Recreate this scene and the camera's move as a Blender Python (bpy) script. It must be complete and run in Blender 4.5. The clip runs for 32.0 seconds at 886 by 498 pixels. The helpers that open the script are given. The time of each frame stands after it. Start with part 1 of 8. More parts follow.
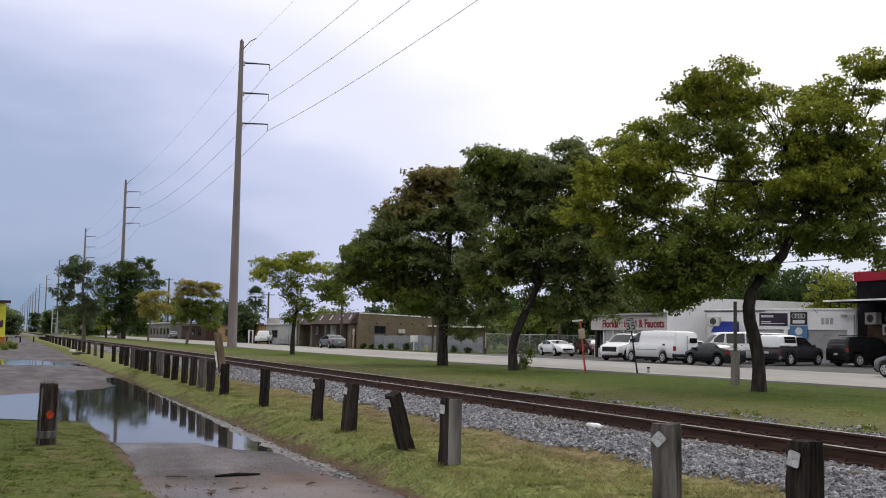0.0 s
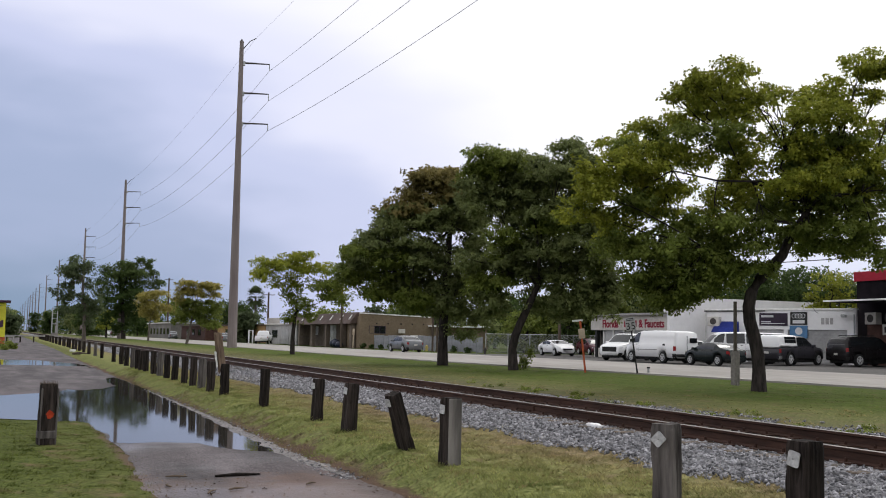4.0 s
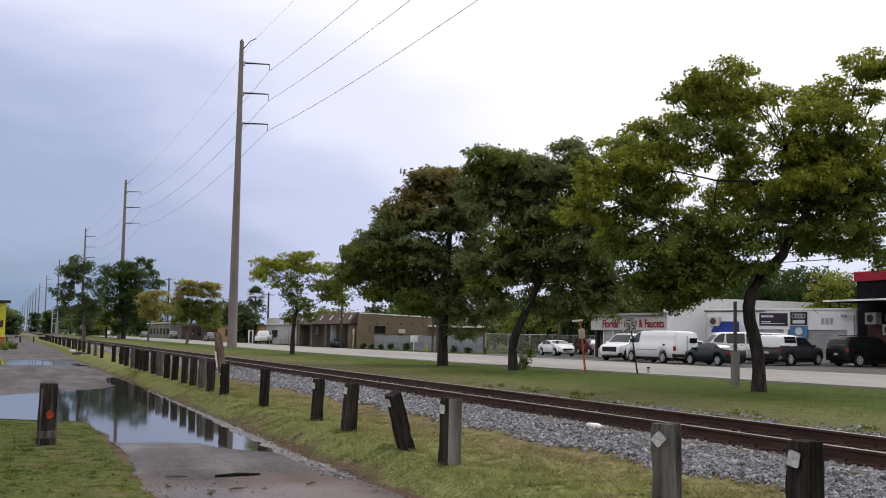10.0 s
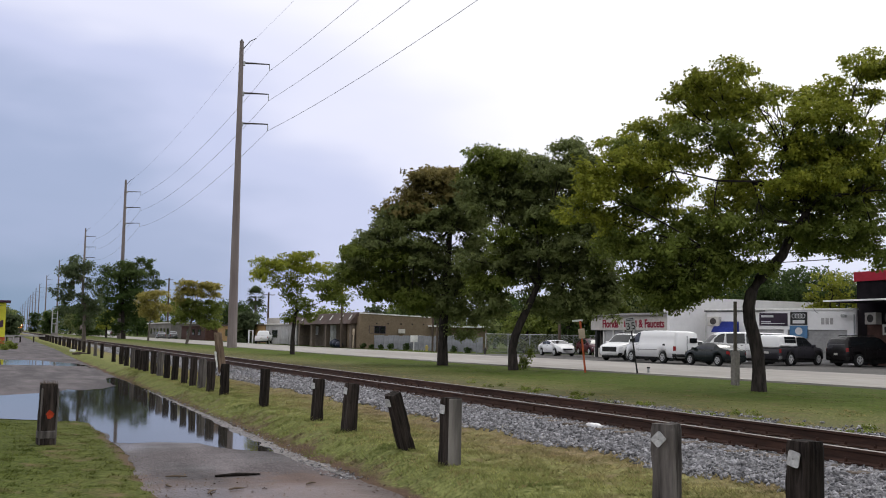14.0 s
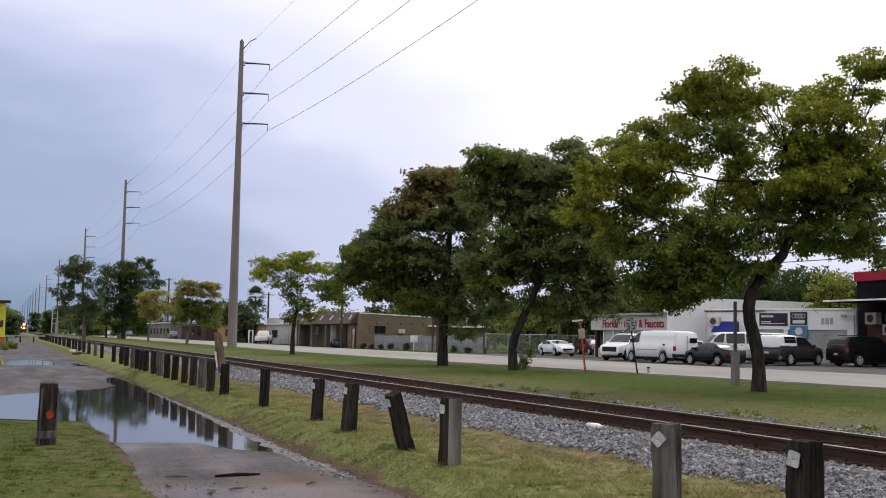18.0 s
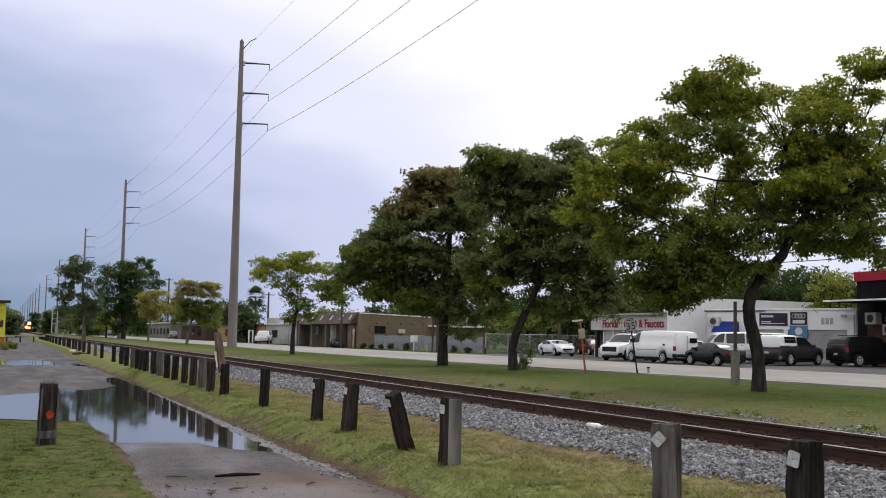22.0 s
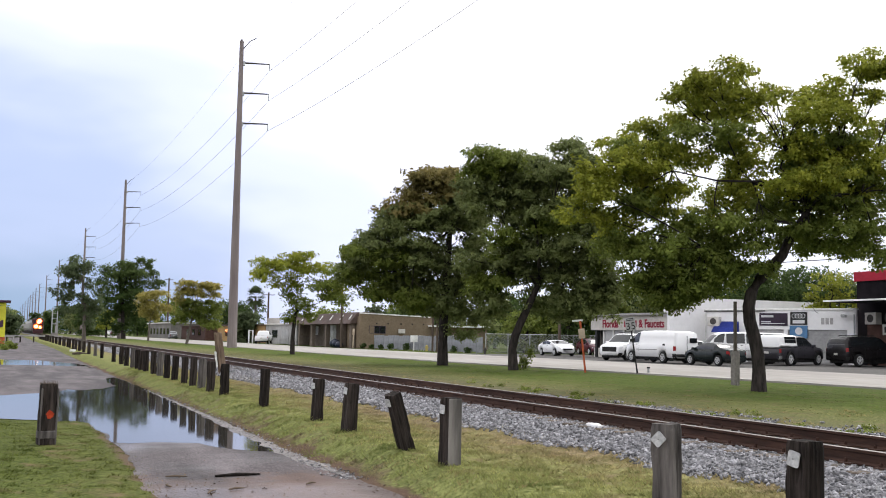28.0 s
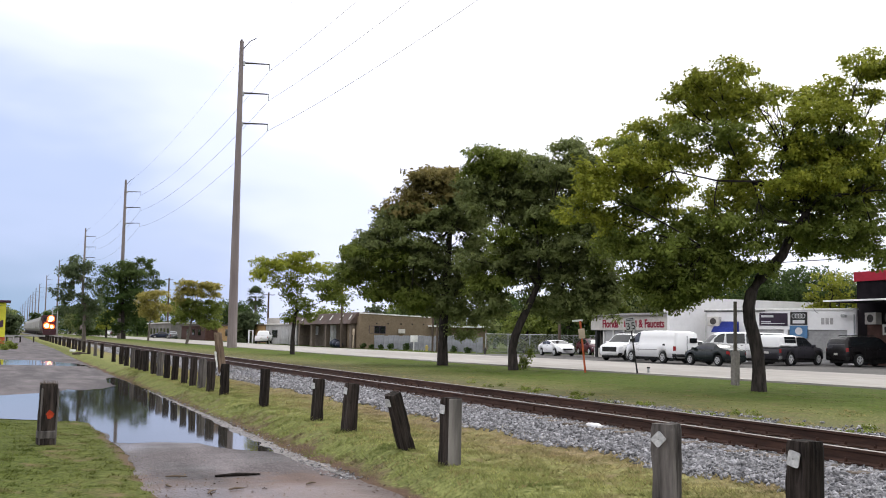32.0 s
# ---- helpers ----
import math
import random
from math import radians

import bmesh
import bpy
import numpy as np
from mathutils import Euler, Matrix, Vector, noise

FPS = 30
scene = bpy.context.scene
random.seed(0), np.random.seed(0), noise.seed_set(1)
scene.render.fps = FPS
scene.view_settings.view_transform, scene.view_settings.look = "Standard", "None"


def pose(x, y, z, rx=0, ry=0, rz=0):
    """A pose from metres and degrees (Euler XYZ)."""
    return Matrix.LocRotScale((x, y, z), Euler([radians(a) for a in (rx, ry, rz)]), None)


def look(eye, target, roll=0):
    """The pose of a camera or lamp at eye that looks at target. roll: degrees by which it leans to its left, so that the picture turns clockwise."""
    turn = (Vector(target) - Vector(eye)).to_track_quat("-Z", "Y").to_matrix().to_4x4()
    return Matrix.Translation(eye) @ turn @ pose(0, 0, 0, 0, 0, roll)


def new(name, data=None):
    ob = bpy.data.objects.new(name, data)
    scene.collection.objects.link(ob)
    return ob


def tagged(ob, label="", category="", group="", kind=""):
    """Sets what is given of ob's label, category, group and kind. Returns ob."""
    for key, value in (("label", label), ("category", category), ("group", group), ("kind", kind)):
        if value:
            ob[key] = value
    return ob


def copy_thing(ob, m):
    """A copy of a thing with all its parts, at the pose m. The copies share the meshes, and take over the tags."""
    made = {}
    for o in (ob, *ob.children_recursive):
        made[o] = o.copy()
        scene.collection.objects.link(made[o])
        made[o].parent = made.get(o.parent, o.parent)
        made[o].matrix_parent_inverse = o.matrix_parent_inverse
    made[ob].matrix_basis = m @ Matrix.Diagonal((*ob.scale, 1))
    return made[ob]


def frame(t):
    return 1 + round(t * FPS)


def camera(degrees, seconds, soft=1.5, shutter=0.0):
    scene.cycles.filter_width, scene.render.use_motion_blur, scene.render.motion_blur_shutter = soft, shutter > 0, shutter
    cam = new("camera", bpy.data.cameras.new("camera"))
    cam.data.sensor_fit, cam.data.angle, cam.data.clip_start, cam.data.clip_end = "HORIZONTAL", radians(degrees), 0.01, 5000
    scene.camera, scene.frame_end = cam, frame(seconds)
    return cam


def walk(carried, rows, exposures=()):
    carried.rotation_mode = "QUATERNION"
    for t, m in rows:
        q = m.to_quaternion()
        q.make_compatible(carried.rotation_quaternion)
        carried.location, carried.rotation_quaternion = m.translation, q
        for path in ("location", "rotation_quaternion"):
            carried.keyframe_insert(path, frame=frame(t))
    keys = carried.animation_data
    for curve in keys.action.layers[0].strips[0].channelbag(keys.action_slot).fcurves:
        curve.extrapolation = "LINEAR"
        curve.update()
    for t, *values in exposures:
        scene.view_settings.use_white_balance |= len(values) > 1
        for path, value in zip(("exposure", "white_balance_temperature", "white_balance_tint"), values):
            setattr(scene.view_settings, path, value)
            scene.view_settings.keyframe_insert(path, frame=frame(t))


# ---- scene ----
cam = camera(46.305, 32.0, soft=1.0)
EYE = Vector((0.0, 0.0, 1.497))
YAW, TILT = radians(22.92), radians(4.81)
AIM = EYE + 50 * Vector((math.sin(YAW) * math.cos(TILT), math.cos(YAW) * math.cos(TILT), math.sin(TILT)))
VIEW = look(EYE, AIM, 0.916)
walk(cam, [(0.0, VIEW), (32.0, VIEW)],
     exposures=[(0.0, -0.08), (22.4, -0.08), (23.0, 0.06), (24.6, 0.49), (32.0, 0.51)])

# ---- sky and sun: a bright overcast, thin cloud towards the hidden sun ----
SUN_AZ, SUN_EL = radians(62), radians(48)
SUN_DIR = Vector((math.sin(SUN_AZ) * math.cos(SUN_EL), math.cos(SUN_AZ) * math.cos(SUN_EL), math.sin(SUN_EL)))
world = bpy.data.worlds.new("overcast_sky")
scene.world = world
world.use_nodes = True
wt = world.node_tree
wt.nodes.clear()


def wnode(kind, **kw):
    n = wt.nodes.new(kind)
    for k, v in kw.items():
        n.inputs[k].default_value = v
    return n


w_out = wt.nodes.new("ShaderNodeOutputWorld")
w_bg = wt.nodes.new("ShaderNodeBackground")
w_sky = wt.nodes.new("ShaderNodeTexSky")
w_sky.sky_type = "NISHITA"
w_sky.sun_disc = False
w_sky.sun_elevation, w_sky.sun_rotation = SUN_EL, SUN_AZ
w_sky.dust_density = 3.0
w_dim = wt.nodes.new("ShaderNodeMix")
w_dim.data_type, w_dim.blend_type = "RGBA", "MULTIPLY"
w_dim.inputs[0].default_value = 1.0
w_dim.inputs[7].default_value = (0.09, 0.09, 0.09, 1)
wt.links.new(w_sky.outputs[0], w_dim.inputs[6])
w_co = wt.nodes.new("ShaderNodeTexCoord")
# a darker, bluer cloud bank low over the far end of the line, bright cloud everywhere else
BANK = Vector((math.sin(radians(-12)), math.cos(radians(-12)), 0.10)).normalized()
w_map = wt.nodes.new("ShaderNodeMapping")
w_map.inputs["Scale"].default_value = (1.0, 1.0, 2.7)
wt.links.new(w_co.outputs["Generated"], w_map.inputs[0])
w_len = wt.nodes.new("ShaderNodeVectorMath")
w_len.operation = "NORMALIZE"
wt.links.new(w_map.outputs[0], w_len.inputs[0])
w_dot = wt.nodes.new("ShaderNodeVectorMath")
w_dot.operation = "DOT_PRODUCT"
w_dot.inputs[1].default_value = BANK
wt.links.new(w_len.outputs[0], w_dot.inputs[0])
w_noise = wnode("ShaderNodeTexNoise", Scale=2.6, Detail=4.0, Roughness=0.5)
wt.links.new(w_map.outputs[0], w_noise.inputs["Vector"])
w_add = wt.nodes.new("ShaderNodeMath")
w_add.operation = "MULTIPLY_ADD"
w_add.inputs[1].default_value = 0.22
wt.links.new(w_noise.outputs[0], w_add.inputs[0])
w_off = wt.nodes.new("ShaderNodeMath")
w_off.operation = "SUBTRACT"
w_off.inputs[1].default_value = 0.11
wt.links.new(w_dot.outputs["Value"], w_off.inputs[0])
wt.links.new(w_off.outputs[0], w_add.inputs[2])
w_ramp = wt.nodes.new("ShaderNodeValToRGB")
w_ramp.color_ramp.interpolation = "EASE"
stops = [(0.0, (1.04, 1.04, 1.06)), (0.52, (1.30, 1.29, 1.31)), (0.70, (1.15, 1.14, 1.22)), (0.80, (0.92, 0.935, 1.13)), (0.86, (0.67, 0.72, 0.98)), (0.925, (0.43, 0.51, 0.74)), (1.0, (0.26, 0.37, 0.54))]
for k, (at, col) in enumerate(stops):
    e = w_ramp.color_ramp.elements[k] if k < 2 else w_ramp.color_ramp.elements.new(at)
    e.position, e.color = at, (*col, 1)
wt.links.new(w_add.outputs[0], w_ramp.inputs[0])
# the cloud is duller close to the horizon
w_sep = wt.nodes.new("ShaderNodeSeparateXYZ")
wt.links.new(w_co.outputs["Generated"], w_sep.inputs[0])
w_low = wt.nodes.new("ShaderNodeValToRGB")
for k, (at, col) in enumerate(((0.04, (0.74, 0.79, 1.0)), (0.21, (1.35, 1.35, 1.4)))):
    w_low.color_ramp.elements[k].position, w_low.color_ramp.elements[k].color = at, (*col, 1)
wt.links.new(w_sep.outputs["Z"], w_low.inputs[0])
w_dull = wt.nodes.new("ShaderNodeMix")
w_dull.data_type, w_dull.blend_type = "RGBA", "DARKEN"
w_dull.inputs[0].default_value = 1.0
wt.links.new(w_ramp.outputs[0], w_dull.inputs[6])
wt.links.new(w_low.outputs[0], w_dull.inputs[7])
w_mix = wt.nodes.new("ShaderNodeMix")
w_mix.data_type = "RGBA"
w_mix.inputs[0].default_value = 0.9
wt.links.new(w_dim.outputs[2], w_mix.inputs[6])
wt.links.new(w_dull.outputs[2], w_mix.inputs[7])
wt.links.new(w_mix.outputs[2], w_bg.inputs[0])
w_bg.inputs[1].default_value = 1.0
wt.links.new(w_bg.outputs[0], w_out.inputs[0])

sun = new("sun", bpy.data.lights.new("sun", "SUN"))
sun.data.energy, sun.data.angle, sun.data.color = 1.35, radians(28), (1.0, 0.97, 0.92)
sun.matrix_world = look(SUN_DIR * 100, (0, 0, 0))


# ---- materials ----
def mat(name, c1, c2, scale=4.0, rough=0.85, bump=0.3, metal=0.0, big=0.25, vary=0.0, island=False, spec=0.22, stretch=(1, 1, 1), glow=None, dist=0.02):
    """Noise between two colours, a larger stain on top, relief, and a difference from object to object or island to island."""
    m = bpy.data.materials.new(name)
    m.use_nodes = True
    t = m.node_tree
    p = t.nodes["Principled BSDF"]
    co = t.nodes.new("ShaderNodeTexCoord")
    mp = t.nodes.new("ShaderNodeMapping")
    mp.inputs["Scale"].default_value = stretch
    t.links.new(co.outputs["Object"], mp.inputs[0])
    n1 = t.nodes.new("ShaderNodeTexNoise")
    n1.inputs["Scale"].default_value, n1.inputs["Detail"].default_value, n1.inputs["Roughness"].default_value = scale, 6.0, 0.6
    n2 = t.nodes.new("ShaderNodeTexNoise")
    n2.inputs["Scale"].default_value, n2.inputs["Detail"].default_value = scale * 0.11, 3.0
    for n in (n1, n2):
        t.links.new(mp.outputs[0], n.inputs["Vector"])
    r = t.nodes.new("ShaderNodeValToRGB")
    r.color_ramp.elements[0].position, r.color_ramp.elements[0].color = 0.32, (*c1, 1)
    r.color_ramp.elements[1].position, r.color_ramp.elements[1].color = 0.68, (*c2, 1)
    t.links.new(n1.outputs[0], r.inputs[0])
    h = t.nodes.new("ShaderNodeHueSaturation")
    t.links.new(r.outputs[0], h.inputs["Color"])
    v = t.nodes.new("ShaderNodeMapRange")
    v.inputs["From Min"].default_value, v.inputs["From Max"].default_value = 0.3, 0.7
    v.inputs["To Min"].default_value, v.inputs["To Max"].default_value = 1 - big, 1 + big
    t.links.new(n2.outputs[0], v.inputs[0])
    last = v.outputs[0]
    if vary:
        src = t.nodes.new("ShaderNodeNewGeometry" if island else "ShaderNodeObjectInfo")
        rnd = src.outputs["Random Per Island" if island else "Random"]
        v2 = t.nodes.new("ShaderNodeMapRange")
        v2.inputs["To Min"].default_value, v2.inputs["To Max"].default_value = 1 - vary, 1 + vary
        t.links.new(rnd, v2.inputs[0])
        mu = t.nodes.new("ShaderNodeMath")
        mu.operation = "MULTIPLY"
        t.links.new(last, mu.inputs[0])
        t.links.new(v2.outputs[0], mu.inputs[1])
        last = mu.outputs[0]
    t.links.new(last, h.inputs["Value"])
    t.links.new(h.outputs[0], p.inputs["Base Color"])
    p.inputs["Roughness"].default_value, p.inputs["Metallic"].default_value = rough, metal
    p.inputs["Specular IOR Level"].default_value = spec
    if bump:
        b = t.nodes.new("ShaderNodeBump")
        b.inputs["Strength"].default_value, b.inputs["Distance"].default_value = bump, dist
        t.links.new(n1.outputs[0], b.inputs["Height"])
        t.links.new(b.outputs[0], p.inputs["Normal"])
    if glow:
        p.inputs["Emission Color"].default_value = (*glow[:3], 1)
        p.inputs["Emission Strength"].default_value = glow[3]
    return m


def turf(name, gain, vary=0.0, bump=0.8):
    """Turf: bare brown along the path, yellow beside the track bed, greener towards the road, all of it patchy."""
    m = mat(name, (0.44 * gain, 0.50 * gain, 0.40 * gain), (1.42 * gain, 1.36 * gain, 1.42 * gain), 14.0 if bump else 2.0, 0.95, bump, big=0.12, vary=vary, island=bool(vary), spec=0.05)
    t = m.node_tree
    p = t.nodes["Principled BSDF"]
    co = t.nodes.new("ShaderNodeTexCoord")
    sep = t.nodes.new("ShaderNodeSeparateXYZ")
    t.links.new(co.outputs["Object"], sep.inputs[0])
    total = sep.outputs["X"]
    for scale, amount in ((0.35, 2.6), (1.7, 2.2), (7.0, 1.3)):
        n = t.nodes.new("ShaderNodeTexNoise")
        n.inputs["Scale"].default_value, n.inputs["Detail"].default_value = scale, 3.0
        t.links.new(co.outputs["Object"], n.inputs["Vector"])
        ma = t.nodes.new("ShaderNodeMath")
        ma.operation = "MULTIPLY_ADD"
        ma.inputs[1].default_value = amount
        t.links.new(n.outputs[0], ma.inputs[0])
        t.links.new(total, ma.inputs[2])
        total = ma.outputs[0]
    ra = t.nodes.new("ShaderNodeMapRange")
    ra.inputs["From Min"].default_value, ra.inputs["From Max"].default_value = 3.05, 31.05
    t.links.new(total, ra.inputs[0])
    r = t.nodes.new("ShaderNodeValToRGB")
    cols = ((0.0, (0.085, 0.104, 0.027)), (2.2, (0.100, 0.112, 0.034)), (3.5, (0.125, 0.086, 0.062)), (4.3, (0.150, 0.125, 0.070)), (4.75, (0.168, 0.188, 0.064)), (5.9, (0.195, 0.204, 0.074)), (6.9, (0.225, 0.208, 0.092)),
            # past 12.8 the turf tones are lowered partly for the tree's shade
            (7.7, (0.225, 0.178, 0.102)), (12.8, (0.140, 0.122, 0.084)), (14.2, (0.138, 0.136, 0.070)), (16.8, (0.142, 0.152, 0.054)), (19.2, (0.088, 0.120, 0.025)), (28.0, (0.076, 0.108, 0.021)))
    for k, (at, col) in enumerate(cols):
        e = r.color_ramp.elements[k] if k < 2 else r.color_ramp.elements.new(at / 28)
        e.position, e.color = at / 28, (*col, 1)
    t.links.new(ra.outputs[0], r.inputs[0])
    mx = t.nodes.new("ShaderNodeMix")
    mx.data_type, mx.blend_type = "RGBA", "MULTIPLY"
    mx.inputs[0].default_value = 1.0
    t.links.new(p.inputs["Base Color"].links[0].from_socket, mx.inputs[6])
    t.links.new(r.outputs[0], mx.inputs[7])
    t.links.new(mx.outputs[2], p.inputs["Base Color"])
    return m


def through_light(m, lit):
    """Lets a share of the light through thin leaves and blades."""
    t = m.node_tree
    p = t.nodes["Principled BSDF"]
    tr = t.nodes.new("ShaderNodeBsdfTranslucent")
    t.links.new(p.inputs["Base Color"].links[0].from_socket, tr.inputs["Color"])
    mx = t.nodes.new("ShaderNodeMixShader")
    mx.inputs[0].default_value = lit
    t.links.new(p.outputs[0], mx.inputs[1])
    t.links.new(tr.outputs[0], mx.inputs[2])
    t.links.new(mx.outputs[0], t.nodes["Material Output"].inputs[0])
    return m


def leafy(name, dark, light, lit=0.5):
    """Leaves: colour from leaf to leaf and from bough to bough, some light through them."""
    m = mat(name, dark, light, scale=2.6, rough=0.55, bump=0, big=0.3, vary=0.14, island=True, spec=0.08)
    return through_light(m, lit)


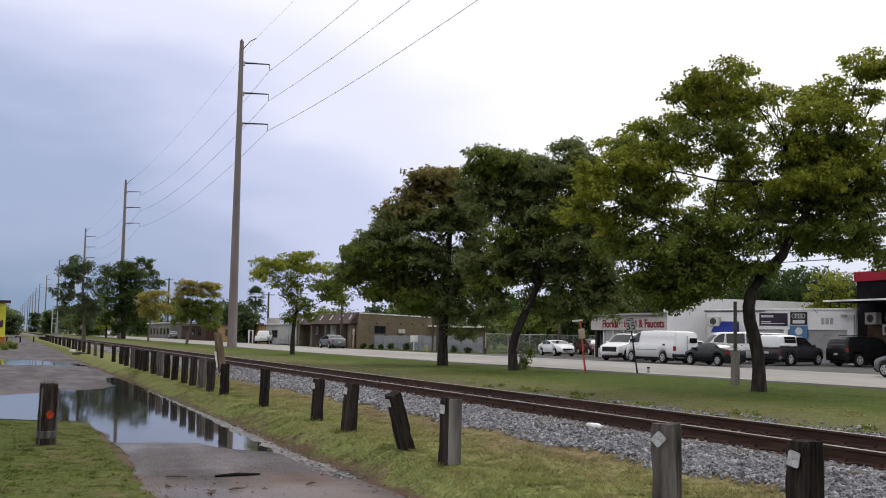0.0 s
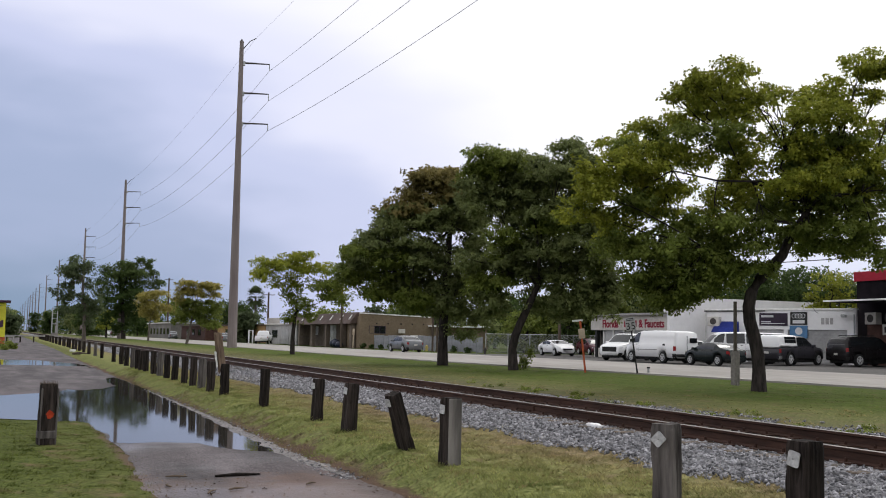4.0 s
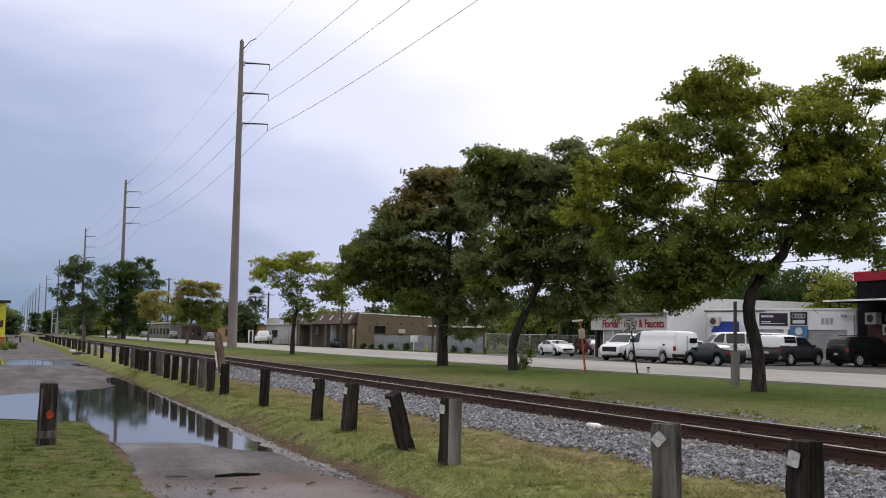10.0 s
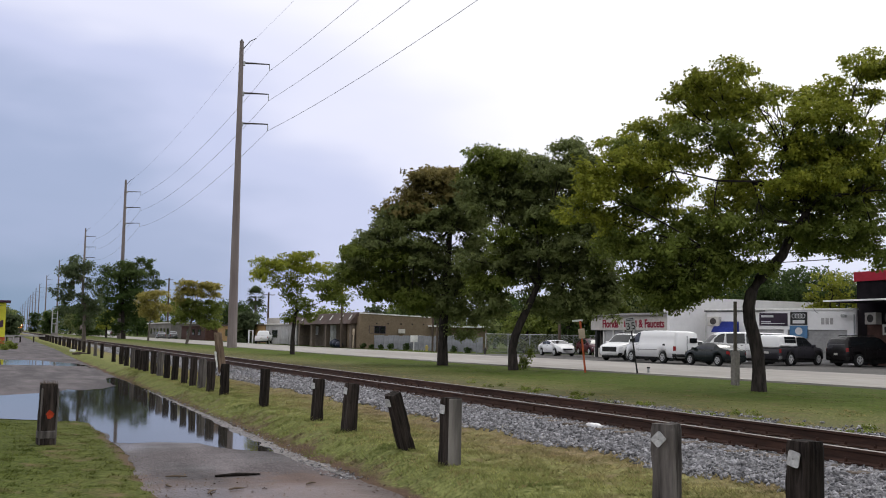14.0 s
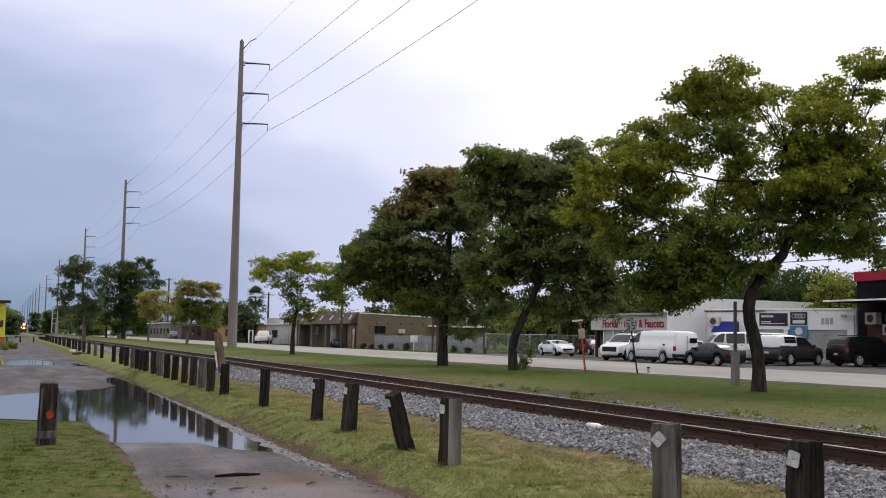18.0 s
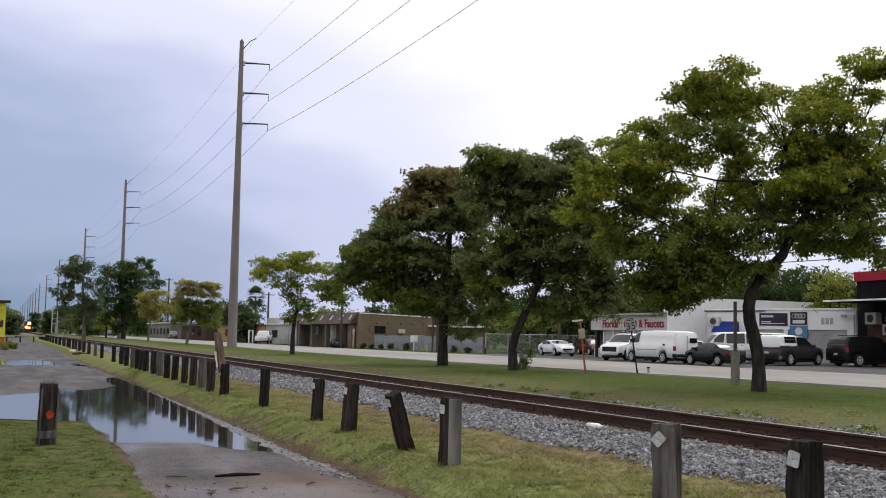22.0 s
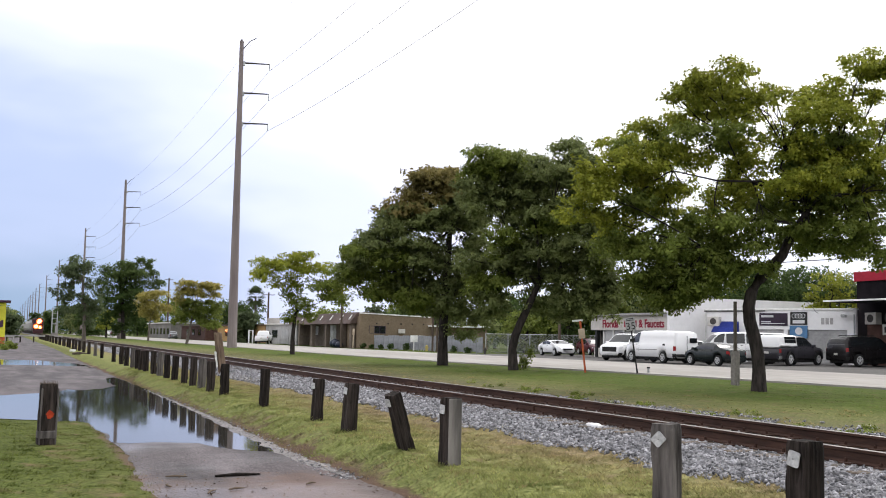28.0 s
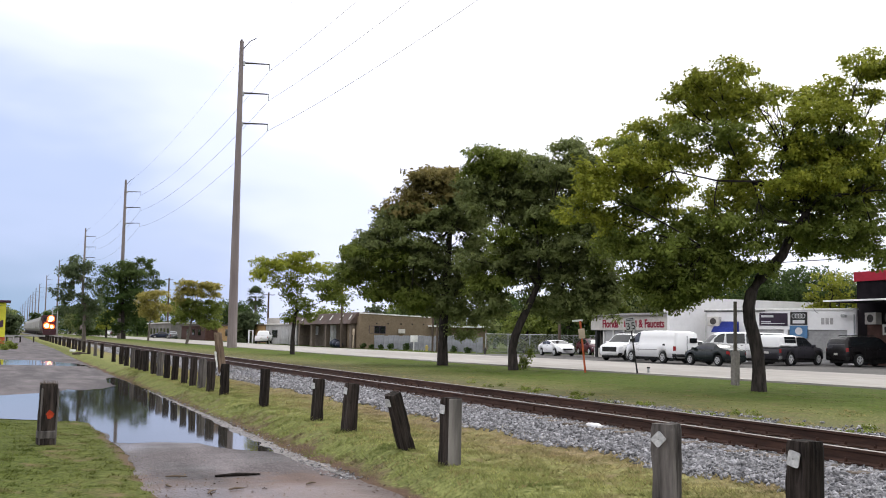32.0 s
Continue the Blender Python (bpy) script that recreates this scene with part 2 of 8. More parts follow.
M = {
    "grass_soil": turf("grass_soil", 0.92),
    "far_soil": mat("far_soil", (0.10, 0.115, 0.045), (0.17, 0.16, 0.07), 1.5, 0.95, 0.3, big=0.25, spec=0.1),
    "blade": through_light(turf("grass_blade", 1.18, 0.30, 0), 0.48),
    "dry_blade": through_light(mat("dry_grass_blade", (0.21, 0.18, 0.07), (0.31, 0.25, 0.12), 1.2, 0.8, 0, big=0.2, vary=0.25, island=True, spec=0.05), 0.45),
    "path": mat("worn_asphalt_path", (0.042, 0.035, 0.038), (0.104, 0.088, 0.091), 30.0, 0.78, 0.8, big=0.25, spec=0.34, stretch=(1, 0.22, 1)),
    "silt": mat("pale_silt", (0.075, 0.064, 0.058), (0.215, 0.196, 0.187), 14.0, 0.5, 0.7, big=0.25),
    "mud": mat("brown_mud", (0.13, 0.085, 0.055), (0.24, 0.17, 0.115), 5.0, 0.7, 0.6, big=0.3),
    "road": mat("pale_road", (0.255, 0.238, 0.222), (0.35, 0.328, 0.305), 1.2, 0.8, 0.15, big=0.16, stretch=(1, 0.25, 1)),
    # grey asphalt, its tone lowered for the canopy's shade
    "lot": mat("parking_asphalt", (0.06, 0.057, 0.055), (0.11, 0.104, 0.10), 3.0, 0.85, 0.2, big=0.2),
    "ballast_bed": mat("ballast_bed", (0.10, 0.10, 0.105), (0.26, 0.26, 0.27), 22.0, 0.9, 1.0, big=0.1),
    "stone": mat("ballast_stone", (0.075, 0.075, 0.083), (0.33, 0.325, 0.345), 16.0, 0.85, 0.6, big=0.1, vary=0.62, island=True),
    "rail": mat("rusted_rail", (0.030, 0.015, 0.011), (0.075, 0.038, 0.027), 14.0, 0.75, 0.4, metal=0.1, stretch=(1, 0.15, 1)),
    "railtop": mat("polished_railhead", (0.22, 0.20, 0.19), (0.36, 0.33, 0.31), 20.0, 0.45, 0.1, metal=0.9, stretch=(1, 0.1, 1)),
    "tie": mat("weathered_tie", (0.05, 0.038, 0.03), (0.16, 0.13, 0.105), 9.0, 0.9, 0.6, vary=0.25, stretch=(0.2, 1, 1)),
    "post": mat("weathered_timber", (0.003, 0.0025, 0.0025), (0.046, 0.037, 0.033), 22.0, 0.95, 1.0, big=0.5, vary=0.4, spec=0.12, stretch=(1, 1, 0.07)),
    "post_pale": mat("bleached_timber", (0.030, 0.026, 0.025), (0.145, 0.130, 0.123), 13.0, 0.9, 0.8, big=0.35, vary=0.15, stretch=(1, 1, 0.1)),
    # paler timber for the side of one post that catches the light
    "lit_timber": mat("lit_grey_timber", (0.085, 0.078, 0.074), (0.24, 0.222, 0.21), 11.0, 0.9, 0.8, big=0.3, stretch=(1, 1, 0.1)),
    "stump_wood": mat("brown_bleached_stump", (0.10, 0.07, 0.05), (0.24, 0.175, 0.125), 9.0, 0.9, 0.8, big=0.3, stretch=(1, 1, 0.15)),
    "plate": mat("reflector_plate", (0.34, 0.34, 0.35), (0.60, 0.60, 0.61), 25, 0.45, 0.1, big=0.2),
    "concrete": mat("grey_concrete", (0.17, 0.155, 0.145), (0.29, 0.265, 0.25), 8.0, 0.9, 0.2, big=0.15),
    "pole": mat("spun_concrete", (0.18, 0.148, 0.148), (0.26, 0.222, 0.218), 1.6, 0.85, 0.2, big=0.25, stretch=(1, 1, 0.12)),
    "steel": mat("dark_steel", (0.05, 0.045, 0.045), (0.10, 0.09, 0.085), 10, 0.55, 0.1, metal=0.7),
    "wire": mat("conductor", (0.10, 0.10, 0.105), (0.17, 0.17, 0.175), 10, 0.5, 0, metal=0.5),
    "galv": mat("galvanised_steel", (0.32, 0.33, 0.33), (0.45, 0.46, 0.46), 12, 0.5, 0.1, metal=0.6),
    "utility": mat("creosote_pole", (0.06, 0.045, 0.035), (0.13, 0.10, 0.08), 8, 0.9, 0.4, stretch=(1, 1, 0.1)),
    "bark": mat("dark_bark", (0.008, 0.007, 0.0065), (0.050, 0.041, 0.037), 9.0, 0.95, 1.0, big=0.3, stretch=(1, 1, 0.25)),
    "bark_grey": mat("grey_bark", (0.07, 0.06, 0.05), (0.16, 0.14, 0.12), 9.0, 0.95, 0.8, big=0.3, stretch=(1, 1, 0.25)),
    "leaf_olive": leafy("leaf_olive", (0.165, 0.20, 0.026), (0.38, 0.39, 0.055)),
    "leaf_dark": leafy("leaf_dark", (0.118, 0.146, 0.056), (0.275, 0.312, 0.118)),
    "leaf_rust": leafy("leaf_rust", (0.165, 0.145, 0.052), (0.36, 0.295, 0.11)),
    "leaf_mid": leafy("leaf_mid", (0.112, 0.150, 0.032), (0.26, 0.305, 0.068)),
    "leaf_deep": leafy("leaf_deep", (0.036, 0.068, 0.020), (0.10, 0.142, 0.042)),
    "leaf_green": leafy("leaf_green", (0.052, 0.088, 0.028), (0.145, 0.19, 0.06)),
    "leaf_yellow": leafy("leaf_yellow", (0.22, 0.205, 0.05), (0.44, 0.37, 0.115)),
    "leaf_grey": leafy("leaf_grey", (0.075, 0.11, 0.052), (0.17, 0.205, 0.105)),
    "palm": leafy("palm_frond", (0.05, 0.08, 0.035), (0.12, 0.15, 0.07)),
    "white_wall": mat("white_stucco", (0.78, 0.77, 0.78), (0.84, 0.83, 0.84), 3.0, 0.85, 0.15, big=0.05),
    "cream_wall": mat("cream_stucco", (0.48, 0.46, 0.43), (0.60, 0.57, 0.54), 3.0, 0.85, 0.15, big=0.08),
    "brick_wall": mat("tan_brick", (0.165, 0.125, 0.085), (0.225, 0.175, 0.125), 5.0, 0.9, 0.2, big=0.1),
    "brown_wall": mat("brown_stucco", (0.13, 0.105, 0.085), (0.19, 0.155, 0.13), 3.0, 0.9, 0.2, big=0.1),
    "fascia": mat("brown_fascia", (0.075, 0.052, 0.045), (0.11, 0.08, 0.07), 4.0, 0.8, 0.1),
    "orange_wall": mat("ochre_stucco", (0.33, 0.20, 0.085), (0.42, 0.27, 0.13), 2.0, 0.9, 0.1),
    "maroon_wall": mat("maroon_wall", (0.06, 0.032, 0.026), (0.095, 0.05, 0.042), 2.0, 0.9, 0.1),
    "grey_wall": mat("grey_stucco", (0.28, 0.27, 0.27), (0.38, 0.37, 0.37), 2.0, 0.9, 0.1),
    "fence_sheet": mat("weathered_fence_panel", (0.20, 0.205, 0.225), (0.30, 0.305, 0.33), 2.5, 0.8, 0.1, big=0.15, vary=0.08),
    "trim_white": mat("white_trim", (0.68, 0.68, 0.66), (0.80, 0.80, 0.78), 6, 0.6, 0.05),
    # near-black sheets that stand for the shade inside doorways and vents
    "dark_open": mat("dark_recess", (0.012, 0.011, 0.011), (0.028, 0.026, 0.025), 3, 0.9, 0),
    # charcoal paint, with the shade under the canopy put into its colour
    "shaded_charcoal": mat("shaded_charcoal_wall", (0.008, 0.007, 0.009), (0.015, 0.012, 0.015), 2, 0.9, 0.1, spec=0.08),
    "red_band": mat("red_painted_metal", (0.24, 0.008, 0.022), (0.33, 0.014, 0.034), 2, 0.6, 0.05),
    "blue_awning": mat("blue_canvas", (0.012, 0.022, 0.16), (0.022, 0.04, 0.24), 6, 0.8, 0.1),
    "sign_dark": mat("dark_sign_panel", (0.03, 0.02, 0.035), (0.05, 0.035, 0.06), 4, 0.6, 0),
    "sign_blue": mat("blue_sign_panel", (0.07, 0.17, 0.32), (0.10, 0.22, 0.40), 4, 0.6, 0),
    "letter_red": mat("red_letters", (0.24, 0.010, 0.030), (0.29, 0.014, 0.04), 4, 0.6, 0),
    "letter_dark": mat("dark_letters", (0.015, 0.015, 0.017), (0.03, 0.03, 0.03), 4, 0.6, 0),
    "letter_white": mat("white_letters", (0.6, 0.6, 0.62), (0.7, 0.7, 0.72), 4, 0.6, 0),
    "orange_post": mat("orange_paint", (0.36, 0.075, 0.03), (0.48, 0.12, 0.05), 8, 0.7, 0.1),
    "orange_spot": mat("orange_spray_paint", (0.30, 0.035, 0.014), (0.52, 0.065, 0.022), 14, 0.8, 0.1),
    "tan_plate": mat("tan_sign_plate", (0.42, 0.34, 0.25), (0.52, 0.43, 0.33), 8, 0.7, 0.05),
    "shutter": mat("grey_blind", (0.36, 0.355, 0.36), (0.46, 0.455, 0.46), 6, 0.6, 0.1),
    "yellow_paint": mat("yellow_paint", (0.52, 0.50, 0.04), (0.62, 0.58, 0.07), 3, 0.7, 0.05),
    "bluegreen_paint": mat("blue_green_paint", (0.06, 0.20, 0.22), (0.10, 0.27, 0.28), 3, 0.7, 0.05),
    "purple_paint": mat("dark_purple_paint", (0.05, 0.025, 0.05), (0.08, 0.04, 0.07), 3, 0.7, 0.05),
    "tyre": mat("tyre_rubber", (0.012, 0.012, 0.012), (0.03, 0.03, 0.03), 10, 0.85, 0.1),
    "rim": mat("alloy_rim", (0.46, 0.46, 0.47), (0.58, 0.58, 0.59), 10, 0.35, 0, metal=0.2),
    "car_glass": mat("tinted_glass", (0.012, 0.014, 0.016), (0.02, 0.022, 0.025), 2, 0.06, 0, spec=0.6),
    "trim_black": mat("black_plastic", (0.012, 0.012, 0.012), (0.025, 0.025, 0.025), 8, 0.6, 0),
    "tail_red": mat("tail_lamp", (0.22, 0.01, 0.01), (0.3, 0.02, 0.02), 8, 0.25, 0),
    "head_clear": mat("lamp_lens", (0.55, 0.56, 0.58), (0.7, 0.7, 0.72), 8, 0.15, 0),
    # dark loco paint, reddened for the halo round its lamps
    "loco_dark": mat("loco_paint_dark", (0.05, 0.020, 0.026), (0.09, 0.034, 0.042), 2, 0.5, 0.05),
    "loco_red": mat("loco_paint_red", (0.10, 0.018, 0.018), (0.16, 0.03, 0.03), 2, 0.5, 0.05),
    "hopper": mat("hopper_grey", (0.30, 0.29, 0.285), (0.42, 0.41, 0.40), 0.8, 0.7, 0.05, big=0.12),
    "dun_wall": mat("dun_render_wall", (0.15, 0.14, 0.13), (0.20, 0.19, 0.175), 2, 0.85, 0.1, big=0.2),
    # glow of the discs that stand for lamp glare
    "amber_glare": mat("amber_glare", (1, 0.3, 0.05), (1, 0.3, 0.05), 1, 0.4, 0, glow=(1.0, 0.085, 0.02, 1.5)),
    "hydrant_yellow": mat("faded_yellow_enamel", (0.42, 0.33, 0.10), (0.52, 0.42, 0.16), 8, 0.6, 0.1, big=0.2),
    "hot_lamp": mat("headlight_glow", (1, 0.8, 0.4), (1, 0.8, 0.4), 1, 0.4, 0, glow=(1.0, 0.62, 0.24, 7.0)),
    "litter": mat("dead_leaf", (0.07, 0.045, 0.028), (0.20, 0.14, 0.09), 6, 0.9, 0, vary=0.5, island=True),
    "debris": mat("driftwood", (0.10, 0.075, 0.055), (0.20, 0.155, 0.12), 12, 0.9, 0.4),
}
PAINT = {
    "silver": mat("silver_paint", (0.135, 0.142, 0.15), (0.155, 0.163, 0.172), 1, 0.3, 0, metal=0.35, big=0.03, spec=0.5),
    "white": mat("white_car_paint", (0.76, 0.76, 0.77), (0.80, 0.80, 0.81), 1, 0.3, 0, big=0.03, spec=0.5),
    "green": mat("dark_green_paint", (0.009, 0.014, 0.014), (0.013, 0.020, 0.020), 1, 0.25, 0, big=0.03, spec=0.28),
    "black": mat("black_car_paint", (0.010, 0.009, 0.010), (0.016, 0.014, 0.015), 1, 0.25, 0, big=0.03, spec=0.28),
    "grey": mat("dark_grey_paint", (0.030, 0.028, 0.035), (0.042, 0.040, 0.047), 1, 0.3, 0, big=0.03, spec=0.28),
    "maroon": mat("maroon_paint", (0.07, 0.012, 0.02), (0.09, 0.018, 0.028), 1, 0.3, 0, big=0.03, spec=0.28),
    "navy": mat("navy_paint", (0.015, 0.02, 0.04), (0.02, 0.028, 0.055), 1, 0.3, 0, big=0.03, spec=0.28),
}
def muddy(material, mud, ramp, low=None):
    """Brown mud over a surface, in ragged patches; ramp turns object coordinates into how much."""
    t = material.node_tree
    p = t.nodes["Principled BSDF"]
    col = p.inputs["Base Color"].links[0].from_socket
    co = t.nodes.new("ShaderNodeTexCoord")
    xyz = t.nodes.new("ShaderNodeSeparateXYZ")
    t.links.new(co.outputs["Object"], xyz.inputs[0])
    axis, zero, one = ramp
    mr = t.nodes.new("ShaderNodeMapRange")
    mr.inputs["From Min"].default_value, mr.inputs["From Max"].default_value = zero, one
    t.links.new(xyz.outputs[axis], mr.inputs[0])
    nz = t.nodes.new("ShaderNodeTexNoise")
    nz.inputs["Scale"].default_value, nz.inputs["Detail"].default_value, nz.inputs["Roughness"].default_value = 1.6, 6.0, 0.65
    t.links.new(co.outputs["Object"], nz.inputs["Vector"])
    ad = t.nodes.new("ShaderNodeMath")
    ad.operation = "ADD"
    amount = mr.outputs[0]
    if low:
        lo = t.nodes.new("ShaderNodeMapRange")
        lo.inputs["From Min"].default_value, lo.inputs["From Max"].default_value = low
        t.links.new(xyz.outputs[axis], lo.inputs[0])
        mn = t.nodes.new("ShaderNodeMath")
        mn.operation = "MINIMUM"
        t.links.new(amount, mn.inputs[0])
        t.links.new(lo.outputs[0], mn.inputs[1])
        amount = mn.outputs[0]
    t.links.new(amount, ad.inputs[0])
    t.links.new(nz.outputs[0], ad.inputs[1])
    st = t.nodes.new("ShaderNodeMapRange")
    st.interpolation_type = "SMOOTHSTEP"
    st.inputs["From Min"].default_value, st.inputs["From Max"].default_value = 0.78, 1.06
    t.links.new(ad.outputs[0], st.inputs[0])
    mx = t.nodes.new("ShaderNodeMix")
    mx.data_type = "RGBA"
    mx.inputs[7].default_value = (*mud, 1)
    t.links.new(st.outputs[0], mx.inputs[0])
    t.links.new(col, mx.inputs[6])
    t.links.new(mx.outputs[2], p.inputs["Base Color"])


muddy(M["grass_soil"], (0.165, 0.115, 0.075), (2, -6.0, 16.0))
muddy(M["grass_soil"], (0.115, 0.083, 0.058), (0, 1.5, 2.05), (2.9, 2.3))
muddy(M["blade"], (0.25, 0.175, 0.11), (2, -6.0, 16.0))
muddy(M["path"], (0.088, 0.058, 0.049), (1, 15.6, 11.6))
muddy(M["grass_soil"], (0.105, 0.070, 0.050), (0, 4.95, 4.42), (2.8, 3.9))
# damp patches on the path shine more
_t = M["path"].node_tree
_wn = _t.nodes.new("ShaderNodeTexNoise")
_wn.inputs["Scale"].default_value, _wn.inputs["Detail"].default_value = 0.55, 4.0
_wc = _t.nodes.new("ShaderNodeTexCoord")
_wm = _t.nodes.new("ShaderNodeMapping")
_wm.inputs["Scale"].default_value = (0.55, 0.8, 1.0)
_t.links.new(_wc.outputs["Object"], _wm.inputs[0])
_t.links.new(_wm.outputs[0], _wn.inputs["Vector"])
_wr = _t.nodes.new("ShaderNodeMapRange")
_wr.inputs["From Min"].default_value, _wr.inputs["From Max"].default_value = 0.40, 0.62
_wr.inputs["To Min"].default_value, _wr.inputs["To Max"].default_value = 0.9, 0.36
_t.links.new(_wn.outputs[0], _wr.inputs[0])
_ws = _t.nodes.new("ShaderNodeSeparateXYZ")
_t.links.new(_wc.outputs["Object"], _ws.inputs[0])
_wy = _t.nodes.new("ShaderNodeMapRange")
_wy.inputs["From Min"].default_value, _wy.inputs["From Max"].default_value = 18.0, 34.0
_wy.inputs["To Min"].default_value, _wy.inputs["To Max"].default_value = 0.0, 0.8
_t.links.new(_ws.outputs["Y"], _wy.inputs[0])
_wx = _t.nodes.new("ShaderNodeMath")
_wx.operation = "MAXIMUM"
_t.links.new(_wr.outputs[0], _wx.inputs[0])
_t.links.new(_wy.outputs[0], _wx.inputs[1])
_t.links.new(_wx.outputs[0], _t.nodes["Principled BSDF"].inputs["Roughness"])
# paler and darker blotches put the wet sheen of the path into its colour
_pv = _t.nodes.new("ShaderNodeTexNoise")
_pv.inputs["Scale"].default_value, _pv.inputs["Detail"].default_value = 0.9, 5.0
_pm = _t.nodes.new("ShaderNodeMapping")
_pm.inputs["Scale"].default_value = (1.2, 0.3, 1.0)
_t.links.new(_wc.outputs["Object"], _pm.inputs[0])
_t.links.new(_pm.outputs[0], _pv.inputs["Vector"])
_pr = _t.nodes.new("ShaderNodeMapRange")
_pr.inputs["From Min"].default_value, _pr.inputs["From Max"].default_value = 0.36, 0.64
_pr.inputs["To Min"].default_value, _pr.inputs["To Max"].default_value = 0.62, 1.45
_t.links.new(_pv.outputs[0], _pr.inputs[0])
_ph = _t.nodes.new("ShaderNodeHueSaturation")
_pb = _t.nodes["Principled BSDF"].inputs["Base Color"]
_t.links.new(_pb.links[0].from_socket, _ph.inputs["Color"])
_t.links.new(_pr.outputs[0], _ph.inputs["Value"])
_t.links.new(_ph.outputs[0], _pb)
water = bpy.data.materials.new("still_water")
water.use_nodes = True
_p = water.node_tree.nodes["Principled BSDF"]
_p.inputs["Base Color"].default_value = (0.030, 0.028, 0.024, 1)
_p.inputs["Roughness"].default_value, _p.inputs["IOR"].default_value = 0.045, 1.33
_n = water.node_tree.nodes.new("ShaderNodeTexNoise")
_n.inputs["Scale"].default_value = 2.5
_b = water.node_tree.nodes.new("ShaderNodeBump")
_b.inputs["Strength"].default_value, _b.inputs["Distance"].default_value = 0.06, 0.01
water.node_tree.links.new(_n.outputs[0], _b.inputs["Height"])
water.node_tree.links.new(_b.outputs[0], _p.inputs["Normal"])


# ---- building blocks ----
def part(name, bm, material, parent=None, label="", smooth=False):
    """Link a bmesh (or a (verts, faces) pair) as ONE mesh object under a thing or a part."""
    me = bpy.data.meshes.new(name)
    if isinstance(bm, tuple):
        me.from_pydata(bm[0], [], bm[1])
        me.validate()
    else:
        bm.to_mesh(me)
        bm.free()
    me.materials.append(material)
    if smooth:
        me.polygons.foreach_set("use_smooth", [True] * len(me.polygons))
    me.update()
    ob = new(name, me)
    if parent is not None:
        ob.parent = parent
    if label:
        tagged(ob, label)
    return ob


def thing(name, m, label, category, group="", kind=""):
    ob = new(name)
    ob.empty_display_size = 0.2
    ob.matrix_world = m
    return tagged(ob, label, category, group, kind)


def share(name, source, parent, m, label=""):
    """Another object on the mesh of source, a part or piece at the pose m in its parent's space."""
    ob = new(name, source.data)
    ob.parent = parent
    ob.matrix_basis = m
    return tagged(ob, label) if label else ob


def bx(x0, x1, y0, y1, z0, z1, bevel=0.0):
    bm = bmesh.new()
    bmesh.ops.create_cube(bm, size=1.0, matrix=Matrix.Translation(((x0 + x1) / 2, (y0 + y1) / 2, (z0 + z1) / 2)) @ Matrix.Diagonal((x1 - x0, y1 - y0, z1 - z0, 1)))
    if bevel:
        bmesh.ops.bevel(bm, geom=bm.edges[:], offset=bevel, segments=1, affect="EDGES", profile=0.5)
    return bm


def cyl(r, length, axis="Z", at=(0, 0, 0), n=14, r2=None, bevel=0.0):
    bm = bmesh.new()
    turn = {"Z": Matrix(), "X": Matrix.Rotation(radians(90), 4, "Y"), "Y": Matrix.Rotation(radians(-90), 4, "X")}[axis]
    bmesh.ops.create_cone(bm, cap_ends=True, segments=n, radius1=r, radius2=r if r2 is None else r2, depth=length, matrix=Matrix.Translation(at) @ turn)
    if bevel:
        caps = [e for e in bm.edges if any(len(f.verts) > 4 for f in e.link_faces)]
        bmesh.ops.bevel(bm, geom=caps, offset=bevel, segments=1, affect="EDGES")
    return bm


def tube(points, radii, n=7):
    """A tapered tube along points, closed at both ends, as (verts, faces)."""
    pts = [Vector(p) for p in points]
    verts, faces = [], []
    for i, p in enumerate(pts):
        d = (pts[min(i + 1, len(pts) - 1)] - pts[max(i - 1, 0)]).normalized()
        a = d.orthogonal().normalized() if abs(d.z) < 0.9 else Vector((1, 0, 0)).cross(d).normalized()
        b = d.cross(a)
        for k in range(n):
            t = 2 * math.pi * k / n
            verts.append(p + (a * math.cos(t) + b * math.sin(t)) * radii[i])
    for i in range(len(pts) - 1):
        for k in range(n):
            k2 = (k + 1) % n
            faces.append((i * n + k, i * n + k2, (i + 1) * n + k2, (i + 1) * n + k))
    faces.append(tuple(range(n - 1, -1, -1)))
    faces.append(tuple((len(pts) - 1) * n + k for k in range(n)))
    return verts, faces


def join(pairs):
    verts, faces = [], []
    for v, f in pairs:
        k = len(verts)
        verts.extend(v)
        faces.extend(tuple(i + k for i in face) for face in f)
    return verts, faces


def prism(profile, y0, y1, bevel=0.0):
    """A closed profile of (x, z) points drawn out from y0 to y1."""
    bm = bmesh.new()
    a = [bm.verts.new((x, y0, z)) for x, z in profile]
    b = [bm.verts.new((x, y1, z)) for x, z in profile]
    n = len(profile)
    bm.faces.new(a)
    bm.faces.new(b[::-1])
    for i in range(n):
        bm.faces.new((a[i], b[i], b[(i + 1) % n], a[(i + 1) % n]))
    bmesh.ops.recalc_face_normals(bm, faces=bm.faces)
    if bevel:
        rim = [e for e in bm.edges if any(len(f.verts) == n for f in e.link_faces)]
        bmesh.ops.bevel(bm, geom=rim, offset=bevel, segments=2, affect="EDGES", profile=0.5)
    return bm


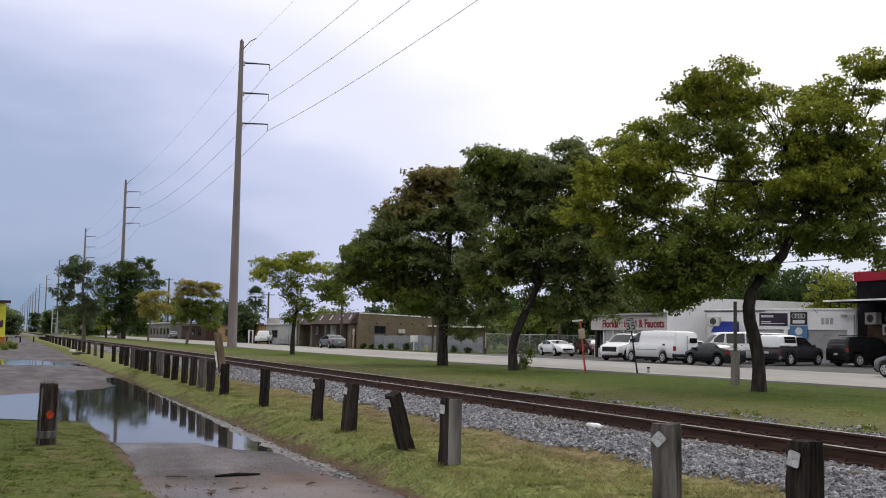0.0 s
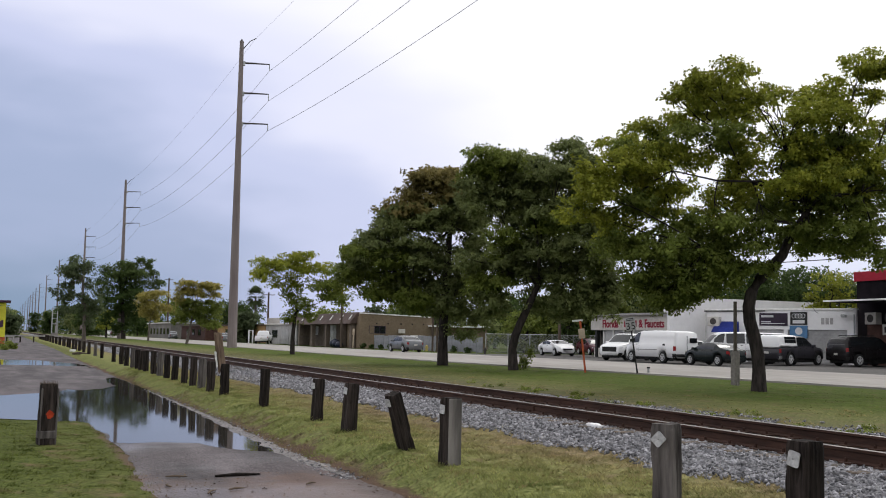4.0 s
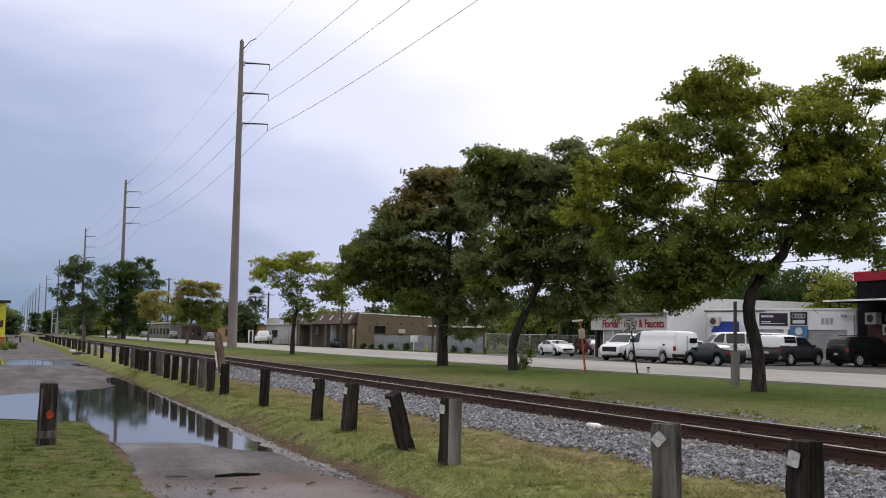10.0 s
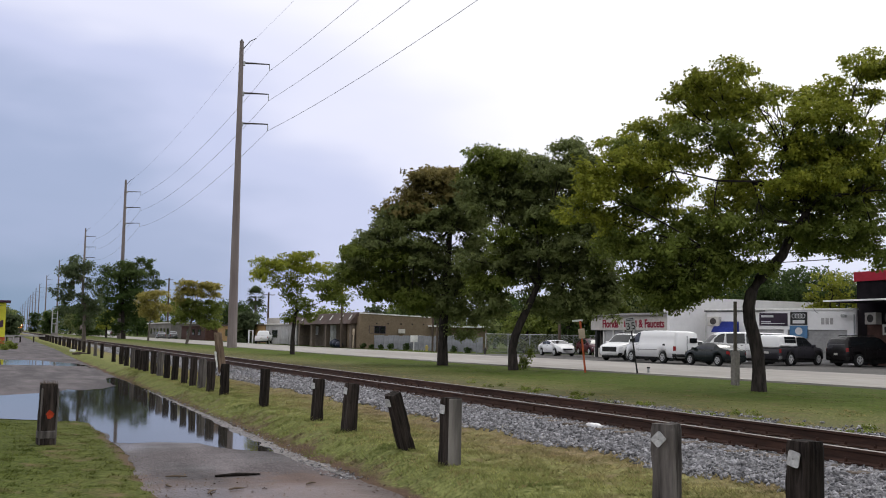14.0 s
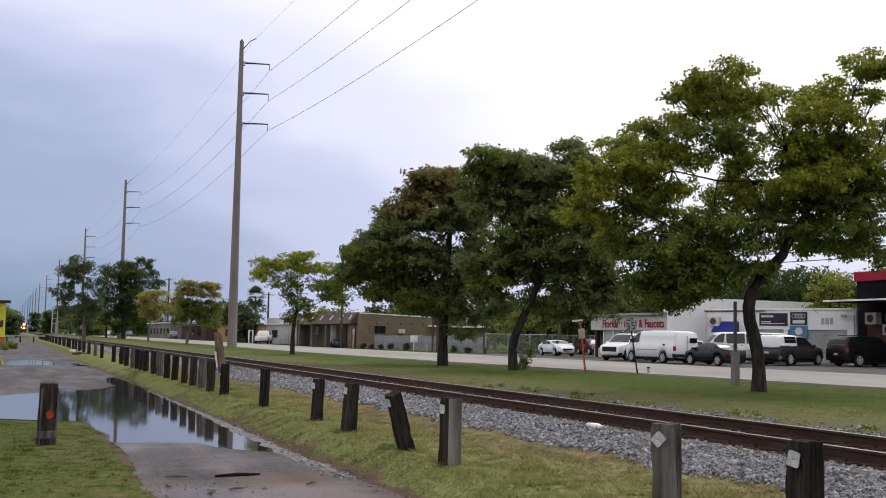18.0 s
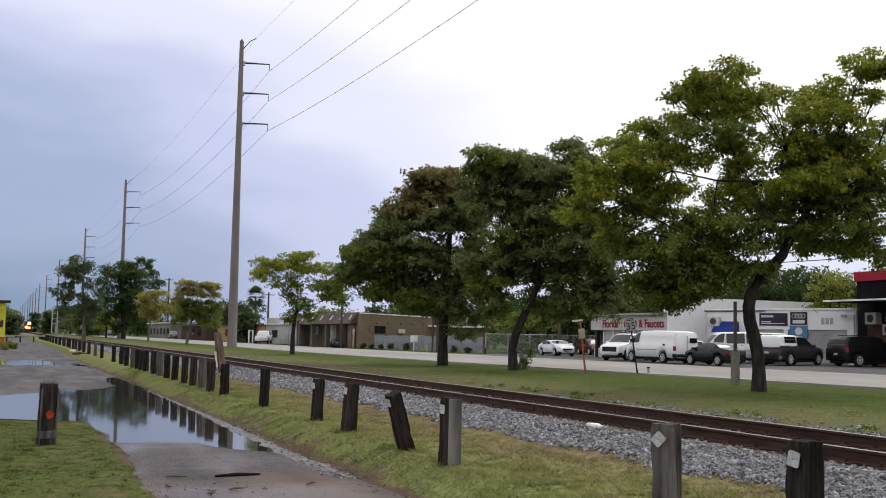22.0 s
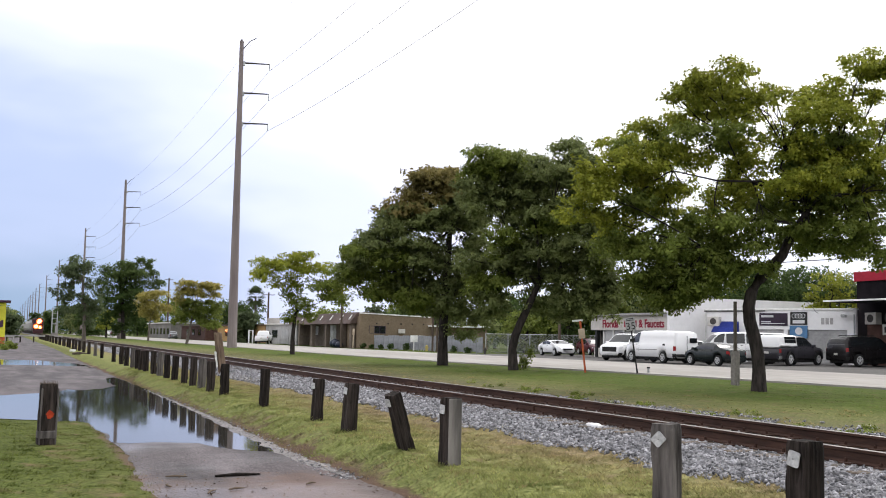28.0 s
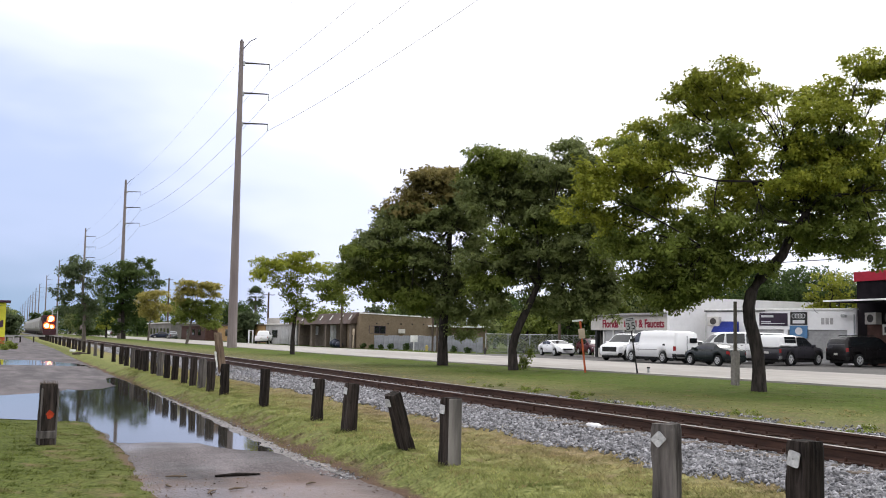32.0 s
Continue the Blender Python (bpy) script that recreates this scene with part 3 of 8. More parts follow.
def slab(points, z0, z1):
    """A flat plate with the given outline, from z0 up to z1."""
    bm = bmesh.new()
    a = [bm.verts.new((x, y, z0)) for x, y in points]
    b = [bm.verts.new((x, y, z1)) for x, y in points]
    n = len(points)
    bm.faces.new(a)
    bm.faces.new(b)
    for i in range(n):
        bm.faces.new((a[i], a[(i + 1) % n], b[(i + 1) % n], b[i]))
    bmesh.ops.recalc_face_normals(bm, faces=bm.faces)
    bmesh.ops.triangulate(bm, faces=[f for f in bm.faces if len(f.verts) > 4])
    return bm


def lettering(text, size, material, parent, m, depth=0.01, name="lettering", bold=0.0):
    cu = bpy.data.curves.new(name, "FONT")
    cu.body, cu.size, cu.extrude, cu.align_x, cu.offset = text, size, depth, "CENTER", bold
    tmp = bpy.data.objects.new(name, cu)
    scene.collection.objects.link(tmp)
    me = bpy.data.meshes.new_from_object(tmp.evaluated_get(bpy.context.evaluated_depsgraph_get()))
    bpy.data.objects.remove(tmp)
    me.materials.clear()
    me.materials.append(material)
    ob = new(name, me)
    ob.parent = parent
    ob.matrix_basis = m
    return ob


def smoothstep(a, b, x):
    t = np.clip((x - a) / (b - a), 0, 1)
    return t * t * (3 - 2 * t)


# ---- the lie of the land: X across the railway, Y along it ----
CROSS_X = (5.3, 6.8, 7.4, 8.6, 11.3, 12.9, 15.0, 24.0, 30.0)
CROSS_Z = (-0.16, -0.15, -0.12, 0.075, 0.075, -0.03, -0.06, -0.02, -0.02)
LOW = -0.445  # the path lies in a shallow trough below the verge


def path_edge(y):
    """The verge side of the path."""
    return np.interp(y, (-14, 11.5, 17, 23, 52, 80, 115, 480), (4.24, 4.55, 4.36, 4.5, 4.5, 4.65, 5.05, 5.2))


def lie(x, y=15.0):
    foot = path_edge(y) + 0.06
    top = np.minimum(foot + 0.85, np.maximum(5.35, foot + 0.25))
    return LOW + smoothstep(foot, top, x) * (np.interp(x, CROSS_X, CROSS_Z) - LOW)


def road_near(y):
    return np.interp(y, (-80, 28, 50, 75, 120, 400, 1500), (32.5, 27.6, 25.1, 23.3, 23.1, 23.6, 23.6))


def road_far(y):
    return np.interp(y, (-80, 28, 50, 75, 120, 400, 1500), (43.5, 39.2, 37.8, 36.4, 33.9, 33.4, 33.4))

# ---- ground, path, puddles, road ----
def sheet(xs, ys, zf):
    xs, ys = np.asarray(xs, float), np.asarray(ys, float)
    gx, gy = np.meshgrid(xs, ys)
    gz = zf(gx, gy)
    verts = np.stack([gx.ravel(), gy.ravel(), gz.ravel()], 1)
    nx = len(xs)
    faces = [(j * nx + i, j * nx + i + 1, (j + 1) * nx + i + 1, (j + 1) * nx + i) for j in range(len(ys) - 1) for i in range(nx - 1)]
    return verts.tolist(), faces


def bumps(x, y, size):
    """A gentle unevenness, as a sum of waves."""
    return size * (np.sin(1.7 * x + 0.6 * y) * np.sin(0.9 * y - 0.5 * x) + 0.5 * np.sin(4.1 * x - 1.3) * np.sin(3.3 * y + 0.7 * x))


def ground_z(x, y):
    grass = smoothstep(4.6, 5.4, x) * (1 - smoothstep(7.0, 7.6, x)) + smoothstep(12.8, 14.5, x) * (1 - smoothstep(22.5, 24.0, x)) * (y < 200)
    isle = (1 - smoothstep(1.35, 2.05, x)) * smoothstep(-20, -6, y) * (1 - smoothstep(22.6, 24.4, y))
    return lie(x, y) + bumps(x, y, 0.018) * grass + (0.038 + bumps(2.3 * x, 2.9 * y, 0.013)) * isle - 0.05 * smoothstep(22.5, 24.5, x) * (x > 22.5)


gx = np.concatenate([[-2500, -800, -250, -80, -30], np.arange(-12, 0.6, 1.0), np.arange(0.6, 2.6, 0.12), np.arange(2.8, 4, 0.4), np.arange(4, 6.4, 0.15), np.arange(6.4, 16, 0.4), np.arange(16, 30, 1.0), [34, 60, 120, 300, 900, 2500]])
gy = np.concatenate([[-1500, -300, -60, -20], np.arange(-10, 8, 0.6), np.arange(8, 27, 0.2), np.arange(27, 40, 0.6), np.arange(40, 120, 3.0), np.arange(120, 420, 20.0), [600, 900, 1500, 2600, 4500]])
ground = part("ground", sheet(gx, gy, ground_z), M["grass_soil"], smooth=True)
tagged(ground, "short green and yellowing grass on flat ground", "ground", kind="structure")

# the old asphalt path beside the railway, with a ragged edge
path_y = np.concatenate([np.arange(-14, 70, 0.3), np.arange(70, 480, 4.0)])
rag = np.array([0.16 * noise.noise((0.7 * y, 3.0, 0)) + 0.10 * noise.noise((2.9 * y, 8.0, 0)) for y in path_y])
path_r = path_edge(path_y) + rag
rag_l = np.array([0.10 * noise.noise((0.6 * y, 13.0, 0)) + 0.10 * noise.noise((3.1 * y, 5.0, 0)) for y in path_y])
path_l = np.interp(path_y, (-14, 12.5, 14.7, 17.4, 19, 22.6, 23.6, 24.6, 25.2, 98, 112, 480), (1.45, 1.62, 1.74, 1.92, 1.86, 1.76, 1.2, 0.4, -10.0, -10.0, 1.2, 1.6)) + rag_l
pv, pf = [], []
for k, y in enumerate(path_y):
    for i in range(9):
        f = i / 8
        pv.append((path_l[k] + (path_r[k] - path_l[k]) * f, y, -0.4308 + 0.0014 * math.sin(math.pi * f)))
    if k:
        a = (k - 1) * 9
        pf.extend((a + i, a + i + 1, a + 10 + i, a + 9 + i) for i in range(8))
path = part("path", (pv, pf), M["path"], smooth=True)
tagged(path, "worn wet asphalt path with ragged grassy edges", "path", kind="structure")


def ragged(points, step, amount, seed):
    """An outline with finer, uneven steps between its points."""
    out = []
    n = len(points)
    for i in range(n):
        a, b = Vector((*points[i], 0)), Vector((*points[(i + 1) % n], 0))
        k = max(1, int((b - a).length / step))
        side = Vector((-(b - a).y, (b - a).x, 0)).normalized()
        for j in range(k):
            p = a.lerp(b, j / k)
            p += side * amount * noise.noise((p.x * 2.3, p.y * 1.1, seed))
            out.append((p.x, p.y))
    return out


def still_water(outline):
    """A level film of water"""
    top = [(x, y, -0.4282) for x, y in outline]
    return top, [tuple(range(len(top)))]


near_puddle = [(-10, 25.4), (-2.3, 24.9), (0.05, 24.55), (1.16, 23.7), (1.62, 23.1), (1.77, 22.5), (1.84, 20.6), (1.86, 19.0), (2.1, 18.72), (2.6, 18.8), (3.22, 18.45), (3.6, 17.5),
               (3.83, 17.1), (4.15, 16.9), (4.3, 17.6), (4.26, 19.7), (4.28, 22.0), (4.4, 25.9), (4.5, 31.1), (4.55, 38.0), (4.5, 43.5), (4.36, 45.4), (3.9, 43.6), (3.72, 41.0),
               (3.75, 38.5), (3.16, 36.5), (2.4, 35.6), (2.0, 36.2), (1.64, 34.4), (0.85, 33.9), (0.03, 33.1), (-10, 31.0)]
puddle = part("puddle", still_water(ragged(ragged(near_puddle, 0.3, 0.12, 4.0), 0.06, 0.05, 2.0)), water)
tagged(puddle, "still shallow puddle reflecting sky and posts", "puddle", kind="structure")
far_puddle = [(-10, 75.6), (0, 71.9), (1.9, 71.0), (4.1, 63.7), (4.5, 58.9), (2.9, 60.2), (0, 61.8), (-10, 64)]
puddle = part("puddle", still_water(ragged(far_puddle, 0.3, 0.25, 9.0)), water)
tagged(puddle, "long thin puddle across the path", "puddle", kind="structure")
# pale silt left along the edge of the water
silt_y = np.arange(13.4, 36.0, 0.12)
sv, sf = [], []
for k, y in enumerate(silt_y):
    wide = float(np.interp(y, (13.4, 15.0, 17.5, 24, 36), (0.02, 0.15, 0.17, 0.10, 0.03)))
    mid_ = float(path_edge(y)) - 0.02 + 0.06 * noise.noise((1.3 * y, 21.0, 0))
    a = mid_ - wide * (1.0 + 0.8 * noise.noise((2.1 * y, 31.0, 0)))
    b = mid_ + wide * (0.7 + 0.7 * noise.noise((2.7 * y, 41.0, 0)))
    for i in range(5):
        x = a + (b - a) * i / 4
        sv.append((x, y, max(-0.4268, float(lie(x, y)) + 0.006) - (0.004 if i in (0, 4) else 0.0)))
    if k:
        o = (k - 1) * 5
        sf += [(o + i, o + i + 1, o + 6 + i, o + 5 + i) for i in range(4)]
tagged(part("silt", (sv, sf), M["silt"], smooth=True), "pale wet silt along the edge of the puddle", "mud", kind="structure")
# road and the parking apron beside it
ry = np.concatenate([np.arange(-80, 160, 8.0), [200, 300, 400, 700, 1100, 2500]])
rv, rf = [], []
for k, y in enumerate(ry):
    a, b = float(road_near(y)), float(road_far(y))
    rv += [(a, y, -0.08), (a, y, 0.0), ((a + b) / 2, y, 0.03), (b, y, 0.0), (b, y, -0.08)]
    if k:
        o = (k - 1) * 5
        rf += [(o + i, o + i + 1, o + 6 + i, o + 5 + i) for i in range(4)]
road = part("road", (rv, rf), M["road"], smooth=False)
tagged(road, "pale sun-bleached city road beyond the grass strip", "road", kind="structure")
lot = part("parking_apron", slab([(float(road_far(-40)) + 0.02, -40), (float(road_far(28)) + 0.02, 28), (float(road_far(50)) + 0.02, 50), (float(road_far(75)) + 0.02, 75), (float(road_far(84)) + 0.02, 84), (56, 84), (80, 40), (80, -40)], -0.08, -0.004), M["lot"])
tagged(lot, "grey asphalt parking apron before the shops", "parking lot", kind="structure")

# ---- railway ----
NEAR_RAIL, FAR_RAIL, RAIL_TOP = 9.115, 10.62, 0.284
MID = (NEAR_RAIL + FAR_RAIL) / 2


def bed_z(x, y):
    edge = smoothstep(7.55, 7.95, x) * (1 - smoothstep(12.3, 12.95, x))
    return lie(x) - 0.03 + 0.042 * edge + 0.014 * np.sin(9 * x + 5 * y) * np.sin(7 * y)


by = np.concatenate([np.arange(-12, 60, 0.5), np.arange(60, 400, 6.0), [600, 1000, 2500]])
bed = part("ballast_bed", sheet(np.array([7.6, 7.75, 8.0, 8.55, 9.3, 9.87, 10.5, 11.3, 12.0, 12.95]), by, bed_z), M["ballast_bed"], smooth=True)
tagged(bed, "grey crushed-stone track bed", "track bed", kind="structure")

rng = np.random.default_rng(7)
CHIP_V = 0.66 * np.array([(x, y, z) for x in (-1, 1) for y in (-1, 1) for z in (-1, 1)], float)
CHIP_F = np.array([(0, 1, 3), (0, 3, 2), (4, 6, 7), (4, 7, 5), (0, 4, 5), (0, 5, 1), (2, 3, 7), (2, 7, 6), (0, 2, 6), (0, 6, 4), (1, 5, 7), (1, 7, 3)])


def scatter_stones(xs, ys, zs, size):
    """Crushed stones: small angular lumps, each squeezed and turned its own way."""
    n = len(xs)
    r = size * rng.uniform(0.6, 1.35, n)
    squeeze = rng.uniform(0.75, 1.45, (n, 1, 3))
    squeeze[:, :, 2] = rng.uniform(0.32, 0.8, (n, 1))
    jag = rng.uniform(0.5, 1.4, (n, len(CHIP_V), 1))
    v = CHIP_V[None] * squeeze * jag * r[:, None, None]
    turn_, tip_ = rng.uniform(0, np.pi, n), rng.normal(0, 0.3, (n, 2))
    q = np.stack([np.cos(turn_), tip_[:, 0], tip_[:, 1], np.sin(turn_)], 1)
    q /= np.linalg.norm(q, axis=1)[:, None]
    w, x, y, z = q.T
    R = np.stack([1 - 2 * (y * y + z * z), 2 * (x * y - z * w), 2 * (x * z + y * w), 2 * (x * y + z * w), 1 - 2 * (x * x + z * z), 2 * (y * z - x * w),
                  2 * (x * z - y * w), 2 * (y * z + x * w), 1 - 2 * (x * x + y * y)], 1).reshape(n, 3, 3)
    v = np.einsum("nij,nkj->nki", R, v) + np.stack([xs, ys, zs], 1)[:, None, :]
    f = CHIP_F[None] + (np.arange(n) * len(CHIP_V))[:, None, None]
    return v.reshape(-1, 3), f.reshape(-1, 3)


def quick_mesh(name, v, f, material, parent=None, smooth=False, normals=None):
    """A mesh from plain arrays of corners and equal-sized faces."""
    me = bpy.data.meshes.new(name)
    k = f.shape[1]
    me.vertices.add(len(v))
    me.vertices.foreach_set("co", np.ascontiguousarray(v, dtype=np.float32).ravel())
    me.loops.add(f.size)
    me.loops.foreach_set("vertex_index", np.ascontiguousarray(f, dtype=np.int32).ravel())
    me.polygons.add(len(f))
    me.polygons.foreach_set("loop_start", np.arange(0, f.size, k, dtype=np.int32))
    me.polygons.foreach_set("loop_total", np.full(len(f), k, dtype=np.int32))
    if smooth:
        me.polygons.foreach_set("use_smooth", np.ones(len(f), dtype=bool))
    me.materials.append(material)
    me.update(calc_edges=True)
    if normals is not None:
        me.polygons.foreach_set("use_smooth", np.ones(len(f), dtype=bool))
        me.normals_split_custom_set_from_vertices(normals.tolist())
    ob = new(name, me)
    if parent is not None:
        ob.parent = parent
    return ob


def strip_points(n, x0, x1, y0, y1, bias=1.0):
    """Points over a strip, denser towards its near end."""
    y = y0 + (y1 - y0) * rng.random(n) ** bias
    return rng.uniform(x0, x1, n), y


sx, sy = strip_points(31000, 7.45, 9.05, 5.5, 32, 1.35)
keep = rng.random(len(sx)) < smoothstep(7.45, 7.9, sx + 0.12 * np.sin(1.9 * sy))
near_s = (sx[keep], sy[keep])
sx2, sy2 = strip_points(6000, 10.7, 13.2, 8, 34, 1.2)
keep = rng.random(len(sx2)) > smoothstep(11.4, 13.3, sx2)
sx3, sy3 = strip_points(5000, 9.2, 10.55, 5.5, 30, 1.3)
sx4, sy4 = strip_points(9000, 7.4, 9.05, 30, 90, 1.2)
ax = np.concatenate([near_s[0], sx2[keep], sx3, sx4])
ay = np.concatenate([near_s[1], sy2[keep], sy3, sy4])
spill_y = 11 + 14 * rng.random(3600) ** 1.2
spill_x = 12.7 + np.abs(rng.normal(0, 0.55, 3600)) * np.interp(spill_y, (11, 18, 25), (1.5, 1.1, 0.5))
keep = np.sin(2.3 * spill_y + spill_x) * np.sin(1.1 * spill_y - 2 * spill_x) > -0.15
ax, ay = np.concatenate([ax, spill_x[keep]]), np.concatenate([ay, spill_y[keep]])
v, f = scatter_stones(ax, ay, lie(ax) + np.where(ax > 12, 0.022, 0.010), np.where(ax > 12, 0.025, 0.029) + 0.0006 * np.clip(ay - 10, 0, 60))
tagged(quick_mesh("ballast", v, f, M["stone"]), "loose grey crushed stones along the rails", "gravel", kind="stuff")

track = thing("railway_track", pose(0, 0, 0), "single railway track with rusty rails on wooden ties", "railway track")
RAIL_SHAPE = [(-0.07, -0.17), (0.07, -0.17), (0.07, -0.155), (0.012, -0.135), (0.009, -0.05), (0.036, -0.036), (0.036, -0.004), (-0.036, -0.004), (-0.036, -0.036), (-0.009, -0.05), (-0.012, -0.135), (-0.07, -0.155)]
for rx in (NEAR_RAIL, FAR_RAIL):
    rail = part("rail", prism([(rx + a, RAIL_TOP + b) for a, b in RAIL_SHAPE], -12, 2400), M["rail"], track, "rusty steel rail")
    part("railhead", prism([(rx - 0.034, RAIL_TOP - 0.004), (rx + 0.034, RAIL_TOP - 0.004), (rx + 0.028, RAIL_TOP), (rx - 0.028, RAIL_TOP)], -12, 2400), M["railtop"], rail, "worn bright running surface")
tie0 = None
for k in range(160):
    y = 2.0 + 0.52 * k
    jig = rng.uniform(-0.04, 0.04)
    if tie0 is None:
        tie0 = part("tie", bx(-1.3, 1.3, -0.115, 0.115, -0.16, 0.0, 0.012), M["tie"], track)
        tie0.matrix_basis = pose(MID, y, 0.112)
    else:
        share("tie", tie0, track, pose(MID + jig, y + jig, 0.112 + rng.uniform(-0.012, 0.004), 0, 0, rng.uniform(-1.5, 1.5)))
plate0 = spike0 = None
for k in range(60):
    y = 2.0 + 0.52 * k
    for rx in (NEAR_RAIL, FAR_RAIL):
        if plate0 is None:
            plate0 = part("tie_plate", bx(-0.16, 0.16, -0.09, 0.09, 0, 0.016, 0.003), M["rail"], track)
            plate0.matrix_basis = pose(rx, y, 0.1125)
            spike0 = part("rail_spike", bx(-0.016, 0.016, -0.014, 0.014, 0, 0.05, 0.004), M["rail"], track)
            spike0.matrix_basis = pose(rx - 0.09, y + 0.04, 0.125)
        else:
            share("tie_plate", plate0, track, pose(rx, y, 0.1125))
            share("rail_spike", spike0, track, pose(rx - 0.09, y + 0.04, 0.125))
for k, y in enumerate((8.1, 17.4, 26.0)):
    part("joint_bar", bx(NEAR_RAIL - 0.034, NEAR_RAIL - 0.012, y - 0.32, y + 0.32, 0.145, 0.235, 0.006), M["rail"], track, "bolted joint bar")
far_ties = [bx(MID - 1.3, MID + 1.3, y - 0.11, y + 0.11, -0.05, 0.112) for y in np.arange(86, 330, 0.9)]
fv, ff = [], []
for bm in far_ties:
    o = len(fv)
    fv += [tuple(v.co) for v in bm.verts]
    ff += [tuple(o + v.index for v in f.verts) for f in bm.faces]
    bm.free()
tagged(part("far_ties", (fv, ff), M["tie"], track), kind="stuff")


# ---- timber bollards along the path ----
def timber(w, d, h, seed, lean=0.0, chip=0.0):
    """A sawn, weathered railway timber set on end: split faces, rounded and chipped top."""
    bm = bmesh.new()
    nz, ns = 17, 28
    rings = []
    for j in range(nz + 1):
        z = h * j / nz
        ring = []
        for k in range(ns):
            a = 2 * math.pi * (k + 0.5) / ns
            cx, sy_ = math.cos(a), math.sin(a)
            s = 1 / max(abs(cx), abs(sy_))
            s = min(s, 1.33)
            groove = 0.26 * max(0.0, noise.noise((k * 7.7, seed * 3.3, z * 0.7)))
            bite = 0.42 * max(0.0, noise.noise((cx * 1.3 + seed * 2.9, sy_ * 1.3, z * 6.0)) - 0.34)
            wob = 1 + 0.12 * noise.noise((cx * 2 + seed * 7, sy_ * 2, z * 2.5)) + 0.09 * noise.noise((k * 3.1, seed, z * 5.0)) - groove - bite
            top = (0.012 + chip) * noise.noise((cx * 3, sy_ * 3, seed * 5.0)) if j == nz else 0
            shrink = 0.93 if j == nz else 1
            ring.append(bm.verts.new((cx * s * w / 2 * wob * shrink, sy_ * s * d / 2 * wob * shrink, z + top - (0.1 if j == 0 else 0))))
        rings.append(ring)
    for j in range(nz):
        for k in range(ns):
            bm.faces.new((rings[j][k], rings[j][(k + 1) % ns], rings[j + 1][(k + 1) % ns], rings[j + 1][k]))
    bm.faces.new(rings[-1])
    bm.faces.new(rings[0][::-1])
    return bm


def plate_shape(a, b, r=0.016):
    """A thin plate with rounded corners."""
    return slab([(sx_ * (a - r) + r * math.cos(t_), sy_ * (b - r) + r * math.sin(t_)) for sx_, sy_, t0 in ((1, 1, 0.0), (-1, 1, 0.5), (-1, -1, 1.0), (1, -1, 1.5)) for t_ in np.linspace(t0, t0 + 0.5, 5) * math.pi], -0.004, 0.004)


def post(x, y, h, w, seed, tilt=(0, 0), turn=0, pale=False, plate=None, label="weathered dark timber post in the grass"):
    if plate:
        tilt, turn = (-tilt[1], tilt[0]), turn - 90
    b = thing("timber_post", pose(x, y, float(lie(x, y)) - 0.01, tilt[0], tilt[1], turn), label, "post", "posts along the path")
    part("timber", timber(w, w * 0.95, h, seed), M["post_pale" if pale else "post"], b)
    if plate:
        px, pz, spin, face = plate
        p = part("reflector_plate", plate_shape(0.052, 0.058), M["plate"], b, "small white reflector plate")
        p.matrix_basis = pose(px, -w * 0.5 - 0.009, pz) @ pose(0, 0, 0, 0, spin, 0) @ pose(0, 0, 0, 90, 0, 0)
        n_ = part("nail", cyl(0.004, 0.012, "Z", n=8), M["steel"], p)
        n_.matrix_basis = pose(0, 0, 0.002)
    return b


post(5.5, 7.82, 0.92, 0.215, 1.0, (0, -0.5), 32, True, (-0.025, 0.79, 45, 0), "grey weathered timber post with a white diamond plate")
post(5.56, 6.16, 0.93, 0.225, 8.0, (0, 0), 10, False, (0.0, 0.80, 12, 0), "dark split timber post with a white square plate")
lit_side_post = post(5.42, 12.50, 0.87, 0.22, 3.0, (0, 0.4), 14, False, (-0.015, 0.72, 5, 0), "timber post with a paler lit side and a white plate")
# pale slab puts the light on this side into colour
part("sawn_face", bx(0.104, 0.122, -0.108, 0.104, 0.0, 0.862, 0.008), M["lit_timber"], lit_side_post, "side with its light put into a paler colour")
post(5.48, 14.18, 0.90, 0.20, 4.0, (3, -21.5), 20, False, (-0.02, 0.80, 0, 0), "dark timber post leaning far over")
post(5.55, 17.15, 0.83, 0.21, 5.0, (0, 3.5), 15, False, (-0.02, 0.70, 8, 0), "dark timber post tilted slightly")
post(5.60, 19.30, 0.81, 0.185, 6.0, (0, 2), 20, False, (-0.03, 0.68, 0, 0), "narrow timber post with a rotten notch")
for k, (y, tilt) in enumerate(((23.2, 1.0), (27.75, 0.5), (29.7, 0), (31.2, 1.5), (32.7, 1.0), (34.3, 0.5), (36.4, 2.0), (38.2, 0.0), (40.0, 1.0), (41.8, -1.0), (44.3, 0.5), (46.0, 1.0), (47.4, 0.0), (49.2, 1.0),
                                   (52.0, 0.3), (54.5, 1.2), (58.6, 0.0), (66.5, 0.4), (71.6, 0.0), (77.6, 0.0), (83.0, 0.0))):
    post(5.5 + 0.006 * max(0, y - 40), y, 0.87 + 0.03 * math.sin(5 * k), 0.195, 10 + k, (0, tilt), 12 + 7 * math.sin(k), k % 5 == 3)
for k in range(26):
    y = 90 + 4.6 * k + 1.2 * math.sin(3 * k)
    post(5.9 + 0.004 * (y - 90), y, 0.86, 0.2, 60 + k, (0, math.sin(k)), 10)
old = thing("old_sign_stump", pose(7.88, 40.2, -0.14, 0, -9, 15), "leaning bleached timber stump beside the rails", "stump")
part("timber", timber(0.27, 0.22, 1.62, 91.0, chip=0.12), M["stump_wood"], old)
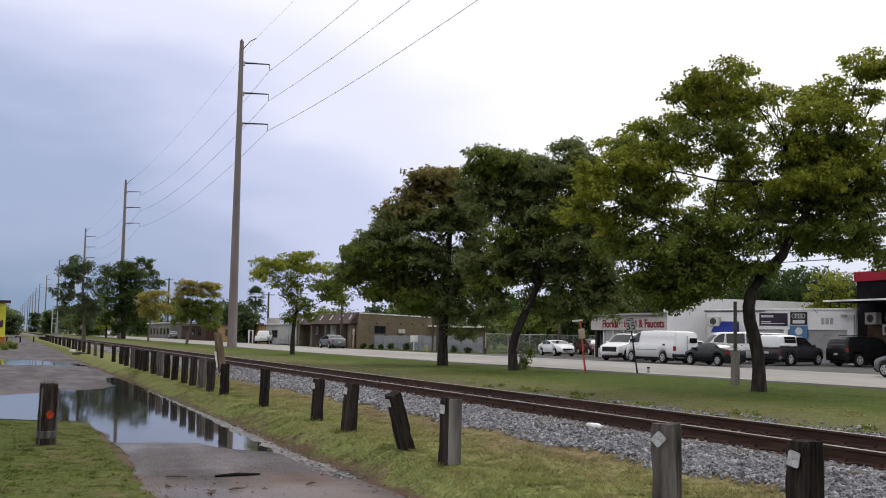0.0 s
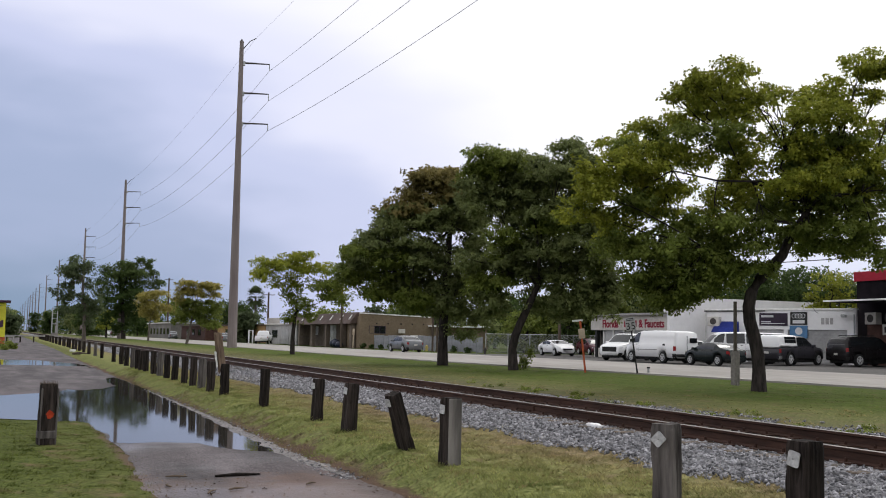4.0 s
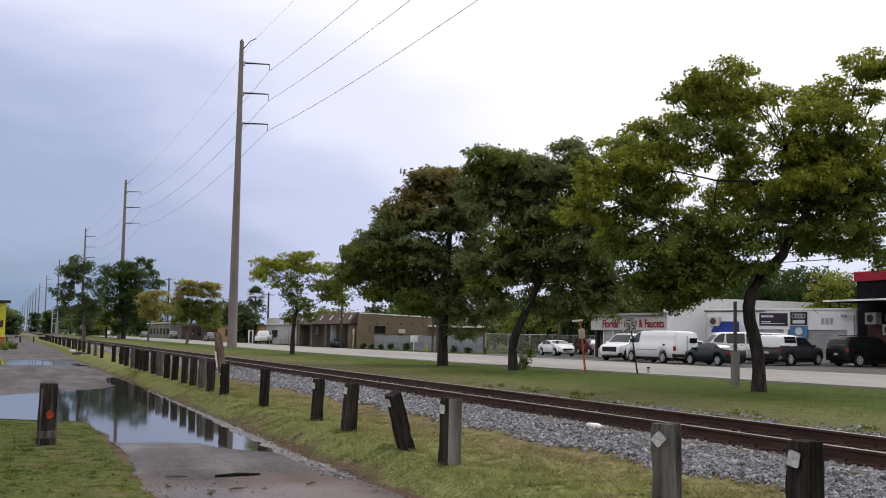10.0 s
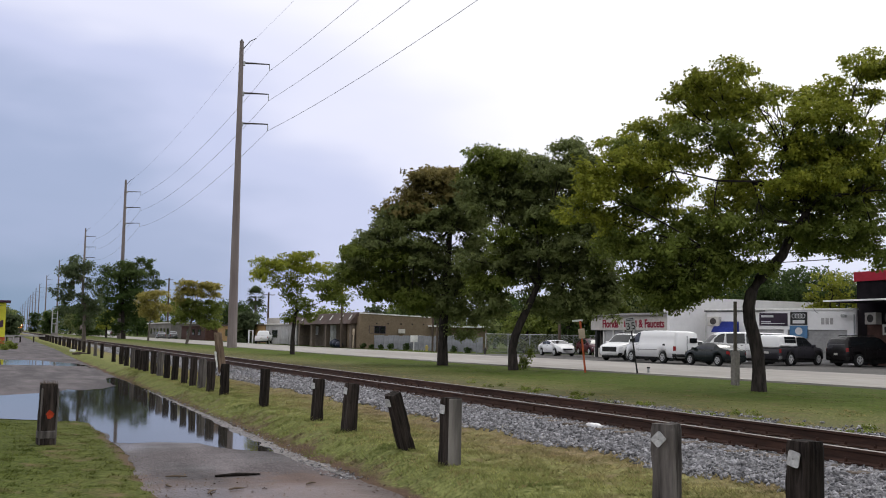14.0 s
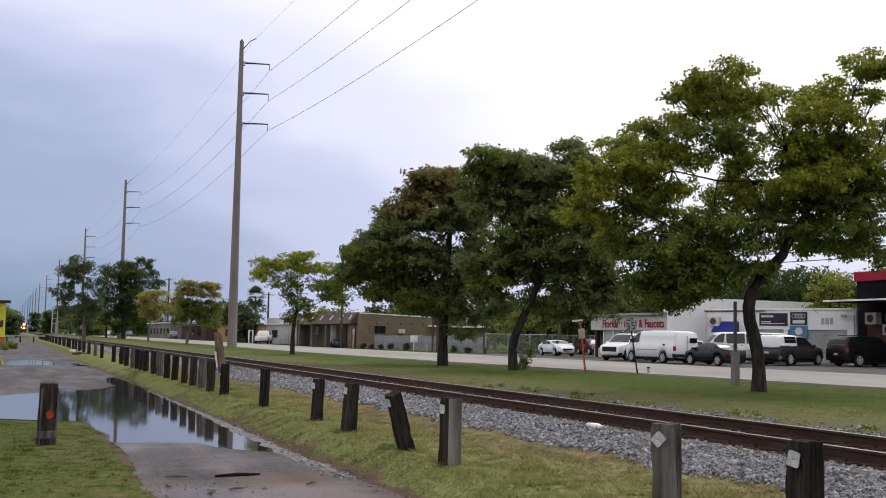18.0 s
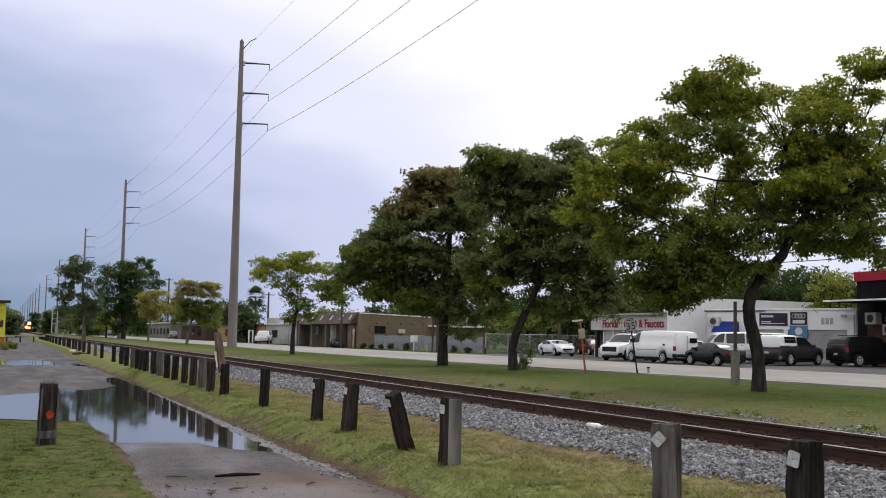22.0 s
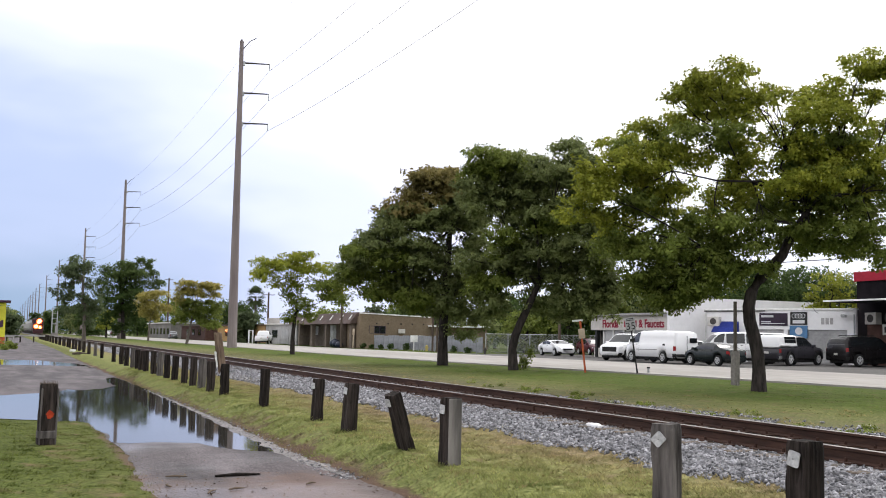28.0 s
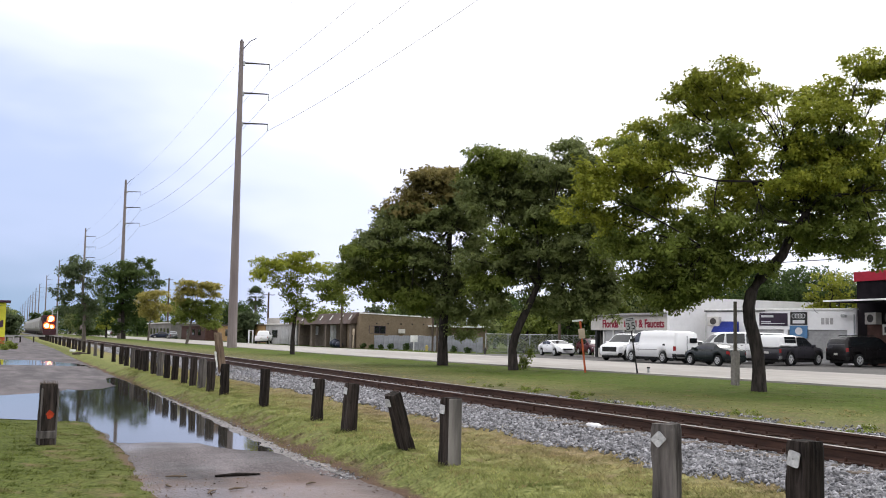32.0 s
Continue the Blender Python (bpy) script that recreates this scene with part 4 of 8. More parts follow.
part("board", bx(-0.20, -0.165, -0.06, 0.06, 0.35, 0.95, 0.008), M["trim_white"], old, "pale board nailed to its side")

lone = thing("timber_post", pose(0.756, 18.67, -0.43, 0, 1.2, 8) @ Matrix.Scale(1.145, 4), "grey timber post with an orange sprayed spot", "post")
part("timber", timber(0.245, 0.24, 0.90, 101.0), M["post"], lone)
spot = part("paint_spot", slab([(0.050 * math.cos(a) * (1 + 0.09 * math.cos(4 * a + 0.3) + 0.10 * math.sin(7 * a) + 0.06 * math.sin(13 * a)), 0.060 * math.sin(a) * (1 + 0.10 * math.cos(3 * a + 0.3) + 0.09 * math.sin(8 * a))) for a in np.linspace(0, 2 * math.pi, 40)[:-1]], 0, 0.004), M["orange_spot"], lone, "ragged orange paint mark")
spot.matrix_basis = pose(0.01, -0.134, 0.46, 90, 0, 0)
for a in (-0.112, 0.112):
    part("bleached_edge", bx(a - 0.013, a + 0.013, -0.122, -0.09, 0.02, 0.84, 0.010), M["post_pale"], lone, "pale bleached corner")
part("wrap", bx(-0.124, 0.124, -0.125, 0.125, 0.10, 0.235, 0.02), M["post_pale"], lone, "pale scuffed band near the foot")
tuft = []
for k in range(60):
    a, r, h = rng.uniform(0, 6.28), rng.uniform(0.0, 0.13), rng.uniform(0.03, 0.10)
    x, y = r * math.cos(a), r * math.sin(a)
    tuft.append(([(x - 0.006, y, 0.87), (x + 0.006, y, 0.87), (x + 0.02 * math.cos(a), y + 0.02 * math.sin(a), 0.87 + h)], [(0, 1, 2)]))
part("dead_weeds", join(tuft), M["debris"], lone, "dry weeds growing from its top")


# ---- transmission line ----
def power_pole(y, first=False, tall=32.4):
    p = thing("transmission_pole", pose(22.0, y, -0.05), "tall tapered concrete pole with three crossarms", "utility pole", "poles of the power line")
    n = 14 if first else 8
    part("shaft", tube([(0, 0, 0), (0, 0, tall * 0.5), (0, 0, tall)], [0.50, 0.36, 0.215], n), M["pole"], p)
    part("cap", cyl(0.21, 0.25, "Z", (0, 0, tall + 0.12), 10, 0.06), M["steel"], p)
    top = part("shield_wire_bracket", tube([(0.1, 0, tall - 0.9), (0.9, 0, tall + 0.15), (1.55, 0, tall + 0.55)], [0.06, 0.05, 0.04], 6), M["steel"], p)
    for k in range(3):
        z = tall - 2.25 - 3.25 * k
        arm = part("crossarm", tube([(0.15, 0, z - 0.06), (1.5, 0, z + 0.04), (3.06, 0, z + 0.12)], [0.115, 0.09, 0.06], 7), M["steel"], p, "dark tapered davit arm")
        part("bracket", bx(0.2, 0.42, -0.14, 0.14, z - 0.35, z + 0.12, 0.02), M["galv"], arm)
        part("insulator", tube([(3.05, 0, z + 0.1), (3.05, 0, z - 0.2), (3.05, 0, z - 0.6)], [0.03, 0.055, 0.03], 6), M["galv"], arm)
    return p


POLES = (-4.5, 107.8, 220.1, 331.8, 489, 629, 752, 833, 915, 1000, 1085, 1227, 1380, 1560)
for k, y in enumerate(POLES):
    power_pole(y, k < 3)


def span(a, b, sag, r, n=18):
    pts = []
    for i in range(n + 1):
        f = i / n
        p = Vector(a).lerp(Vector(b), f)
        p.z -= 4 * sag * f * (1 - f)
        pts.append(p)
    return tube(pts, [r] * (n + 1), 5)


for k in range(3):
    z = 32.4 - 2.25 - 3.25 * k - 0.65
    for i in range(7):
        run = span((25.05, POLES[i], z), (25.05, POLES[i + 1], z), 1.6 if i < 1 else 1.8, 0.019)
        tagged(part("power_line", run, M["wire"]), "thin sagging conductor between two poles", "cable", "conductors of the power line")
for i in range(5):
    run = span((23.5, POLES[i], 32.9), (23.5, POLES[i + 1], 32.9), 1.2, 0.010)
    tagged(part("shield_wire", run, M["wire"]), "hair-thin shield wire above the conductors", "cable", "shield wires of the power line")

# ---- trees ----
SIDE = Vector((math.cos(YAW), -math.sin(YAW), 0))
BACK = Vector((math.sin(YAW), math.cos(YAW), 0))


def leaf_cloud(pads, size, cover, seed, sprays=10):
    """Flat, drooping-edged sprays make up each bough; leaf rosettes sit close together on every spray. Shading follows the roundness of spray and rosette."""
    g = np.random.default_rng(seed)
    knot = size * 1.25
    mids, outs = [], []
    for c, rx, ry_, rz in pads:
        ns = sprays
        th, q = g.uniform(0, 2 * np.pi, ns), np.sqrt(g.uniform(0.02, 1, ns)) * 0.78
        lift = np.sqrt(1 - 0.9 * q ** 2) * g.uniform(-1.0, 0.85, ns) - 0.15 * q
        cen = np.array(c) + np.stack([np.cos(th) * q * rx, np.sin(th) * q * ry_, lift * rz], 1)
        rs = rx * g.uniform(0.24, 0.46, ns)
        for m_, r_, t_, q_ in zip(cen, rs, th, q):
            k = max(3, int(cover * (r_ / knot) ** 2))
            a_ = g.uniform(0, 2 * np.pi, k)
            d_ = np.sqrt(g.uniform(0, 1, k)) * (1 + 0.28 * np.sin(3 * a_ + 5 * m_[0]) + 0.18 * np.sin(7 * a_ + 3 * m_[1]))
            slope = g.normal(0, 0.24, 2) - 0.16 * q_ * np.array([math.cos(t_), math.sin(t_)])
            x_, y_ = np.cos(a_) * d_, np.sin(a_) * d_
            z_ = 0.40 * (1 - d_ ** 2) * g.uniform(-0.35, 1.0, k) + x_ * slope[0] + y_ * slope[1]
            mids.append(m_ + np.stack([x_, y_, z_], 1) * r_)
            outs.append(np.stack([0.9 * x_, 0.9 * y_, 0.75 + 0.5 * z_], 1) + 0.35 * q_ * np.array([math.cos(t_), math.sin(t_), 0]))
    mid, out = np.concatenate(mids), np.concatenate(outs)
    per = 7 if size < 0.22 else 5
    n = len(mid) * per
    mid, out = np.repeat(mid, per, 0), np.repeat(out, per, 0)
    u = g.normal(size=(n, 3)) + np.array([0, 0, 0.15])
    u /= np.linalg.norm(u, axis=1)[:, None]
    p = mid + u * size * g.uniform(0.0, 0.75, (n, 1))
    rn = out + 0.28 * u
    rn /= np.linalg.norm(rn, axis=1)[:, None] + 1e-9
    w = np.cross(rn + g.normal(scale=0.45, size=(n, 3)), u)
    w /= np.linalg.norm(w, axis=1)[:, None] + 1e-9
    a = size * g.uniform(0.7, 1.25, (n, 1))
    b = a * 0.36
    drop = np.array([0, 0, -1.0]) * a * 0.15
    v = np.stack([p, p + u * a * 0.55 - w * b, p + u * a + drop, p + u * a * 0.55 + w * b], 1).reshape(-1, 3)
    return v, np.arange(4 * n).reshape(n, 4), np.repeat(rn, 4, axis=0)


def tree(name, x, y, label, trunk, crown, bark="bark", size=0.09, cover=2.0, deep=0.8, seed=1, category="tree", group="", fill=0.6, sprays=12):
    """trunk: (side, depth, up, radius) points from the foot to the fork; crown: for each leaf the boughs as (side, up, half width, half height).
    The crown is round in plan: boughs in the middle lie nearer or further, those at its edge in the plane of the trunk."""
    z0 = float(lie(x, y)) - 0.03 if x < 30 else -0.03
    t = thing(name, pose(x, y, z0), label, category, group)
    g = random.Random(seed)
    line = [SIDE * a + BACK * b + Vector((0, 0, c)) for a, b, c, r in trunk]
    radii = [r for *_, r in trunk]
    flare = [line[0] - Vector((0, 0, 0.15))] + [line[0] + Vector((0, 0, 0.02))] + line[1:]
    part("trunk", tube(flare, [radii[0] * 1.35, radii[0] * 1.15] + radii[1:], 10 if size < 0.2 else 7), M[bark], t, smooth=True)
    pads = [(key, *p) for key, boughs in crown.items() for p in boughs]
    a0, a1 = min(p[1] - p[3] for p in pads), max(p[1] + p[3] for p in pads)
    c0, c1 = min(p[2] - p[4] for p in pads), max(p[2] + p[4] for p in pads)
    full, centres = [], []
    fork = line[-1]
    for key, a, c, rx, rz in pads:
        far = ((2 * a - a0 - a1) / (a1 - a0)) ** 2 + ((2 * c - c0 - c1) / (c1 - c0)) ** 2
        reach = deep * 0.5 * (a1 - a0) * math.sqrt(max(0.02, 1 - far))
        off = g.uniform(-0.4, 0.3) * reach
        ctr = SIDE * a + BACK * off + Vector((0, 0, c))
        centres.append((ctr, rx, rz))
        full.append((key, (tuple(ctr), 1.04 * rx, 1.04 * rx, 1.12 * rz)))
        if g.random() < fill:
            # a second bough further back fills the depth of the crown
            ctr2 = ctr + BACK * reach * g.uniform(0.4, 1.1) + SIDE * g.uniform(-0.9, 0.9) * rx + Vector((0, 0, g.uniform(-1.1, 0.3) * rz))
            full.append((key, (tuple(ctr2), 1.1 * rx, 1.1 * rx, 1.6 * rz)))
    order = sorted(range(len(pads)), key=lambda i: math.atan2(centres[i][0].dot(SIDE) - fork.dot(SIDE), centres[i][0].z - fork.z * 0.6))
    k_main = max(2, min(6, len(pads) // 3))
    for k in range(k_main):
        own = order[k * len(order) // k_main:(k + 1) * len(order) // k_main]
        aim = sum((centres[i][0] for i in own), Vector()) / len(own)
        start = line[-2].lerp(fork, g.uniform(0.25, 1.0))
        r0 = radii[-1] * g.uniform(0.5, 0.75)
        way = [start]
        for f_ in (0.2, 0.4, 0.6, 0.8):
            bend = Vector((g.uniform(-1, 1), g.uniform(-1, 1), g.uniform(-0.6, 1.0))) * 0.15 * (aim - start).length
            way.append(start.lerp(aim, f_) + bend)
        wood = [tube(way, [r0, r0 * 0.85, r0 * 0.68, r0 * 0.5, r0 * 0.3], 7)]
        for i in own:
            ctr, rx, rz = centres[i]
            root = min(way[1:], key=lambda q: (q - ctr).length)
            mid = root.lerp(ctr, 0.5) + Vector((g.uniform(-1, 1), g.uniform(-1, 1), g.uniform(-0.2, 0.8))) * 0.14 * (ctr - root).length
            wood.append(tube([root, root.lerp(mid, 0.5) + Vector((0, 0, 0.04)), mid, ctr], [r0 * 0.45, r0 * 0.36, r0 * 0.28, r0 * 0.08], 6))
            for j in range(3):
                tip = ctr + Vector((g.uniform(-1, 1) * rx, g.uniform(-1, 1) * rx, g.uniform(-0.4, 0.7) * rz))
                wood.append(tube([mid.lerp(ctr, 0.3 * j / 3), mid.lerp(tip, 0.7), tip], [r0 * 0.18, r0 * 0.11, r0 * 0.04], 5))
        part("limb", join(wood), M[bark], t, smooth=True)
    groups = {}
    for key, pad in full:
        groups.setdefault(key, []).append(pad)
    for k, (key, sel) in enumerate(groups.items()):
        v, f, nn = leaf_cloud(sel, size, cover, seed + 31 * k, sprays)
        quick_mesh("crown", v, f, M[key], t, normals=nn)
    return t


STRIP = "trees on the grass strip"
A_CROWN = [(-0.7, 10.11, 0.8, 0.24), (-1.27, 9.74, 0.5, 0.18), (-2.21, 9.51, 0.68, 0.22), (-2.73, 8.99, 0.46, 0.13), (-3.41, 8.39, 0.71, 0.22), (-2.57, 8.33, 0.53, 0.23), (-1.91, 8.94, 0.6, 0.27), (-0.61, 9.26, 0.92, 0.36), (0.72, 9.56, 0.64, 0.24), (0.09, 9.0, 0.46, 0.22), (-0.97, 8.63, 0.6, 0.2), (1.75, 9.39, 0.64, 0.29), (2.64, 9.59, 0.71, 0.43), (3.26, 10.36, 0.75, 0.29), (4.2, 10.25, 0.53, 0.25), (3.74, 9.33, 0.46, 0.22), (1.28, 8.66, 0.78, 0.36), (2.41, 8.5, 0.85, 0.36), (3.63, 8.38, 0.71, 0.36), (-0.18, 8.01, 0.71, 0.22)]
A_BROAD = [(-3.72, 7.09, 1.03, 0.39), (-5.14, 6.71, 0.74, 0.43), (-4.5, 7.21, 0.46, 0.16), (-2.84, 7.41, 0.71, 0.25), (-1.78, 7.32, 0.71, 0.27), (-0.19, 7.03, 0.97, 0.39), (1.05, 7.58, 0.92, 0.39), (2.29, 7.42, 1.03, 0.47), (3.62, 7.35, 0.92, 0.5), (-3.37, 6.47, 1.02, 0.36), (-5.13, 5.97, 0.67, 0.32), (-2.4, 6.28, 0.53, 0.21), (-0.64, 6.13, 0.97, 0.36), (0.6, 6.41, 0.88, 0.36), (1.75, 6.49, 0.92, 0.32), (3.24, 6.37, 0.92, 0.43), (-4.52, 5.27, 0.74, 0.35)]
# inner and lower boughs take leaf_mid, darker than leaf_olive
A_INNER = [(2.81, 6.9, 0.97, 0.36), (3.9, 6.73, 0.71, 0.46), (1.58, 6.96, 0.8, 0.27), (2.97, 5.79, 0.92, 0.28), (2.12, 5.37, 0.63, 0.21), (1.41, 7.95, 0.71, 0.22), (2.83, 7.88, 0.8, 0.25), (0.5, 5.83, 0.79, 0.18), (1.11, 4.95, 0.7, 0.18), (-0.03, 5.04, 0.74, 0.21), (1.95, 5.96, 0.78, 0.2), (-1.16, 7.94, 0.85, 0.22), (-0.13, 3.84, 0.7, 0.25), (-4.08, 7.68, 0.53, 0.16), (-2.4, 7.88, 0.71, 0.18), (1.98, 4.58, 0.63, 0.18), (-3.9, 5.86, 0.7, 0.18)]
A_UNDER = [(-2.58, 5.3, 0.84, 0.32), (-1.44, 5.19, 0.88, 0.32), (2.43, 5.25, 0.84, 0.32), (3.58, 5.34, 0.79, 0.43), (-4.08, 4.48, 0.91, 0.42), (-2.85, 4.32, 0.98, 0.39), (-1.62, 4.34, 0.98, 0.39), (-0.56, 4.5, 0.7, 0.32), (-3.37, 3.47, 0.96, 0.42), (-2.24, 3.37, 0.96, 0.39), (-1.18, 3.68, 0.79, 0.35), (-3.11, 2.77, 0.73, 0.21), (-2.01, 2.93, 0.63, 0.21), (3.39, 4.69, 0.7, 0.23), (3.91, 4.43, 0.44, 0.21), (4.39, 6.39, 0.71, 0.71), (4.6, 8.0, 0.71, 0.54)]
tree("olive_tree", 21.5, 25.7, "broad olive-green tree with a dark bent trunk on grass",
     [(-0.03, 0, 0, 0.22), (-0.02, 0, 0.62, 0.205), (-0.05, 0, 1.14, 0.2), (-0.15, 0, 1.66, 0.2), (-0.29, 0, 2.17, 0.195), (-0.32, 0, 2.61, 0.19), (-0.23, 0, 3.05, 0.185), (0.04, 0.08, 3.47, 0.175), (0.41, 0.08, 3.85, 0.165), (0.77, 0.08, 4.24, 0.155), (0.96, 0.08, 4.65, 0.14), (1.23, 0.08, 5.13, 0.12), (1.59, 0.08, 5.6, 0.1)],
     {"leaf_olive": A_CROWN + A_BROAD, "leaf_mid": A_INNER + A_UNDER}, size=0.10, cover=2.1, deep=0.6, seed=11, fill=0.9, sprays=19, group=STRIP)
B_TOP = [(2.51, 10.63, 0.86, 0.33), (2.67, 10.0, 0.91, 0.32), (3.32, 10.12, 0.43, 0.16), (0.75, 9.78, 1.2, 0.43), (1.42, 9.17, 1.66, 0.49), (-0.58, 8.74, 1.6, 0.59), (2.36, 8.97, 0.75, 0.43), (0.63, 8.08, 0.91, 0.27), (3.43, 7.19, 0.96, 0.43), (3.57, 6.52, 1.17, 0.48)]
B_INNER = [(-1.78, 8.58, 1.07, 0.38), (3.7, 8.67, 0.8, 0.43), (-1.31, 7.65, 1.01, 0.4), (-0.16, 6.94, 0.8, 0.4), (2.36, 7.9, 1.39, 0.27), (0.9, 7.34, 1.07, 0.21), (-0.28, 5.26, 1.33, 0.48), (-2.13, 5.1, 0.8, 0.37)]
# light caught by these boughs is put into a paler leaf
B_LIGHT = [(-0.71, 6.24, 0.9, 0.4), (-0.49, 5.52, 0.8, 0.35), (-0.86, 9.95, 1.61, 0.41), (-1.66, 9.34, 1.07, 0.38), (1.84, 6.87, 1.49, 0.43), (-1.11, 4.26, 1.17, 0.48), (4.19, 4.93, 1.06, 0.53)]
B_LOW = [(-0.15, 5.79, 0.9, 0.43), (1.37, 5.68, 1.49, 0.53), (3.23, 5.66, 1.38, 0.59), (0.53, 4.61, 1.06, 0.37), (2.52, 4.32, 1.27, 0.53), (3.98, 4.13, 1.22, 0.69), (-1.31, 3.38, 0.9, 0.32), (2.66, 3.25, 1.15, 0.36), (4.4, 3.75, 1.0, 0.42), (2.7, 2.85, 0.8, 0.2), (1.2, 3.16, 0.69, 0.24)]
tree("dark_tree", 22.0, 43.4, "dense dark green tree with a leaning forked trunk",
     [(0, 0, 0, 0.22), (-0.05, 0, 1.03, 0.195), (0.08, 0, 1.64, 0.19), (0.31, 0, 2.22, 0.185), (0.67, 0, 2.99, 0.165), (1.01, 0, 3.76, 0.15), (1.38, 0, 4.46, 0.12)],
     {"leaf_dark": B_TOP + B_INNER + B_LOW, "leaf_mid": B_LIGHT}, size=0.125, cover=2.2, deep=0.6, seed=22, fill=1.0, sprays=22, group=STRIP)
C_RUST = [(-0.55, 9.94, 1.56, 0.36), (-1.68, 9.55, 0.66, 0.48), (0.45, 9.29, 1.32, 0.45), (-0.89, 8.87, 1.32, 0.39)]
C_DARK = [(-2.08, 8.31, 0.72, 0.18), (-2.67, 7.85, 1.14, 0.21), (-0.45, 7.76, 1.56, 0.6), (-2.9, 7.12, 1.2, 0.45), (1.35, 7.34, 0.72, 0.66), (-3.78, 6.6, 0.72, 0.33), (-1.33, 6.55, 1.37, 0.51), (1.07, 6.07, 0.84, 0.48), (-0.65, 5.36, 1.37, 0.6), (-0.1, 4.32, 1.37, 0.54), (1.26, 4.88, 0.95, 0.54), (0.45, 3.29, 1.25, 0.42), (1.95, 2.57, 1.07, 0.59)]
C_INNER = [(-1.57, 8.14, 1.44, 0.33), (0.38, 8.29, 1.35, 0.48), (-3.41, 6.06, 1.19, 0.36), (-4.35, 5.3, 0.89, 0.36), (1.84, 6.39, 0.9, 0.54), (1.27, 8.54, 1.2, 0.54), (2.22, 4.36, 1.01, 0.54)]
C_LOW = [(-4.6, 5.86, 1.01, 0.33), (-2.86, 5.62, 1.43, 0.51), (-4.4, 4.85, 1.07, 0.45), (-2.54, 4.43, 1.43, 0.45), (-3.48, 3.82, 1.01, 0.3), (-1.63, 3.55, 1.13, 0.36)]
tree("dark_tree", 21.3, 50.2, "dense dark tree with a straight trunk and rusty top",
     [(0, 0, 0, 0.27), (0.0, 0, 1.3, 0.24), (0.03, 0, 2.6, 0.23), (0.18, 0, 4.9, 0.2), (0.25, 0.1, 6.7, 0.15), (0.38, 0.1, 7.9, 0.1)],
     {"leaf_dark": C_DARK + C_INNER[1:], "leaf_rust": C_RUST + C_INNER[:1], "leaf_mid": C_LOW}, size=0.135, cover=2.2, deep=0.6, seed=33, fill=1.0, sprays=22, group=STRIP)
D_TOP = [(0.34, 7.45, 1.29, 0.3), (-1.69, 6.64, 1.54, 0.52), (1.44, 6.52, 1.8, 0.47), (3.47, 5.69, 0.94, 0.43), (-0.68, 5.5, 1.37, 0.39)]
D_LOW = [(1.77, 5.2, 1.54, 0.39), (0.35, 3.89, 1.37, 0.51), (2.91, 4.36, 0.77, 0.26), (-0.3, 2.81, 0.68, 0.34), (1.1, 3.01, 0.51, 0.26), (-0.01, 4.74, 0.94, 0.43)]
tree("young_tree", 20.2, 76.6, "small yellow-green tree with open layered boughs",
     [(0, 0, 0, 0.17), (0.0, 0, 1.4, 0.15), (0.1, 0, 2.6, 0.13), (0.3, 0, 4.0, 0.09)],
     {"leaf_olive": D_TOP, "leaf_mid": D_LOW}, size=0.15, cover=2.2, deep=0.7, seed=44, fill=0.6, sprays=13, group=STRIP)
E_TOP = [(-0.06, 7.76, 1.58, 0.25), (1.58, 7.6, 1.36, 0.27), (-0.85, 7.01, 0.93, 0.25), (3.23, 7.35, 1.09, 0.27), (0.53, 6.55, 1.85, 0.35), (2.72, 6.31, 1.58, 0.35), (-1.07, 5.65, 1.04, 0.33)]
E_LOW = [(0.58, 5.19, 1.85, 0.41), (3.3, 5.23, 1.31, 0.46), (2.24, 4.34, 1.63, 0.41), (0.08, 4.04, 1.58, 0.38), (3.95, 3.83, 0.87, 0.44), (1.74, 3.25, 1.58, 0.46), (3.17, 2.68, 1.23, 0.35), (-0.71, 3.21, 1.04, 0.33)]
tree("young_tree", 21.6, 134.0, "layered tree with yellowing top and a leaning trunk",
     [(0, 0, 0, 0.17), (0.25, 0, 1.6, 0.15), (0.6, 0, 3.4, 0.11), (1.2, 0, 5.0, 0.08)],
     {"leaf_yellow": E_TOP, "leaf_mid": E_LOW}, "bark_grey", size=0.19, cover=2.5, seed=55, fill=0.8, group=STRIP)
F_ALL = [(-0.36, 6.89, 1.79, 0.41), (-1.37, 6.23, 1.1, 0.38), (1.39, 7.71, 1.79, 0.38), (0.72, 5.64, 1.99, 0.52), (-0.27, 4.6, 1.65, 0.48), (2.86, 5.33, 1.31, 0.48), (-1.26, 5.34, 0.96, 0.38), (0.86, 3.86, 1.1, 0.38)]
tree("young_tree", 21.6, 171.5, "pale yellowing young tree with thin layered boughs",
     [(0, 0, 0, 0.16), (0.05, 0, 2.2, 0.13), (0.3, 0, 4.0, 0.09)],
     {"leaf_yellow": F_ALL}, "bark_grey", size=0.22, cover=2.5, seed=66, fill=0.8, group=STRIP)
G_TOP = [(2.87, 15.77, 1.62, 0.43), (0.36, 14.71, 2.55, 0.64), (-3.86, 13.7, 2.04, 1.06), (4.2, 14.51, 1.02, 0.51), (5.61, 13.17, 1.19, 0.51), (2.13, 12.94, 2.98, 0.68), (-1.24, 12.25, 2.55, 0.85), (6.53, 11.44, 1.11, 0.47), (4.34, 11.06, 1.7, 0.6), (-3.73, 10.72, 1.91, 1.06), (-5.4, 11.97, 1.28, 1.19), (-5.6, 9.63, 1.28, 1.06)]
